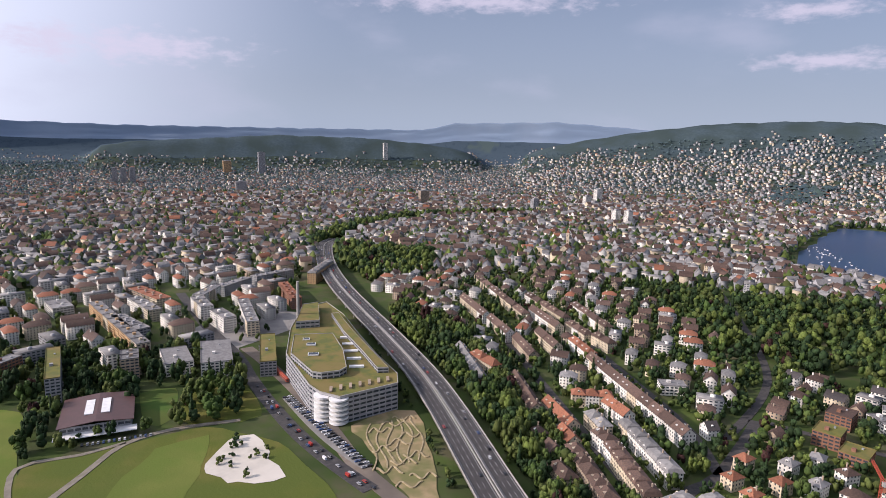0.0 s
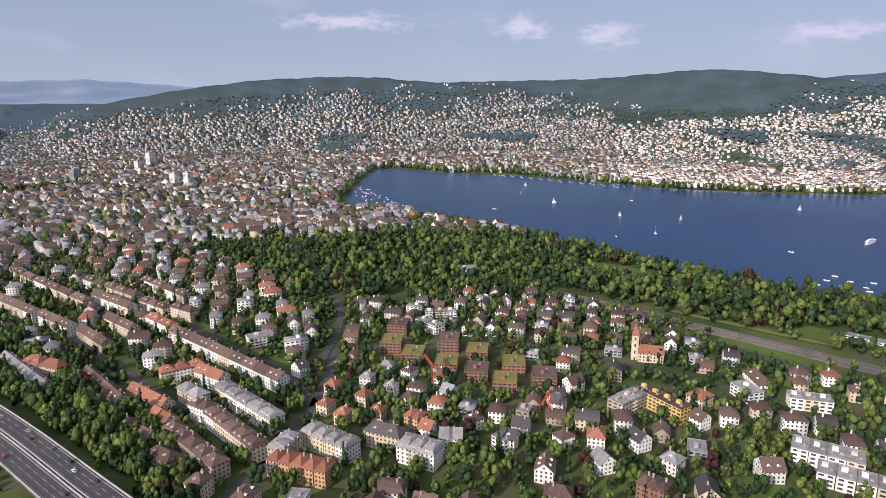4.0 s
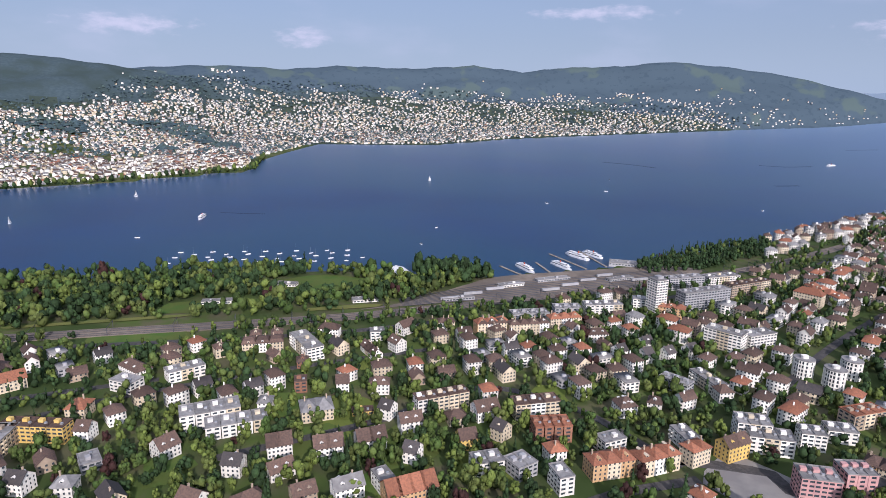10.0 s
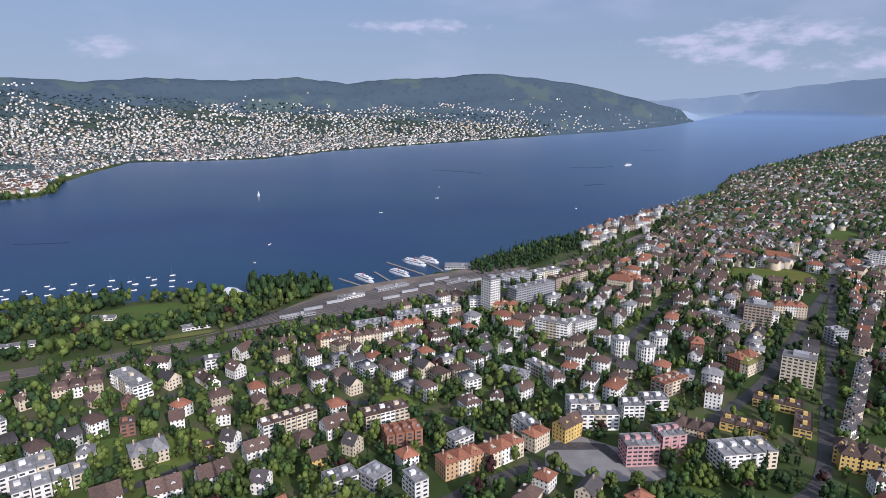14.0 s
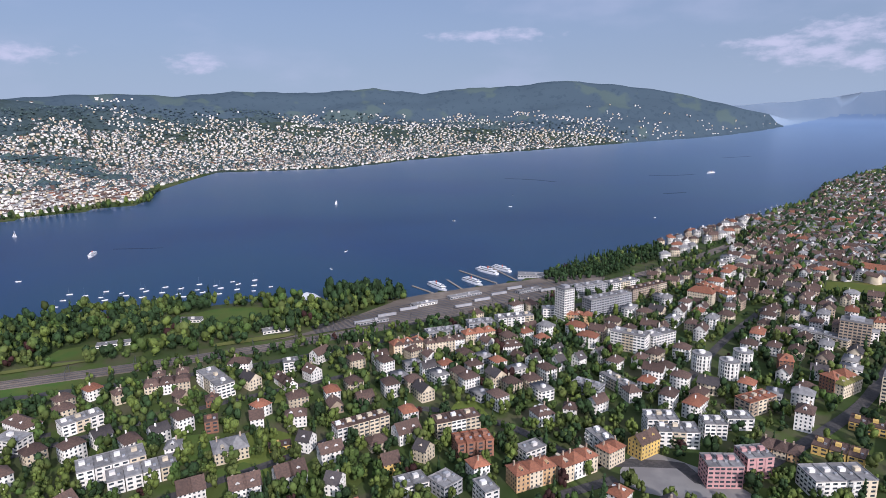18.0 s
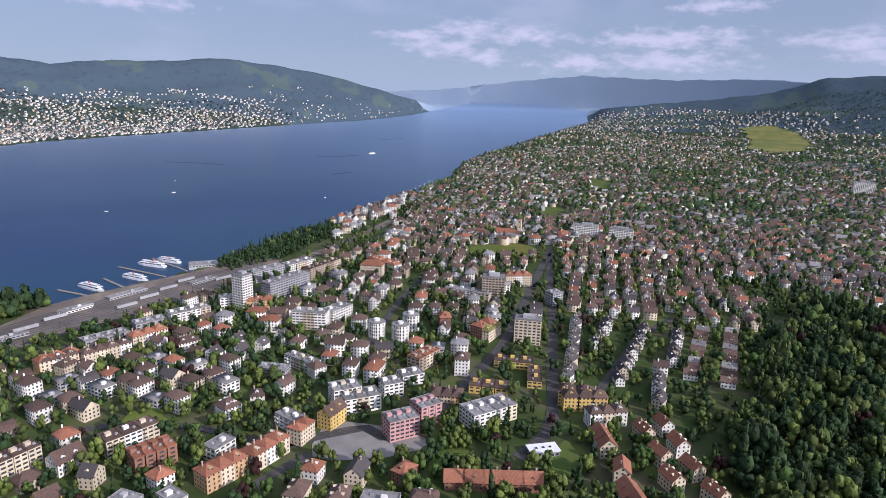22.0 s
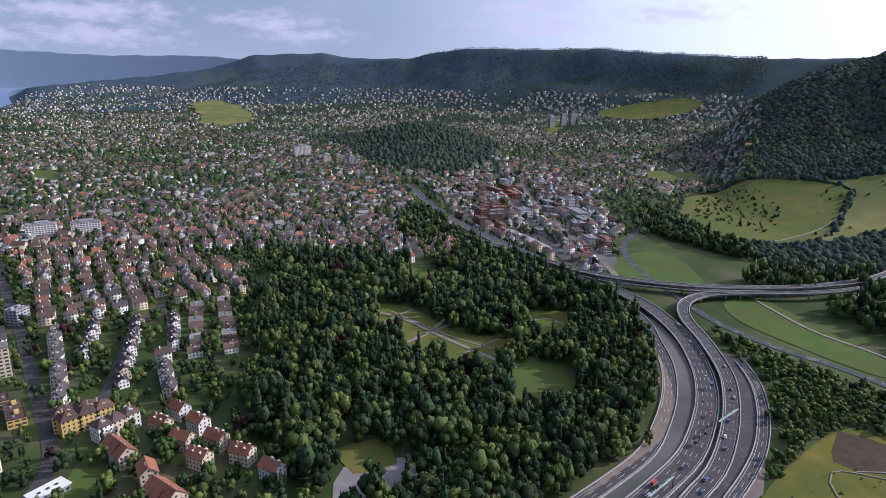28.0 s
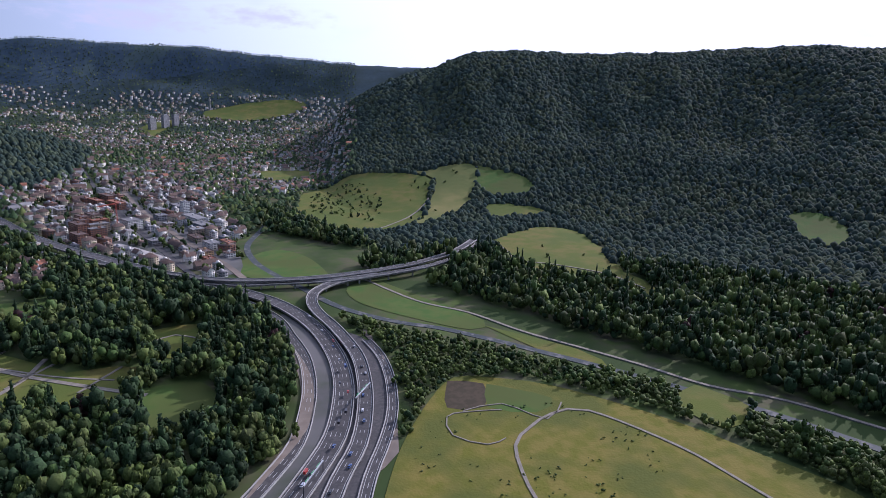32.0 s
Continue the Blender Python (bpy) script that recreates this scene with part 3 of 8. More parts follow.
def make_roof(L, d, st, roof):
    h = 3.0 * st + 0.6

    def go(bm):
        o = 0.7
        a, b = L / 2 + o, d / 2 + o
        if roof == "gable":
            rise = 0.42 * d
            e = h - o * 0.84
            slab(bm, ((-a, -b, e), (a, -b, e), (a, 0, h + rise), (-a, 0, h + rise)), 0.25)
            slab(bm, ((a, b, e), (-a, b, e), (-a, 0, h + rise), (a, 0, h + rise)), 0.25)
        elif roof == "hip":
            rise, k = 0.36 * min(d, L), max(L / 2 - d * 0.42, 0.3)
            e = h - 0.3
            slab(bm, ((-a, -b, e), (a, -b, e), (k, 0, h + rise), (-k, 0, h + rise)), 0.2)
            slab(bm, ((a, b, e), (-a, b, e), (-k, 0, h + rise), (k, 0, h + rise)), 0.2)
            slab(bm, ((a, -b, e), (a, b, e), (k, 0, h + rise)), 0.2)
            slab(bm, ((-a, b, e), (-a, -b, e), (-k, 0, h + rise)), 0.2)
        elif roof == "mansard":
            i, t = 1.6, h + 2.6
            c, f = a - i, b - i
            for p, q, r, s in (((-a, -b), (a, -b), (c, -f), (-c, -f)), ((a, -b), (a, b), (c, f), (c, -f)), ((a, b), (-a, b), (-c, f), (c, f)), ((-a, b), (-a, -b), (-c, -f), (-c, f))):
                slab(bm, ((*p, h - 0.2), (*q, h - 0.2), (*r, t), (*s, t)), 0.2)
            slab(bm, ((-c, -f, t), (c, -f, t), (c * 0.6, 0, t + 1.5), (-c * 0.6, 0, t + 1.5)), 0.15)
            slab(bm, ((c, f, t), (-c, f, t), (-c * 0.6, 0, t + 1.5), (c * 0.6, 0, t + 1.5)), 0.15)
            slab(bm, ((c, -f, t), (c, f, t), (c * 0.6, 0, t + 1.5)), 0.15)
            slab(bm, ((-c, f, t), (-c, -f, t), (-c * 0.6, 0, t + 1.5)), 0.15)
        else:
            a, b = L / 2 + 0.15, d / 2 + 0.15
            rim = [[bm.verts.new((sx * (a - i), sy * (b - i), z)) for sx, sy in ((-1, -1), (1, -1), (1, 1), (-1, 1))]
                   for i, z in ((0, h), (0, h + 0.8), (0.35, h + 0.8), (0.35, h + 0.25))]
            for p, q in zip(rim, rim[1:]):
                for k in range(4):
                    bm.faces.new((p[k], p[(k + 1) % 4], q[(k + 1) % 4], q[k]))
            bm.faces.new(rim[0][::-1])
            bm.faces.new(rim[-1])
        bmesh.ops.remove_doubles(bm, verts=bm.verts, dist=0.01)
    return go


WORDS = {1: "one", 2: "two", 3: "three", 4: "four", 5: "five", 6: "six", 7: "seven", 8: "eight", 9: "nine", 10: "ten", 14: "fourteen"}
LOOK = {"brown": "brown tiled", "red": "orange-red tiled", "grey": "grey", "green": "planted green", "dark": "dark slate"}
STYLE = {"gable": "gabled roof", "hip": "hipped roof", "mansard": "mansard roof", "flat": "flat roof"}
house_count = 0


def house(x, y, turn, L, d, st, roof, wall, cover, group="", check=False):
    """One house or apartment block: walls, roof, chimney, dormers or balconies."""
    global house_count
    if check and claim(x, y, turn, L, d, 2.5, True):
        return None
    claim(x, y, turn, L, d, 1.5)
    L, d = max(6, round(L / 2) * 2), max(6, round(d / 2) * 2)
    modern = roof == "flat"
    h = 3.0 * st + 0.6
    label = f"{wall} {WORDS[st]}-storey {'apartment block' if modern else 'house'} with {LOOK[cover]} {STYLE[roof]}"
    kind = "apartment_block" if modern else "town_house" if st > 3 else "villa" if roof == "hip" else "house"
    ob = thing(kind, x, y, turn, label, kind.replace("_", " "), group or "houses of the town")
    part("wall", kept(("wall", L, d, st, roof, wall), make_walls(L, d, st, roof, modern), (WALLS[wall], GLASS)), None, ob)
    part("roof", kept(("roof", L, d, st, roof, cover), make_roof(L, d, st, roof), (ROOFS[cover],)), None, ob)
    if not modern:
        cx = L * (0.2 if house_count % 2 else -0.22)
        part("chimney", kept(("chimney", 0), lambda bm: (box(bm, -0.5, -0.4, -3.0, 0.5, 0.4, 1.6), box(bm, -0.62, -0.52, 1.6, 0.62, 0.52, 1.85)), (WALLS["tan"],)), None, ob,
             at=Matrix.Translation((cx, d * 0.1, h + 0.36 * min(d, L))))
        if L >= 10 and house_count % 3 != 2:
            sides = (-1, 1) if house_count % 2 else (-1,)
            z0 = h + (0.9 if roof != "mansard" else 0.4)
            off = d / 2 - (2.2 if roof != "mansard" else 0.2)

            def dormer(bm):
                box(bm, -1.0, -0.2, -0.6, 1.0, 2.0, 1.4)
                slab(bm, ((-1.3, -0.5, 1.35), (0, -0.5, 2.1), (0, 3.2, 2.1), (-1.3, 3.2, 1.35)), 0.12)
                slab(bm, ((0, -0.5, 2.1), (1.3, -0.5, 1.35), (1.3, 3.2, 1.35), (0, 3.2, 2.1)), 0.12)
                quads(bm, [(((-0.7, -0.22, 0.0), (0.7, -0.22, 0.0), (0.7, -0.22, 1.2), (-0.7, -0.22, 1.2)), 1)])
            for s in sides:
                for k in ((-0.22, 0.22) if L >= 13 else (0.0,)):
                    part("dormer", kept(("dormer", wall), dormer, (WALLS[wall], GLASS)), None, ob,
                         at=Matrix.LocRotScale((k * L, s * off, z0), Euler((0, 0, 0 if s < 0 else math.pi)), None))
    else:
        part("stair_head", kept(("stair_head", wall), lambda bm: box(bm, -1.8, -1.5, -0.1, 1.8, 1.5, 2.2), (WALLS[wall],)), None, ob,
             at=Matrix.Translation((-L * 0.12, d * 0.08, h + 0.25)))
        part("roof_vent", kept(("roof_vent", 0), lambda bm: box(bm, -0.9, -0.7, -0.1, 0.9, 0.7, 1.1), (METAL,)), None, ob,
             at=Matrix.Translation((L * 0.24, -d * 0.12, h + 0.25)))
    if modern and st >= 3 and L >= 9:
        def balcony(bm):
            box(bm, -1.9, -1.5, 0.0, 1.9, 0.0, 0.18)
            for x0, y0, x1, y1 in ((-1.9, -1.5, 1.9, -1.42), (-1.9, -1.42, -1.82, 0.0), (1.82, -1.42, 1.9, 0.0)):
                box(bm, x0, y0, 0.18, x1, y1, 1.15)
        for k in range(1, min(st, 4)):
            for s in (-1,) if house_count % 2 else (1,):
                part("balcony", kept(("balcony", wall), balcony, (WALLS[wall],)), None, ob,
                     at=Matrix.LocRotScale((L * 0.22 * s, s * d / 2, 0.62 + 3.0 * k), Euler((0, 0, 0 if s < 0 else math.pi)), None))
    house_count += 1
    return ob


def row(x0, y0, x1, y1, n, d, st, roof, wall, cover):
    """A terrace of n houses side by side."""
    turn = math.degrees(math.atan2(y1 - y0, x1 - x0))
    L = math.hypot(x1 - x0, y1 - y0) / n
    others = {"brown": "brown", "red": "red", "grey": "grey", "dark": "dark", "green": "green"}
    for i in range(n):
        u = (i + 0.5) / n
        tint = wall if (i * 7 + n) % 5 else {"white": "cream", "cream": "white", "ochre": "cream", "tan": "cream"}.get(wall, wall)
        gap = 0.0 if L < 13 else 1.0
        house(x0 + (x1 - x0) * u, y0 + (y1 - y0) * u, turn, L - gap, d, st, roof, tint, others[cover], "terraced houses" if roof != "flat" else "apartment blocks")


# ---------------------------------------------------------------- ribbons and patches on the land
def curve_of(pts, step=12.0):
    """A smooth line through a few points."""
    P = [Vector(p) for p in pts]
    out = []
    for i in range(len(P) - 1):
        a, b, c, d = P[max(i - 1, 0)], P[i], P[i + 1], P[min(i + 2, len(P) - 1)]
        k = max(2, int((c - b).length / step))
        for j in range(k):
            t = j / k
            out.append(0.5 * ((2 * b) + (c - a) * t + (2 * a - 5 * b + 4 * c - d) * t * t + (3 * b - a - 3 * c + d) * t ** 3))
    out.append(P[-1])
    return out


def ribbon_mesh(name, pts, left, right, z0, z1, mat, level=None):
    """A band along a line, from offset left to right, between two heights over the land (or over the levels given)."""
    line = curve_of(pts)
    n = len(line)
    tan = [(line[min(i + 1, n - 1)] - line[max(i - 1, 0)]).normalized() for i in range(n)]
    bm = bmesh.new()
    rings = []
    for i, (p, t) in enumerate(zip(line, tan)):
        side = Vector((t.y, -t.x))
        q = []
        base = height(p.x, p.y) if level is None else (level if not isinstance(level, (list, tuple)) else float(np.interp(i / (n - 1), np.linspace(0, 1, len(level)), level)))
        for off, dz in ((left, z0), (left, z1), (right, z1), (right, z0)):
            w = Vector((p.x, p.y)) + side * off
            X, Y, Z, s = drawn(np.array([w.x]), np.array([w.y]), np.array([base + dz]))
            q.append(bm.verts.new((X[0], Y[0], Z[0])))
        rings.append(q)
    for a, b in zip(rings, rings[1:]):
        for k in range(4):
            bm.faces.new((a[k], b[k], b[(k + 1) % 4], a[(k + 1) % 4]))
    bm.faces.new(rings[0])
    bm.faces.new(rings[-1][::-1])
    bmesh.ops.recalc_face_normals(bm, faces=bm.faces)
    me = bpy.data.meshes.new(name)
    bm.to_mesh(me)
    bm.free()
    me.materials.append(mat)
    return me


def band(name, pts, width, mat, label, category="road", up=0.35, keep=True):
    if keep:
        claim_line([(p.x, p.y) for p in curve_of(pts, 20)], width)
    ob = new(name, ribbon_mesh(name, pts, -width / 2, width / 2, -1.5, up, mat))
    return tagged(ob, label, category, kind="structure")


def patch(name, outline, mat, label, category, up=0.25, keep=True, step=14.0, rough=0.0, seed=0):
    """A flat piece of ground cover laid on the land, with an uneven rim."""
    rng = random.Random(seed)
    rim = [p + Vector((rng.uniform(-rough, rough), rng.uniform(-rough, rough))) for p in curve_of(list(outline) + [outline[0]], step)[:-1]]
    xs = np.arange(min(p.x for p in rim), max(p.x for p in rim), step)
    ys = np.arange(min(p.y for p in rim), max(p.y for p in rim), step)
    gx, gy = np.meshgrid(xs, ys)
    poly = [(p.x, p.y) for p in rim]
    ok = inside(poly, gx, gy) & (away(poly, gx, gy) > step * 0.4)
    pts = [Vector(p) for p in poly] + [Vector((x, y)) for x, y in zip(gx[ok], gy[ok])]
    n = len(poly)
    v, e, f, *_ = geometry.delaunay_2d_cdt(pts, [], [list(range(n))], 1, 0.01)
    x, y = np.array([p.x for p in v]), np.array([p.y for p in v])
    X, Y, Z, s = drawn(x, y, land(x, y) + up + 0.003 * seed)
    me = mesh_of(name, np.stack([X, Y, Z], -1).tolist(), [list(q) for q in f], mat)
    if keep:
        claim_area(poly)
    return tagged(new(name, me), label, category, kind="structure")


# ---------------------------------------------------------------- open ground, roads and water's edge
GRAVEL = material("rail_ballast", (0.185, 0.150, 0.115), 0.95, second=(0.22, 0.185, 0.145), scale=0.15, third=(0.13, 0.11, 0.09), third_scale=0.02)
SAND = material("pale_gravel", (0.58, 0.54, 0.46), 0.95, second=(0.48, 0.45, 0.38), scale=0.08, third=(0.62, 0.58, 0.5), third_scale=0.02)
EARTH = material("bare_earth", (0.36, 0.27, 0.15), 0.95, second=(0.25, 0.20, 0.10), scale=0.06, third=(0.16, 0.16, 0.06), third_scale=0.05)
PATHWAY = material("gravel_path", (0.24, 0.215, 0.17), 0.95, second=(0.19, 0.17, 0.135), scale=0.2)
RIVER = material("river_water", (0.060, 0.070, 0.070), 0.75, second=(0.15, 0.145, 0.135), scale=0.12, detail=5.0, lo=0.54, hi=0.68, bump=0.1, bump_scale=0.5, spec=0.12)
OLIVE = material("mown_meadow", (0.104, 0.122, 0.022), 0.95, second=(0.145, 0.132, 0.036), scale=0.045, detail=8.0, third=(0.09, 0.115, 0.024), third_scale=0.016, bump=0.5, bump_scale=0.5, spec=0.1)
LAWN = material("green_lawn", (0.065, 0.115, 0.024), 0.95, second=(0.09, 0.125, 0.03), scale=0.06, detail=8.0, third=(0.08, 0.10, 0.026), third_scale=0.015, spec=0.1)
PLOUGHED = material("ploughed_soil", (0.078, 0.062, 0.042), 0.95, second=(0.060, 0.052, 0.034), scale=0.2, spec=0.05)
PLAZA = material("grey_paving", (0.24, 0.23, 0.21), 0.9, second=(0.19, 0.18, 0.17), scale=0.06)

YARD_SAND = material("site_gravel", (0.36, 0.33, 0.29), 0.95, second=(0.25, 0.23, 0.2), scale=0.05, third=(0.42, 0.39, 0.35), third_scale=0.03)
YARD = material("worn_yard_paving", (0.085, 0.082, 0.078), 0.9, second=(0.06, 0.07, 0.045), scale=0.03, third=(0.12, 0.115, 0.108), third_scale=0.012)

MEADOW = material("rough_meadow", (0.125, 0.125, 0.018), 0.95, second=(0.17, 0.145, 0.032), scale=0.09, detail=9.0, third=(0.095, 0.105, 0.022), third_scale=0.022, bump=0.7, bump_scale=0.5, spec=0.1)

# the common north of the eye
patch("meadow", [(-330, 545), (-283, 545), (-245, 462), (-212, 392), (-205, 340), (-330, 310), (-430, 430)], GRASS, "mown bright green common with a path along it", "meadow", seed=1)
patch("meadow", [(-235, 448), (-171, 479), (-123, 502), (-95, 490), (-60, 470), (-36, 432), (-14, 392), (-16, 350), (-120, 335), (-206, 350)], OLIVE, "olive-green common crossed by a gravel path", "meadow", seed=2)
patch("lawn", [(-150, 470), (-116, 488), (-108, 440), (-118, 380), (-160, 400)], GRASS, "bright green mown strip beside the playground", "lawn", up=0.35, keep=False, rough=3, seed=7)
patch("lawn", [(-197, 577), (-168, 588), (-153, 519), (-171, 511)], LAWN, "green lawn beside the sports hall", "lawn", seed=3)
patch("lawn", [(-150, 590), (-112, 600), (-80, 520), (-118, 508), (-150, 520)], OLIVE, "dry grass with bushes beside the tram street", "lawn", keep=False, seed=4)
patch("gravel_field", [(-109, 439), (-100, 474), (-83, 484), (-68, 464), (-62, 445), (-50, 419), (-70, 412), (-86, 414), (-104, 425)], SAND, "pale gravel playground with dark tufts", "playground", up=0.5, rough=2.5, seed=5)
patch("building_plot", [(-5, 492), (14, 507), (52, 516), (56, 412), (54, 380), (36, 380), (20, 420)], EARTH, "bare earthen bike track with winding mounds", "earth track", up=0.5, rough=2.0, seed=6)
band("path", [(-205, 375), (-189, 433), (-177, 476), (-146, 500), (-96, 512)], 5, PATHWAY, "pale gravel path over the common", "path", up=0.6, keep=False)
band("path", [(-212, 383), (-238, 446), (-202, 463), (-176, 480)], 4, PATHWAY, "pale gravel path round the common", "path", up=0.6, keep=False)
band("road", [(10, 395), (-21, 440), (-48, 486), (-76, 545), (-100, 602), (-130, 680), (-190, 800), (-260, 960)], 13, ASPHALT, "busy asphalt street beside the tram tracks", "road")
band("tram_track", [(34, 370), (3, 425), (-22, 492), (-54, 570), (-92, 647), (-122, 700)], 14, GRAVEL, "ballasted tram tracks", "tram track", up=0.3)
band("parking_strip", [(8, 425), (-12, 455), (-35, 497), (-62, 556)], 9, PLAZA, "paved parking strip full of cars", "parking", up=0.45)
patch("pavement", [(-130, 700), (-60, 800), (-95, 850), (-170, 820), (-200, 760), (-170, 690), (-110, 600)], PLAZA, "grey paved square between offices", "pavement", keep=False, seed=8)

# the earth track's mounds
TRACK = material("pale_earth", (0.40, 0.33, 0.20), 0.95, second=(0.28, 0.23, 0.13), scale=0.3)
ob = new("bike_track")
tagged(ob, "pale winding earth banks of a bike track", "bike track")
for k in range(11):
    a0, x0, y0 = k * 0.7, 24 + 13 * math.sin(k * 2.1), 396 + k * 10.5
    pts = [(x0 + 3 + 1.9 * i - 0.16 * (y0 - 400) * 0.4, y0 + 4.5 * math.sin(i * (0.8 + 0.1 * (k % 3)) + a0) + 2.0 * math.sin(i * 0.31)) for i in range(11)]
    part("bank", ribbon_mesh("bank", pts, -0.6, 0.6, 0.2, 1.3, TRACK), None, ob)
for k in range(6):
    x0 = 12 + 7.5 * k
    pts = [(x0 + 3.5 * math.sin(i * 0.8 + k), 415 + 9.5 * i + 0.3 * x0) for i in range(9)]
    part("bank", ribbon_mesh("bank", pts, -0.55, 0.55, 0.2, 1.1, TRACK), None, ob)

# streets
for k, (pts, w) in enumerate((
        ([(345, 470), (325, 447), (260, 386), (232, 372), (193, 348), (150, 325), (110, 310)], 10),
        ([(262, 388), (278, 470), (276, 617), (268, 938), (259, 1219)], 9),
        ([(190, 345), (186, 470), (183, 576), (178, 724), (170, 900)], 9),
        ([(195, -330), (201, -385), (253, -479), (314, -589), (398, -730), (470, -860)], 10),
        ([(330, -230), (300, -290), (272, -300), (306, -462), (349, -570), (435, -769), (491, -900)], 10),
        ([(196, -449), (218, -588), (216, -683)], 7),
        ([(390, 60), (418, -52), (450, -116), (447, -159), (400, -205), (350, -225), (320, -240)], 8),
        ([(290, -140), (301, -179), (304, -240)], 8),
        ([(405, -390), (470, -500), (540, -640)], 8),
        ([(520, 120), (500, 250), (470, 330), (350, 470)], 7),
        ([(610, 250), (600, 60), (600, -60), (620, -200), (640, -400), (690, -620), (800, -850)], 9),
        ([(340, 330), (420, 250), (480, 180), (520, 20), (540, -120)], 7),
        ([(300, 440), (420, 560), (520, 760), (600, 950)], 8))):
    band("road", pts, w, ASPHALT, "narrow asphalt street between gardens", "road")
patch("pavement", [(330, -279), (292, -300), (252, -308), (262, -272), (300, -240)], PLAZA, "paved tram square with pale islands", "square", seed=9)

# the lakeside railway
RAILWAY = [(640, 420), (641, 325), (640, 188), (639, 70), (642, -41), (654, -129), (675, -227), (690, -344), (697, -424), (727, -540), (765, -690), (850, -900)]
band("rail_bed", RAILWAY, 22, GRAVEL, "ballast bed of the lakeside railway", "railway", up=0.5)
patch("rail_yard", [(664, -60), (690, -120), (760, -210), (792, -270), (800, -420), (800, -520), (760, -560), (724, -500), (706, -400), (690, -250)], GRAVEL, "wide brown ballast of the station's sidings", "rail yard", up=0.6, seed=10)
line = new("rails")
tagged(line, "steel rails on dark sleepers along the lake", "rails")
for k, off in enumerate((-8.6, -7.1, -4.1, -2.6, 2.6, 4.1, 7.1, 8.6)):
    part("rail", ribbon_mesh("rail", RAILWAY, off - 0.12, off + 0.12, 0.5, 0.75, STEEL), None, line)
yard = new("siding_rails")
tagged(yard, "steel rails of the sidings beside the station", "rails")
for k in range(9):
    o = 14 + k * 7.5
    part("rail", ribbon_mesh("rail", [(664 + o * 0.5, -110), (676 + o, -227), (690 + o, -344), (697 + o, -424), (727 + o * 0.7, -530)], -0.8, 0.8, 0.6, 0.85, STEEL), None, yard)
patch("dry_bank", [(668, 290), (676, 290), (680, 130), (672, 130)], DRYGRASS, "dry golden bank beside the railway", "bank", up=0.9, seed=11)
patch("dry_bank", [(668, -5), (678, -5), (684, -80), (672, -80)], DRYGRASS, "dry golden bank beside the railway", "bank", up=0.9, seed=12)
patch("sports_lawn", [(628, 205), (634, 120), (590, 115), (592, 195)], LAWN, "mown sports lawn behind a dark hedge", "lawn", seed=13)
patch("lawn", [(730, 150), (735, 60), (690, 40), (690, 150)], LAWN, "park lawn by the lake", "lawn", seed=14)
patch("lawn", [(800, 60), (840, -20), (800, -90), (740, -60), (740, 20)], LAWN, "bathing lawn by the lake shore", "lawn", seed=15)
patch("lawn", [(820, 500), (850, 420), (800, 330), (770, 420)], LAWN, "park lawn among lakeside trees", "lawn", seed=16)
for k, (x, y, r) in enumerate(((430, -30, 34), (395, -5, 26), (375, -60, 30), (350, -110, 28), (330, -40, 24), (455, 20, 22), (520, -60, 22), (385, 90, 20), (330, 165, 16), (430, -190, 18), (560, 560, 30), (600, 640, 26), (160, 1150, 60), (330, 1350, 60))):
    patch("lawn", [(x + r * math.cos(a), y + r * 0.8 * math.sin(a)) for a in np.linspace(0, 6.28, 8)[:-1]], LAWN if k % 3 else GRASS, "sunny garden lawn between houses", "lawn", keep=False, seed=20 + k, rough=4)
patch("lawn", [(178, -345), (182, -372), (158, -364), (154, -338), (168, -330)], LAWN, "school sports lawn", "lawn", seed=40)
patch("lawn", [(262, -318), (236, -335), (214, -300), (230, -278)], LAWN, "school lawn shaded by trees", "lawn", keep=False, seed=41)
patch("meadow", [(706, -1236), (645, -1242), (589, -1114), (616, -1090)], LAWN, "green slope below the church hill", "meadow", seed=42)
patch("meadow", [(880, -1800), (850, -1880), (700, -1600), (735, -1560)], LAWN, "green slope above the lake", "meadow", seed=43)
patch("meadow", [(589, -808), (529, -880), (478, -825), (541, -755)], OLIVE, "lawn with paths on the church hill", "meadow", seed=44)
patch("meadow", YELLOW_MEADOW, DRYGRASS, "large pale yellow meadow on a ridge", "meadow", up=7, step=60, rough=22, seed=45)
patch("meadow", PASTURES[0], OLIVE, "bright green pastures below the ridge", "meadow", up=8, step=70, seed=46)
patch("meadow", PASTURES[1], OLIVE, "green pastures below the ridge", "meadow", up=4, step=70, seed=47)

# the wooded cemetery's clearings
for k, pts in enumerate((
        [(-10, -655), (-47, -645), (-77, -592), (-92, -552), (-62, -505), (-22, -560)], [(-165, -615), (-218, -606), (-200, -540), (-172, -530), (-160, -570)],
        [(-128, -495), (-172, -476), (-160, -420), (-112, -425)], [(20, -374), (-8, -384), (-20, -354), (8, -346)],
        [(-92, -560), (-140, -537), (-112, -470), (-80, -470), (-66, -515)], [(-61, -790), (-118, -762), (-98, -690), (-52, -710)])):
    patch("clearing", pts, (OLIVE, OLIVE, LAWN, OLIVE, OLIVE, LAWN)[k], "grassy clearing in the wooded cemetery", "clearing", up=0.4, seed=50 + k)
for pts in ([(-20, -600), (-60, -640)], [(-48, -555), (-88, -585)], [(-90, -515), (-130, -545)], [(-30, -630), (-80, -560), (-118, -522)], [(-168, -585), (-190, -590), (-206, -565)]):
    band("path", pts, 2.2, PATHWAY, "pale side path between graves", "path", up=1.0)
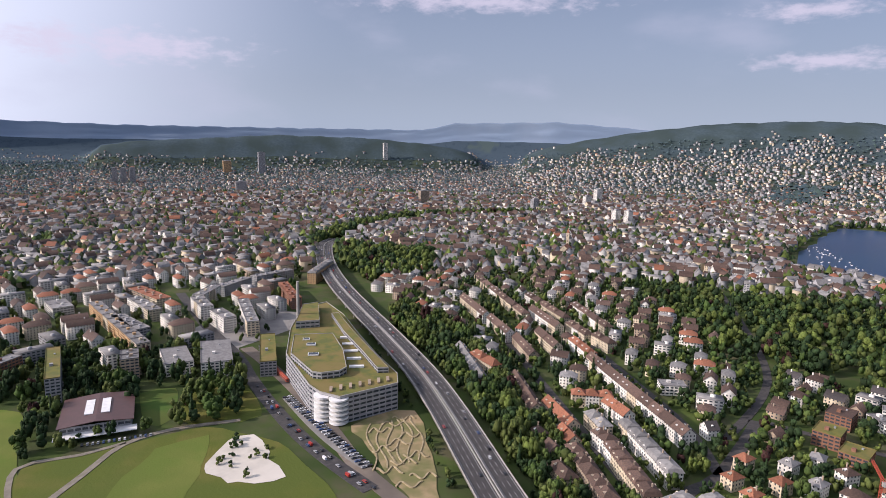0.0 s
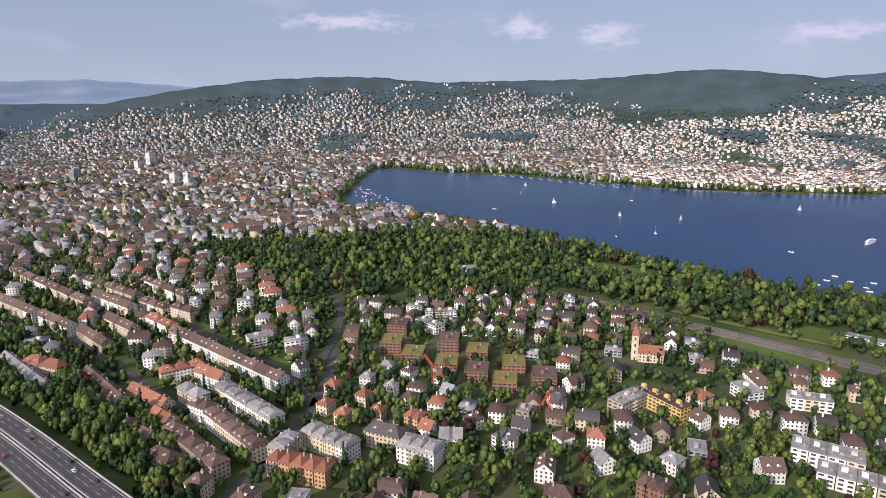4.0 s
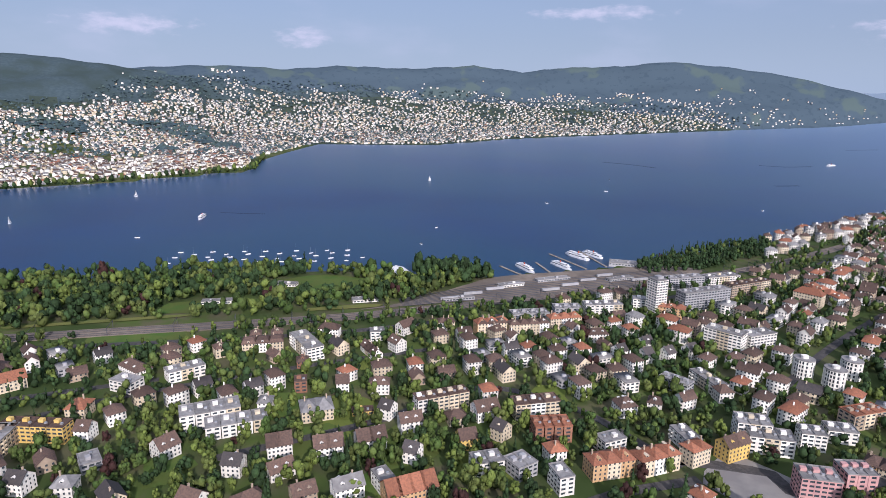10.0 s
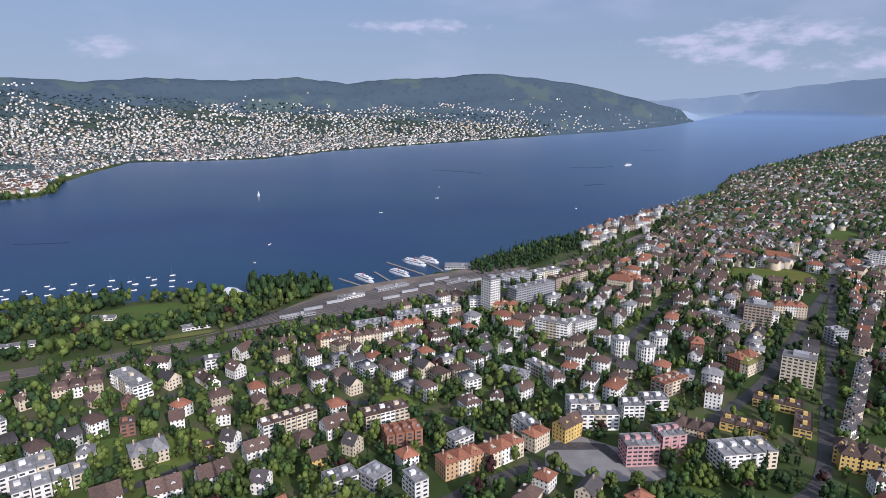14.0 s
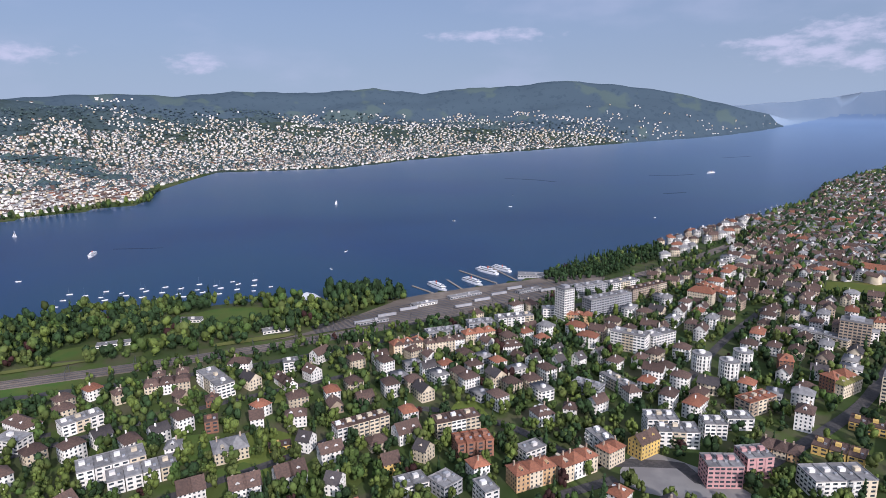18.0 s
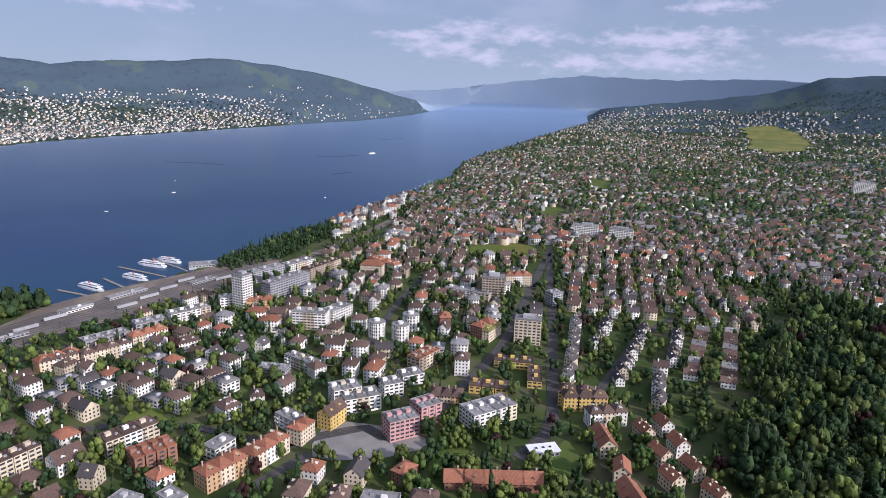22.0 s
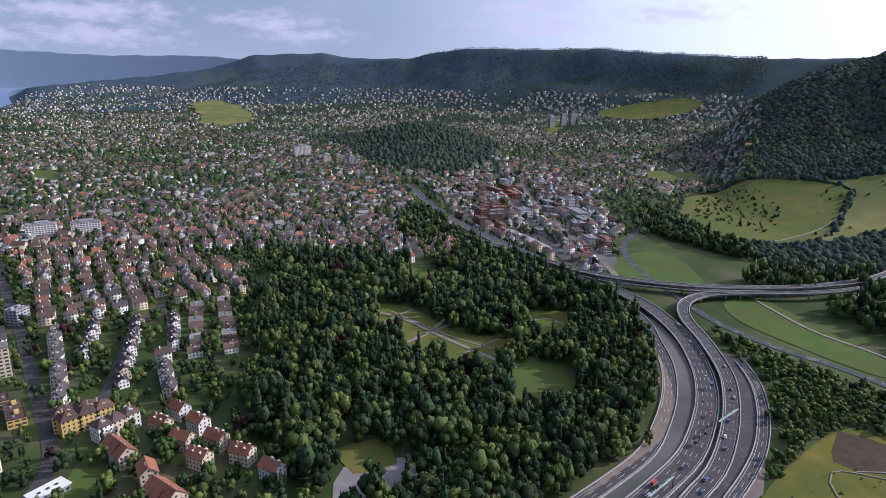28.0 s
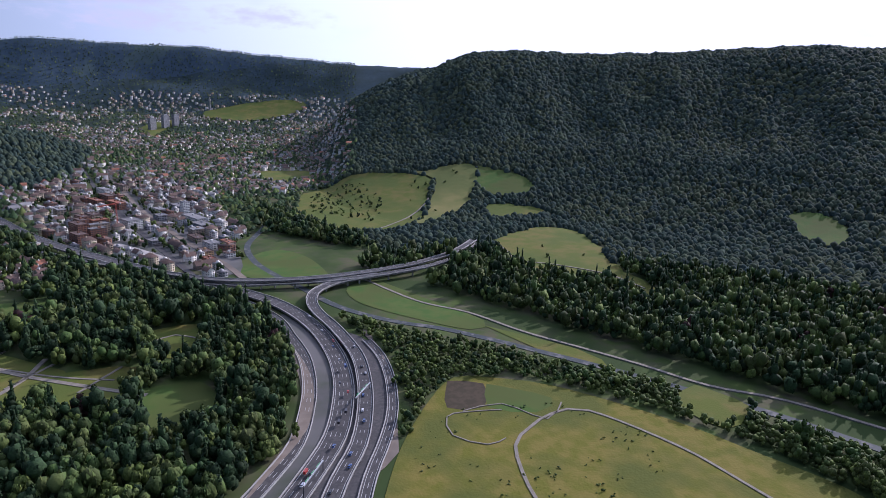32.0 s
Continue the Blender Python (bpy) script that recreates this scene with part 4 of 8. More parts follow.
band("path", [(40, -680), (15, -652), (-39, -609), (-70, -563), (-106, -512), (-130, -480)], 4.6, PATHWAY, "pale straight avenue through the wooded cemetery", "path", up=1.0)
band("path", [(-40, -545), (-62, -565), (-84, -600)], 4, PATHWAY, "pale side path in the wooded cemetery", "path", up=1.0)
patch("forecourt", [(14, -354), (-24, -360), (-30, -330), (20, -322)], PLAZA, "grey forecourt of the cemetery", "square", seed=57)

# valley of the river, south-west
patch("meadow", [(-190, -255), (-240, -300), (-300, -340), (-342, -358), (-366, -340), (-398, -296), (-422, -217), (-430, -150), (-425, -60), (-330, -30), (-190, -120)], MEADOW, "wide olive meadow crossed by paths", "meadow", seed=60)
patch("ploughed_field", [(-333, -356), (-354, -334), (-326, -305), (-302, -322)], PLOUGHED, "small ploughed brown plot in the meadow", "field", up=0.32, keep=False, seed=61)
patch("crop_field", [(-356, -332), (-380, -282), (-352, -274), (-328, -303)], LAWN, "small bright green crop plot", "field", up=0.32, keep=False, seed=62)
patch("stubble_field", [(-348, -193), (-388, -160), (-372, -112), (-319, -165)], MEADOW, "yellowish mown strip of the meadow", "field", up=0.32, keep=False, seed=63)
band("path", [(-262, -190), (-275, -216), (-303, -252), (-330, -262), (-360, -265), (-386, -250), (-394, -180), (-386, -127), (-375, -70)], 2.4, PATHWAY, "pale gravel path through the meadow", "path", up=1.0, keep=False)
band("path", [(-444, -636), (-445, -532), (-466, -468), (-472, -393), (-485, -332), (-497, -274), (-506, -212), (-531, -159), (-545, -80)], 3.6, PATHWAY, "pale path along the river", "path", up=1.0)
band("river", [(-610, -1190), (-557, -1113), (-476, -987), (-402, -888), (-371, -804), (-362, -731), (-362, -650), (-360, -590), (-366, -545), (-385, -492), (-410, -451), (-432, -393), (-446, -350), (-463, -296), (-483, -223), (-500, -150), (-510, -40)], 9, RIVER, "shallow river with pale stones", "river", up=0.45)
patch("meadow", [(-320, -752), (-345, -800), (-420, -840), (-440, -780), (-421, -690), (-400, -662), (-350, -690)], LAWN, "green meadow in the river bend", "meadow", keep=True, seed=64)
patch("meadow", [(-456, -630), (-460, -520), (-462, -440), (-432, -430), (-400, -509), (-388, -575), (-410, -625)], LAWN, "meadow between river and path", "meadow", keep=True, seed=65)
patch("meadow", [(-452, -430), (-480, -330), (-470, -290), (-450, -330)], OLIVE, "grassy bank between river and path", "meadow", keep=False, seed=66)
patch("meadow", [(-585, -1076), (-712, -1259), (-827, -1273), (-903, -1129), (-915, -1060), (-845, -985), (-760, -905), (-690, -850), (-618, -855), (-566, -908)], OLIVE, "sloping orchard meadow above the river", "meadow", up=2.5, rough=5, seed=67)
patch("meadow", [(-915, -1125), (-1024, -1041), (-939, -946), (-845, -878), (-745, -847), (-705, -850), (-768, -900), (-850, -978), (-920, -1050)], DRYGRASS, "pale mown upper half of the orchard meadow", "meadow", up=2.6, rough=4, seed=76)
patch("meadow", [(-1030, -1026), (-1057, -904), (-1002, -847), (-940, -920)], LAWN, "green pasture tucked into the edge of the wood", "meadow", up=2.5, rough=4, seed=77)
patch("meadow", [(-905, -862), (-960, -780), (-939, -755), (-850, -804)], OLIVE, "narrow green pasture below the wood", "meadow", up=2.5, rough=4, seed=78)
patch("meadow", [(-724, -682), (-860, -690), (-885, -630), (-840, -560), (-759, -470), (-706, -371), (-667, -363), (-673, -423), (-650, -500), (-634, -557)], OLIVE, "sloping meadow ringed by woods", "meadow", up=2.2, rough=5, seed=68)
patch("meadow", [(-797, -1662), (-917, -1604), (-814, -1439), (-717, -1489)], OLIVE, "meadow at the foot of the wooded hill", "meadow", up=2.5, rough=5, seed=79)
patch("meadow", [(-1220, -410), (-1256, -385), (-1214, -316), (-1131, -305), (-1148, -363)], LAWN, "small bright clearing on the wooded slope", "meadow", up=3.0, rough=5, seed=69)
band("path", [(-612, -860), (-720, -900), (-820, -960), (-905, -1040)], 3.0, PATHWAY, "pale track across the orchard meadow", "path", up=3.4, keep=False)
band("path", [(-715, -676), (-690, -620), (-664, -572), (-690, -525), (-712, -455), (-700, -390)], 2.6, PATHWAY, "pale track across the sloping meadow", "path", up=3.2, keep=False)
patch("gravel_field", [(-498, -220), (-496, -172), (-446, -169), (-455, -218)], OLIVE, "dry grass patch beside the river path", "meadow", up=0.5, seed=70)
patch("verge", [(-235, -296), (-272, -348), (-305, -402), (-330, -455), (-345, -488), (-338, -490), (-322, -430), (-292, -375), (-250, -325), (-205, -284)], GRAVEL, "brown gravel verge beside the motorway", "verge", up=0.5, seed=73)
patch("verge", [(-118, -300), (-160, -335), (-195, -365), (-222, -405), (-245, -455), (-262, -530), (-268, -600), (-274, -600), (-270, -525), (-254, -452), (-230, -398), (-200, -358), (-150, -322)], GRAVEL, "brown gravel verge beside the slip road", "verge", up=0.6, keep=False, seed=74)
patch("verge", [(-100, -285), (-150, -318), (-188, -346), (-218, -384), (-243, -424), (-266, -474), (-280, -524), (-292, -577), (-304, -577), (-302, -530), (-286, -466), (-263, -414), (-237, -374), (-208, -340), (-172, -311), (-122, -275)], YARD, "dark worn verge between slip road and motorway", "verge", up=0.4, keep=False, seed=80)
patch("industrial_yard", [(-188, -1060), (-235, -1200), (-330, -1450), (-440, -1500), (-470, -1300), (-440, -1087), (-345, -780), (-300, -775), (-235, -930)], YARD, "grey paved industrial ground", "yard", up=0.35, keep=False, seed=71)
patch("building_site", [(-240, -990), (-252, -995), (-278, -890), (-274, -850), (-262, -870)], YARD_SAND, "pale gravel building site", "building site", up=0.5, seed=72)
band("rail_bed", [(-318, -700), (-330, -800), (-335, -971), (-356, -1244), (-393, -1519), (-430, -1900)], 9, GRAVEL, "brown ballast of the valley railway", "railway", up=0.9)
band("road", [(-276, -770), (-289, -940), (-310, -1191), (-336, -1441), (-380, -1800)], 9, ASPHALT, "asphalt street through the works", "road", up=0.9)

# ---------------------------------------------------------------- motorways
PAINT = material("road_paint", (0.46, 0.46, 0.44), 0.7)
BARRIER = material("concrete_barrier", (0.38, 0.365, 0.335), 0.85, second=(0.31, 0.30, 0.28), scale=0.2)


def motorway(name, pts, width, levels, label, lanes=2, pier=0.0, thick=1.4):
    """An elevated or embanked carriageway with lanes, barriers and, where it stands free, piers."""
    claim_line([(p.x, p.y) for p in curve_of(pts, 20)], width + 5)
    ob = new(name, ribbon_mesh(name, pts, -width / 2, width / 2, -thick, 0.0, ASPHALT, levels))
    tagged(ob, label, "motorway", kind="structure")
    for s in (-1, 1):
        e = s * width / 2
        part("barrier", ribbon_mesh("barrier", pts, min(e, e - s * 0.6), max(e, e - s * 0.6), -thick, 1.0, BARRIER, levels), None, ob)
        i = s * (width / 2 - 1.9)
        part("edge_line", ribbon_mesh("edge_line", pts, i - 0.15, i + 0.15, 0.0, 0.03, PAINT, levels), None, ob)
    line = curve_of(pts)
    n = len(line)
    dash = bmesh.new()
    for k in range(1, lanes):
        off = -width / 2 + 1.9 + (width - 3.8) * k / lanes
        for i in range(n - 1):
            p, q = line[i], line[i + 1]
            t = (q - p).normalized()
            side = Vector((t.y, -t.x))
            z = float(np.interp(i / (n - 1), np.linspace(0, 1, len(levels)), levels)) + 0.05
            a, b = p + side * off, p + side * off + t * 6
            w = side * 0.15
            if NEAR > p.length:
                dash.faces.new([dash.verts.new((c.x, c.y, z)) for c in (a - w, b - w, b + w, a + w)])
    part("lane_marking", dash, PAINT, ob)
    if pier:
        gap = 0.0
        for i in range(1, n):
            gap += (line[i] - line[i - 1]).length
            p = line[i]
            z = float(np.interp(i / (n - 1), np.linspace(0, 1, len(levels)), levels))
            g = height(p.x, p.y)
            if gap > pier and z - g > 4:
                gap = 0.0
                bm = bmesh.new()
                tube(bm, 0, 0, -2.0, z - g - thick + 0.1, 1.1, 1.1, 10)
                box(bm, -width * 0.3, -0.9, z - g - thick - 1.0, width * 0.3, 0.9, z - g - thick + 0.05)
                t = (line[i] - line[i - 1])
                part("pier", bm, CONCRETE, ob, at=Matrix.LocRotScale((p.x, p.y, g), Euler((0, 0, math.atan2(t.y, t.x) + math.pi / 2)), None))
    return ob


HIGH = [(100, 250), (96, 320), (89, 385), (78, 484), (64, 575), (38, 690), (7, 815), (-22, 940), (-47, 1086), (-60, 1231), (-62, 1383), (-40, 1480)]
WEST = [(x - 8.5, y) for x, y in HIGH]
EAST = [(x + 8.5, y) for x, y in HIGH]
motorway("motorway_1", WEST, 15.5, [25, 25, 26, 26, 26, 26, 22, 13], "elevated motorway carriageway on concrete piers", 3, 38)
motorway("motorway_2", EAST, 15.5, [25, 25, 26, 26, 26, 26, 22, 13], "elevated motorway carriageway on concrete piers", 3, 38)
motorway("motorway_3", [(-60, -260), (-105, -290), (-155, -323), (-186, -347), (-214, -382), (-239, -421), (-262, -471), (-276, -523), (-288, -577), (-283, -640), (-262, -710)], 12, [13.7, 13.7, 13.8, 13.8, 13.7, 13.7], "curving motorway slip road dipping under a bridge", 3)
motorway("motorway_4", [(-75, -235), (-125, -273), (-175, -309), (-211, -338), (-240, -373), (-266, -413), (-289, -465), (-306, -532), (-308, -606), (-291, -672), (-262, -745), (-210, -870), (-158, -1047), (-130, -1273), (-117, -1465)], 17, [13.5, 14, 15, 17, 19, 21, 21, 20, 18, 17], "broad curving motorway with several lanes", 4, 34)
motorway("motorway_5", [(-90, -212), (-140, -250), (-185, -292), (-218, -319), (-247, -353), (-274, -393), (-299, -442), (-317, -507), (-324, -548), (-334, -580), (-352, -608), (-380, -626), (-413, -630), (-457, -625)], 12.5, [13.5, 14, 15, 17, 18.5, 20, 21], "motorway ramp curving onto a viaduct", 3, 30)
motorway("motorway_6", [(-105, -195), (-160, -240), (-203, -284), (-236, -313), (-266, -344), (-296, -387), (-318, -430), (-330, -470)], 9, [13.6, 13.8, 13.9, 13.6], "outer motorway lane beside a verge", 2)
motorway("motorway_7", [(-150, -960), (-186, -885), (-237, -790), (-276, -722), (-316, -686), (-373, -656), (-440, -640), (-519, -634), (-607, -648), (-680, -680)], 11, [20, 21, 22.5, 23, 23, 24, 27], "long concrete motorway viaduct", 2, 32)
motorway("motorway_8", [(-262, -730), (-296, -690), (-335, -668), (-390, -640), (-457, -622), (-530, -615), (-607, -630), (-675, -662)], 9, [19, 20, 21, 22.5, 23.5, 26], "motorway viaduct joining from a ramp", 2, 32)

patch("verge", [(-75, -235), (-125, -273), (-175, -309), (-211, -338), (-240, -373), (-266, -413), (-289, -465), (-300, -520), (-326, -500), (-330, -470), (-318, -430), (-296, -387), (-266, -344), (-236, -313), (-203, -284), (-160, -240), (-105, -195)], ASPHALT, "dark asphalt shoulders between the carriageways", "verge", up=0.25, seed=75)
band("path", [(-333, -293), (-308, -308), (-292, -311), (-278, -289), (-289, -265), (-305, -263)], 1.0, PATHWAY, "faint trodden ring path in the meadow", "path", up=1.0, keep=False)
band("path", [(-380, -272), (-350, -262), (-340, -300), (-308, -310)], 1.0, PATHWAY, "faint trodden path between the plots", "path", up=1.0, keep=False)
row(249, 610, 259, 427, 10, 13, 4, "gable", "white", "brown")
row(195, 518, 230, 509, 3, 13, 4, "hip", "cream", "red")
row(170, 510, 176, 458, 3, 12, 3, "gable", "cream", "red")
row(165, 454, 167, 432, 2, 12, 3, "gable", "cream", "red")
row(162, 422, 162, 348, 5, 12, 4, "hip", "tan", "brown")
row(197, 477, 199, 447, 2, 12, 4, "hip", "cream", "grey")
row(190, 444, 194, 424, 2, 12, 4, "hip", "white", "brown")
row(192, 420, 190, 348, 5, 13, 4, "mansard", "cream", "brown")
row(219, 456, 219, 373, 5, 13, 4, "mansard", "white", "grey")
row(221, 498, 227, 466, 2, 13, 4, "gable", "white", "red")
row(190, 334, 207, 293, 5, 14, 4, "hip", "ochre", "red")
row(226, 345, 233, 303, 4, 14, 4, "mansard", "cream", "grey")
row(194, 336, 214, 344, 2, 14, 4, "mansard", "cream", "grey")
row(189, 692, 191, 626, 3, 12, 3, "gable", "tan", "brown")
row(239, 802, 249, 715, 4, 12, 4, "gable", "white", "brown")
row(250, 671, 253, 618, 2, 13, 4, "hip", "white", "red")
row(219, 703, 223, 643, 2, 12, 4, "gable", "cream", "brown")
row(268, 734, 274, 682, 3, 12, 4, "hip", "cream", "brown")
row(173, 764, 182, 695, 3, 12, 4, "gable", "white", "brown")
row(126, 633, 143, 590, 2, 14, 4, "hip", "cream", "red")
row(156, 873, 170, 773, 4, 12, 4, "gable", "cream", "brown")
row(203, 1002, 223, 776, 6, 12, 4, "hip", "cream", "brown")
row(255, 882, 271, 753, 5, 12, 4, "hip", "cream", "brown")
row(306, 825, 310, 709, 4, 12, 4, "hip", "white", "brown")
row(282, 685, 289, 648, 2, 12, 4, "hip", "cream", "brown")
row(156, 573, 155, 492, 4, 12, 3, "gable", "tan", "brown")
house(144, 451, -78, 12, 12, 3, "hip", "white", "brown")
house(147, 424, -80, 11, 12, 3, "gable", "tan", "brown")
house(144, 391, -79, 24, 12, 3, "hip", "cream", "brown")
house(144, 342, -63, 13, 13, 4, "hip", "cream", "brown")
house(251, 606, 40, 18, 12, 3, "flat", "white", "grey")
house(302, 536, -13, 24, 15, 3, "flat", "white", "grey")
house(287, 445, 3, 10, 12, 3, "gable", "white", "dark")
house(285, 395, -66, 10, 11, 3, "hip", "cream", "red")
house(261, 372, -73, 10, 11, 3, "hip", "cream", "red")
house(261, 350, -69, 10, 11, 3, "hip", "cream", "red")
house(291, 362, -73, 10, 11, 3, "hip", "cream", "red")
house(281, 334, -63, 10, 11, 3, "hip", "cream", "red")
row(294, 314, 296, 301, 2, 12, 3, "hip", "ochre", "red")
house(289, 288, -80, 10, 12, 3, "gable", "white", "red")
house(314, 385, -64, 10, 12, 3, "hip", "white", "grey")
house(341, 390, -50, 10, 12, 3, "hip", "white", "grey")
house(315, 357, -65, 10, 12, 3, "hip", "white", "grey")
house(347, 368, -83, 10, 12, 3, "hip", "white", "brown")
house(313, 332, -71, 10, 12, 3, "hip", "white", "brown")
house(341, 316, -79, 10, 12, 3, "gable", "white", "grey")
house(261, 302, -71, 29, 14, 4, "hip", "cream", "dark")
row(259, 283, 267, 257, 3, 15, 4, "mansard", "white", "grey")
row(283, 270, 292, 259, 2, 13, 4, "gable", "white", "grey")
house(318, 237, -70, 10, 13, 3, "gable", "white", "dark")
house(385, 241, -71, 10, 12, 3, "gable", "white", "dark")
house(356, 252, -71, 10, 12, 3, "flat", "tan", "grey")
row(406, 204, 441, 199, 3, 14, 4, "flat", "tan", "grey")
row(445, 455, 442, 421, 2, 13, 3, "flat", "white", "grey")
row(464, 465, 490, 442, 3, 12, 3, "flat", "white", "grey")
house(632, 551, -44, 30, 24, 3, "flat", "white", "grey")
row(445, 204, 433, 161, 4, 12, 4, "flat", "yellow", "brown")
house(468, 164, -100, 14, 16, 3, "hip", "cream", "red")
house(433, 150, -106, 10, 12, 3, "gable", "white", "brown")
house(392, 247, -31, 13, 13, 3, "gable", "white", "dark")
house(423, 251, -17, 14, 12, 3, "gable", "white", "brown")
house(377, 170, -111, 12, 13, 3, "gable", "white", "dark")
house(367, 142, -96, 11, 13, 3, "hip", "white", "grey")
house(344, 210, -107, 10, 12, 3, "hip", "white", "brown")
house(315, 239, -96, 11, 14, 3, "flat", "white", "grey")
house(320, 272, -104, 10, 12, 3, "hip", "white", "brown")
house(336, 175, -116, 13, 13, 3, "gable", "white", "grey")
row(329, 145, 330, 129, 3, 14, 4, "hip", "brick", "brown")
house(531, 140, -138, 29, 14, 3, "hip", "white", "brown")
house(506, 141, -123, 22, 14, 3, "flat", "white", "grey")
row(515, 113, 528, 86, 3, 14, 3, "flat", "white", "grey")
row(435, 90, 443, 49, 4, 18, 4, "flat", "white", "grey")
row(420, 71, 427, 29, 4, 16, 3, "flat", "white", "grey")
house(400, 93, -49, 14, 14, 3, "gable", "white", "brown")
house(338, 67, -125, 14, 13, 3, "gable", "white", "brown")
house(371, 47, -108, 12, 13, 3, "gable", "white", "dark")
house(324, 114, -64, 11, 14, 3, "hip", "white", "brown")
house(332, 87, -83, 10, 14, 2, "hip", "white", "brown")
row(568, 57, 568, 20, 3, 14, 3, "mansard", "cream", "brown")
house(589, 46, -89, 10, 11, 3, "hip", "cream", "brown")
house(589, 26, -90, 10, 11, 3, "hip", "cream", "brown")
row(577, 7, 533, -9, 3, 16, 4, "flat", "white", "grey")
house(591, -24, -108, 20, 13, 3, "hip", "white", "brown")
house(561, 76, -69, 10, 11, 3, "hip", "cream", "brown")
house(574, -69, -92, 14, 12, 3, "flat", "white", "grey")
house(585, -99, -54, 18, 12, 3, "gable", "white", "brown")
row(590, -125, 588, -150, 3, 13, 3, "hip", "cream", "brown")
row(570, -168, 573, -201, 3, 13, 4, "hip", "ochre", "red")
house(556, -186, -72, 14, 12, 3, "hip", "cream", "brown")
row(551, -55, 524, -63, 3, 10, 2, "gable", "white", "brown")
house(544, -84, -155, 14, 12, 3, "gable", "white", "brown")
house(471, -28, -92, 10, 12, 3, "gable", "white", "brown")
house(463, -57, -100, 16, 12, 3, "hip", "white", "brown")
house(525, 3, -90, 10, 12, 2, "hip", "brick", "brown")
house(479, 5, -90, 10, 12, 3, "flat", "brick", "brown")
house(449, 31, -99, 10, 13, 3, "hip", "white", "grey")
row(433, 5, 435, -17, 2, 20, 3, "hip", "cream", "grey")
house(422, -58, -130, 10, 13, 3, "gable", "white", "dark")
house(430, -40, -92, 15, 9, 1, "flat", "yellow", "brown")
row(424, -79, 431, -121, 5, 13, 4, "flat", "cream", "brown")
house(401, -71, -84, 17, 13, 3, "gable", "white", "brown")
house(404, -106, -83, 14, 12, 2, "hip", "cream", "brown")
house(407, -129, -81, 18, 14, 3, "gable", "white", "brown")
house(377, -132, -147, 10, 13, 3, "gable", "cream", "dark")
row(404, -150, 404, -185, 3, 14, 4, "flat", "cream", "brown")
house(371, -105, -85, 13, 13, 3, "gable", "yellow", "brown")
house(362, -66, -126, 10, 13, 3, "gable", "white", "dark")
row(388, 28, 390, 12, 2, 14, 3, "gable", "white", "brown")
row(380, -3, 381, -21, 2, 14, 3, "gable", "white", "brown")
row(382, -31, 385, -50, 2, 14, 3, "gable", "white", "brown")
house(363, 19, -67, 15, 12, 2, "gable", "white", "brown")
house(335, 36, -62, 15, 13, 2, "hip", "cream", "brown")
house(336, 5, -74, 14, 13, 2, "gable", "tan", "brown")
house(333, -21, -76, 18, 13, 3, "gable", "white", "grey")
house(337, -43, -73, 10, 14, 3, "flat", "white", "grey")
row(321, -42, 327, -72, 4, 15, 3, "gable", "ochre", "red")
row(341, -101, 342, -120, 2, 14, 3, "flat", "white", "grey")
row(332, -124, 337, -138, 2, 16, 3, "flat", "grey", "grey")
row(372, -153, 369, -180, 4, 15, 4, "flat", "brick", "red")
house(391, -235, -89, 14, 14, 3, "hip", "white", "brown")
row(322, -172, 323, -201, 3, 14, 4, "hip", "ochre", "red")
row(319, -203, 323, -233, 3, 14, 4, "hip", "cream", "red")
row(321, -241, 325, -257, 2, 13, 4, "hip", "cream", "red")
row(321, -268, 325, -287, 2, 13, 4, "gable", "yellow", "brown")
house(314, -150, -85, 10, 15, 4, "flat", "white", "grey")
house(392, -236, -94, 10, 14, 3, "hip", "white", "red")
house(390, -260, -129, 10, 13, 3, "hip", "white", "brown")
house(348, -255, -180, 10, 12, 3, "flat", "white", "grey")
house(337, -255, 178, 10, 12, 3, "flat", "white", "grey")
row(345, -296, 336, -316, 3, 15, 5, "flat", "white", "grey")
row(332, -296, 319, -321, 3, 15, 4, "flat", "white", "grey")
row(327, -333, 320, -348, 2, 14, 4, "flat", "white", "grey")
row(331, -359, 323, -377, 2, 14, 3, "flat", "white", "grey")
row(434, -325, 401, -327, 3, 13, 3, "flat", "white", "grey")
house(396, -324, -96, 11, 13, 3, "hip", "white", "brown")
row(431, -291, 409, -304, 3, 13, 3, "flat", "grey", "grey")
house(487, -282, -75, 10, 11, 3, "gable", "white", "dark")
house(500, -316, -76, 10, 11, 3, "gable", "white", "dark")
house(475, -302, -77, 10, 11, 3, "gable", "white", "dark")
house(474, -323, -72, 10, 11, 3, "gable", "white", "dark")
house(476, -348, -73, 10, 11, 3, "gable", "white", "dark")
row(608, -303, 602, -345, 4, 15, 4, "flat", "white", "grey")
row(605, -266, 600, -295, 3, 15, 4, "flat", "grey", "grey")
row(601, -216, 600, -257, 4, 15, 3, "flat", "grey", "grey")
row(571, -247, 571, -280, 3, 13, 4, "hip", "cream", "red")
row(562, -200, 561, -241, 4, 13, 4, "hip", "cream", "brown")
row(570, -169, 569, -199, 3, 13, 4, "hip", "cream", "brown")
house(613, -376, -114, 18, 14, 4, "flat", "white", "grey")
row(587, -381, 569, -404, 3, 13, 4, "hip", "ochre", "red")
row(597, -416, 605, -480, 4, 17, 7, "flat", "grey", "grey")
row(682, -452, 682, -502, 3, 15, 5, "flat", "grey", "grey")
row(685, -510, 687, -558, 3, 16, 4, "flat", "white", "grey")
row(632, -504, 644, -568, 4, 14, 5, "flat", "tan", "brown")
row(504, -385, 475, -404, 3, 15, 6, "flat", "white", "grey")
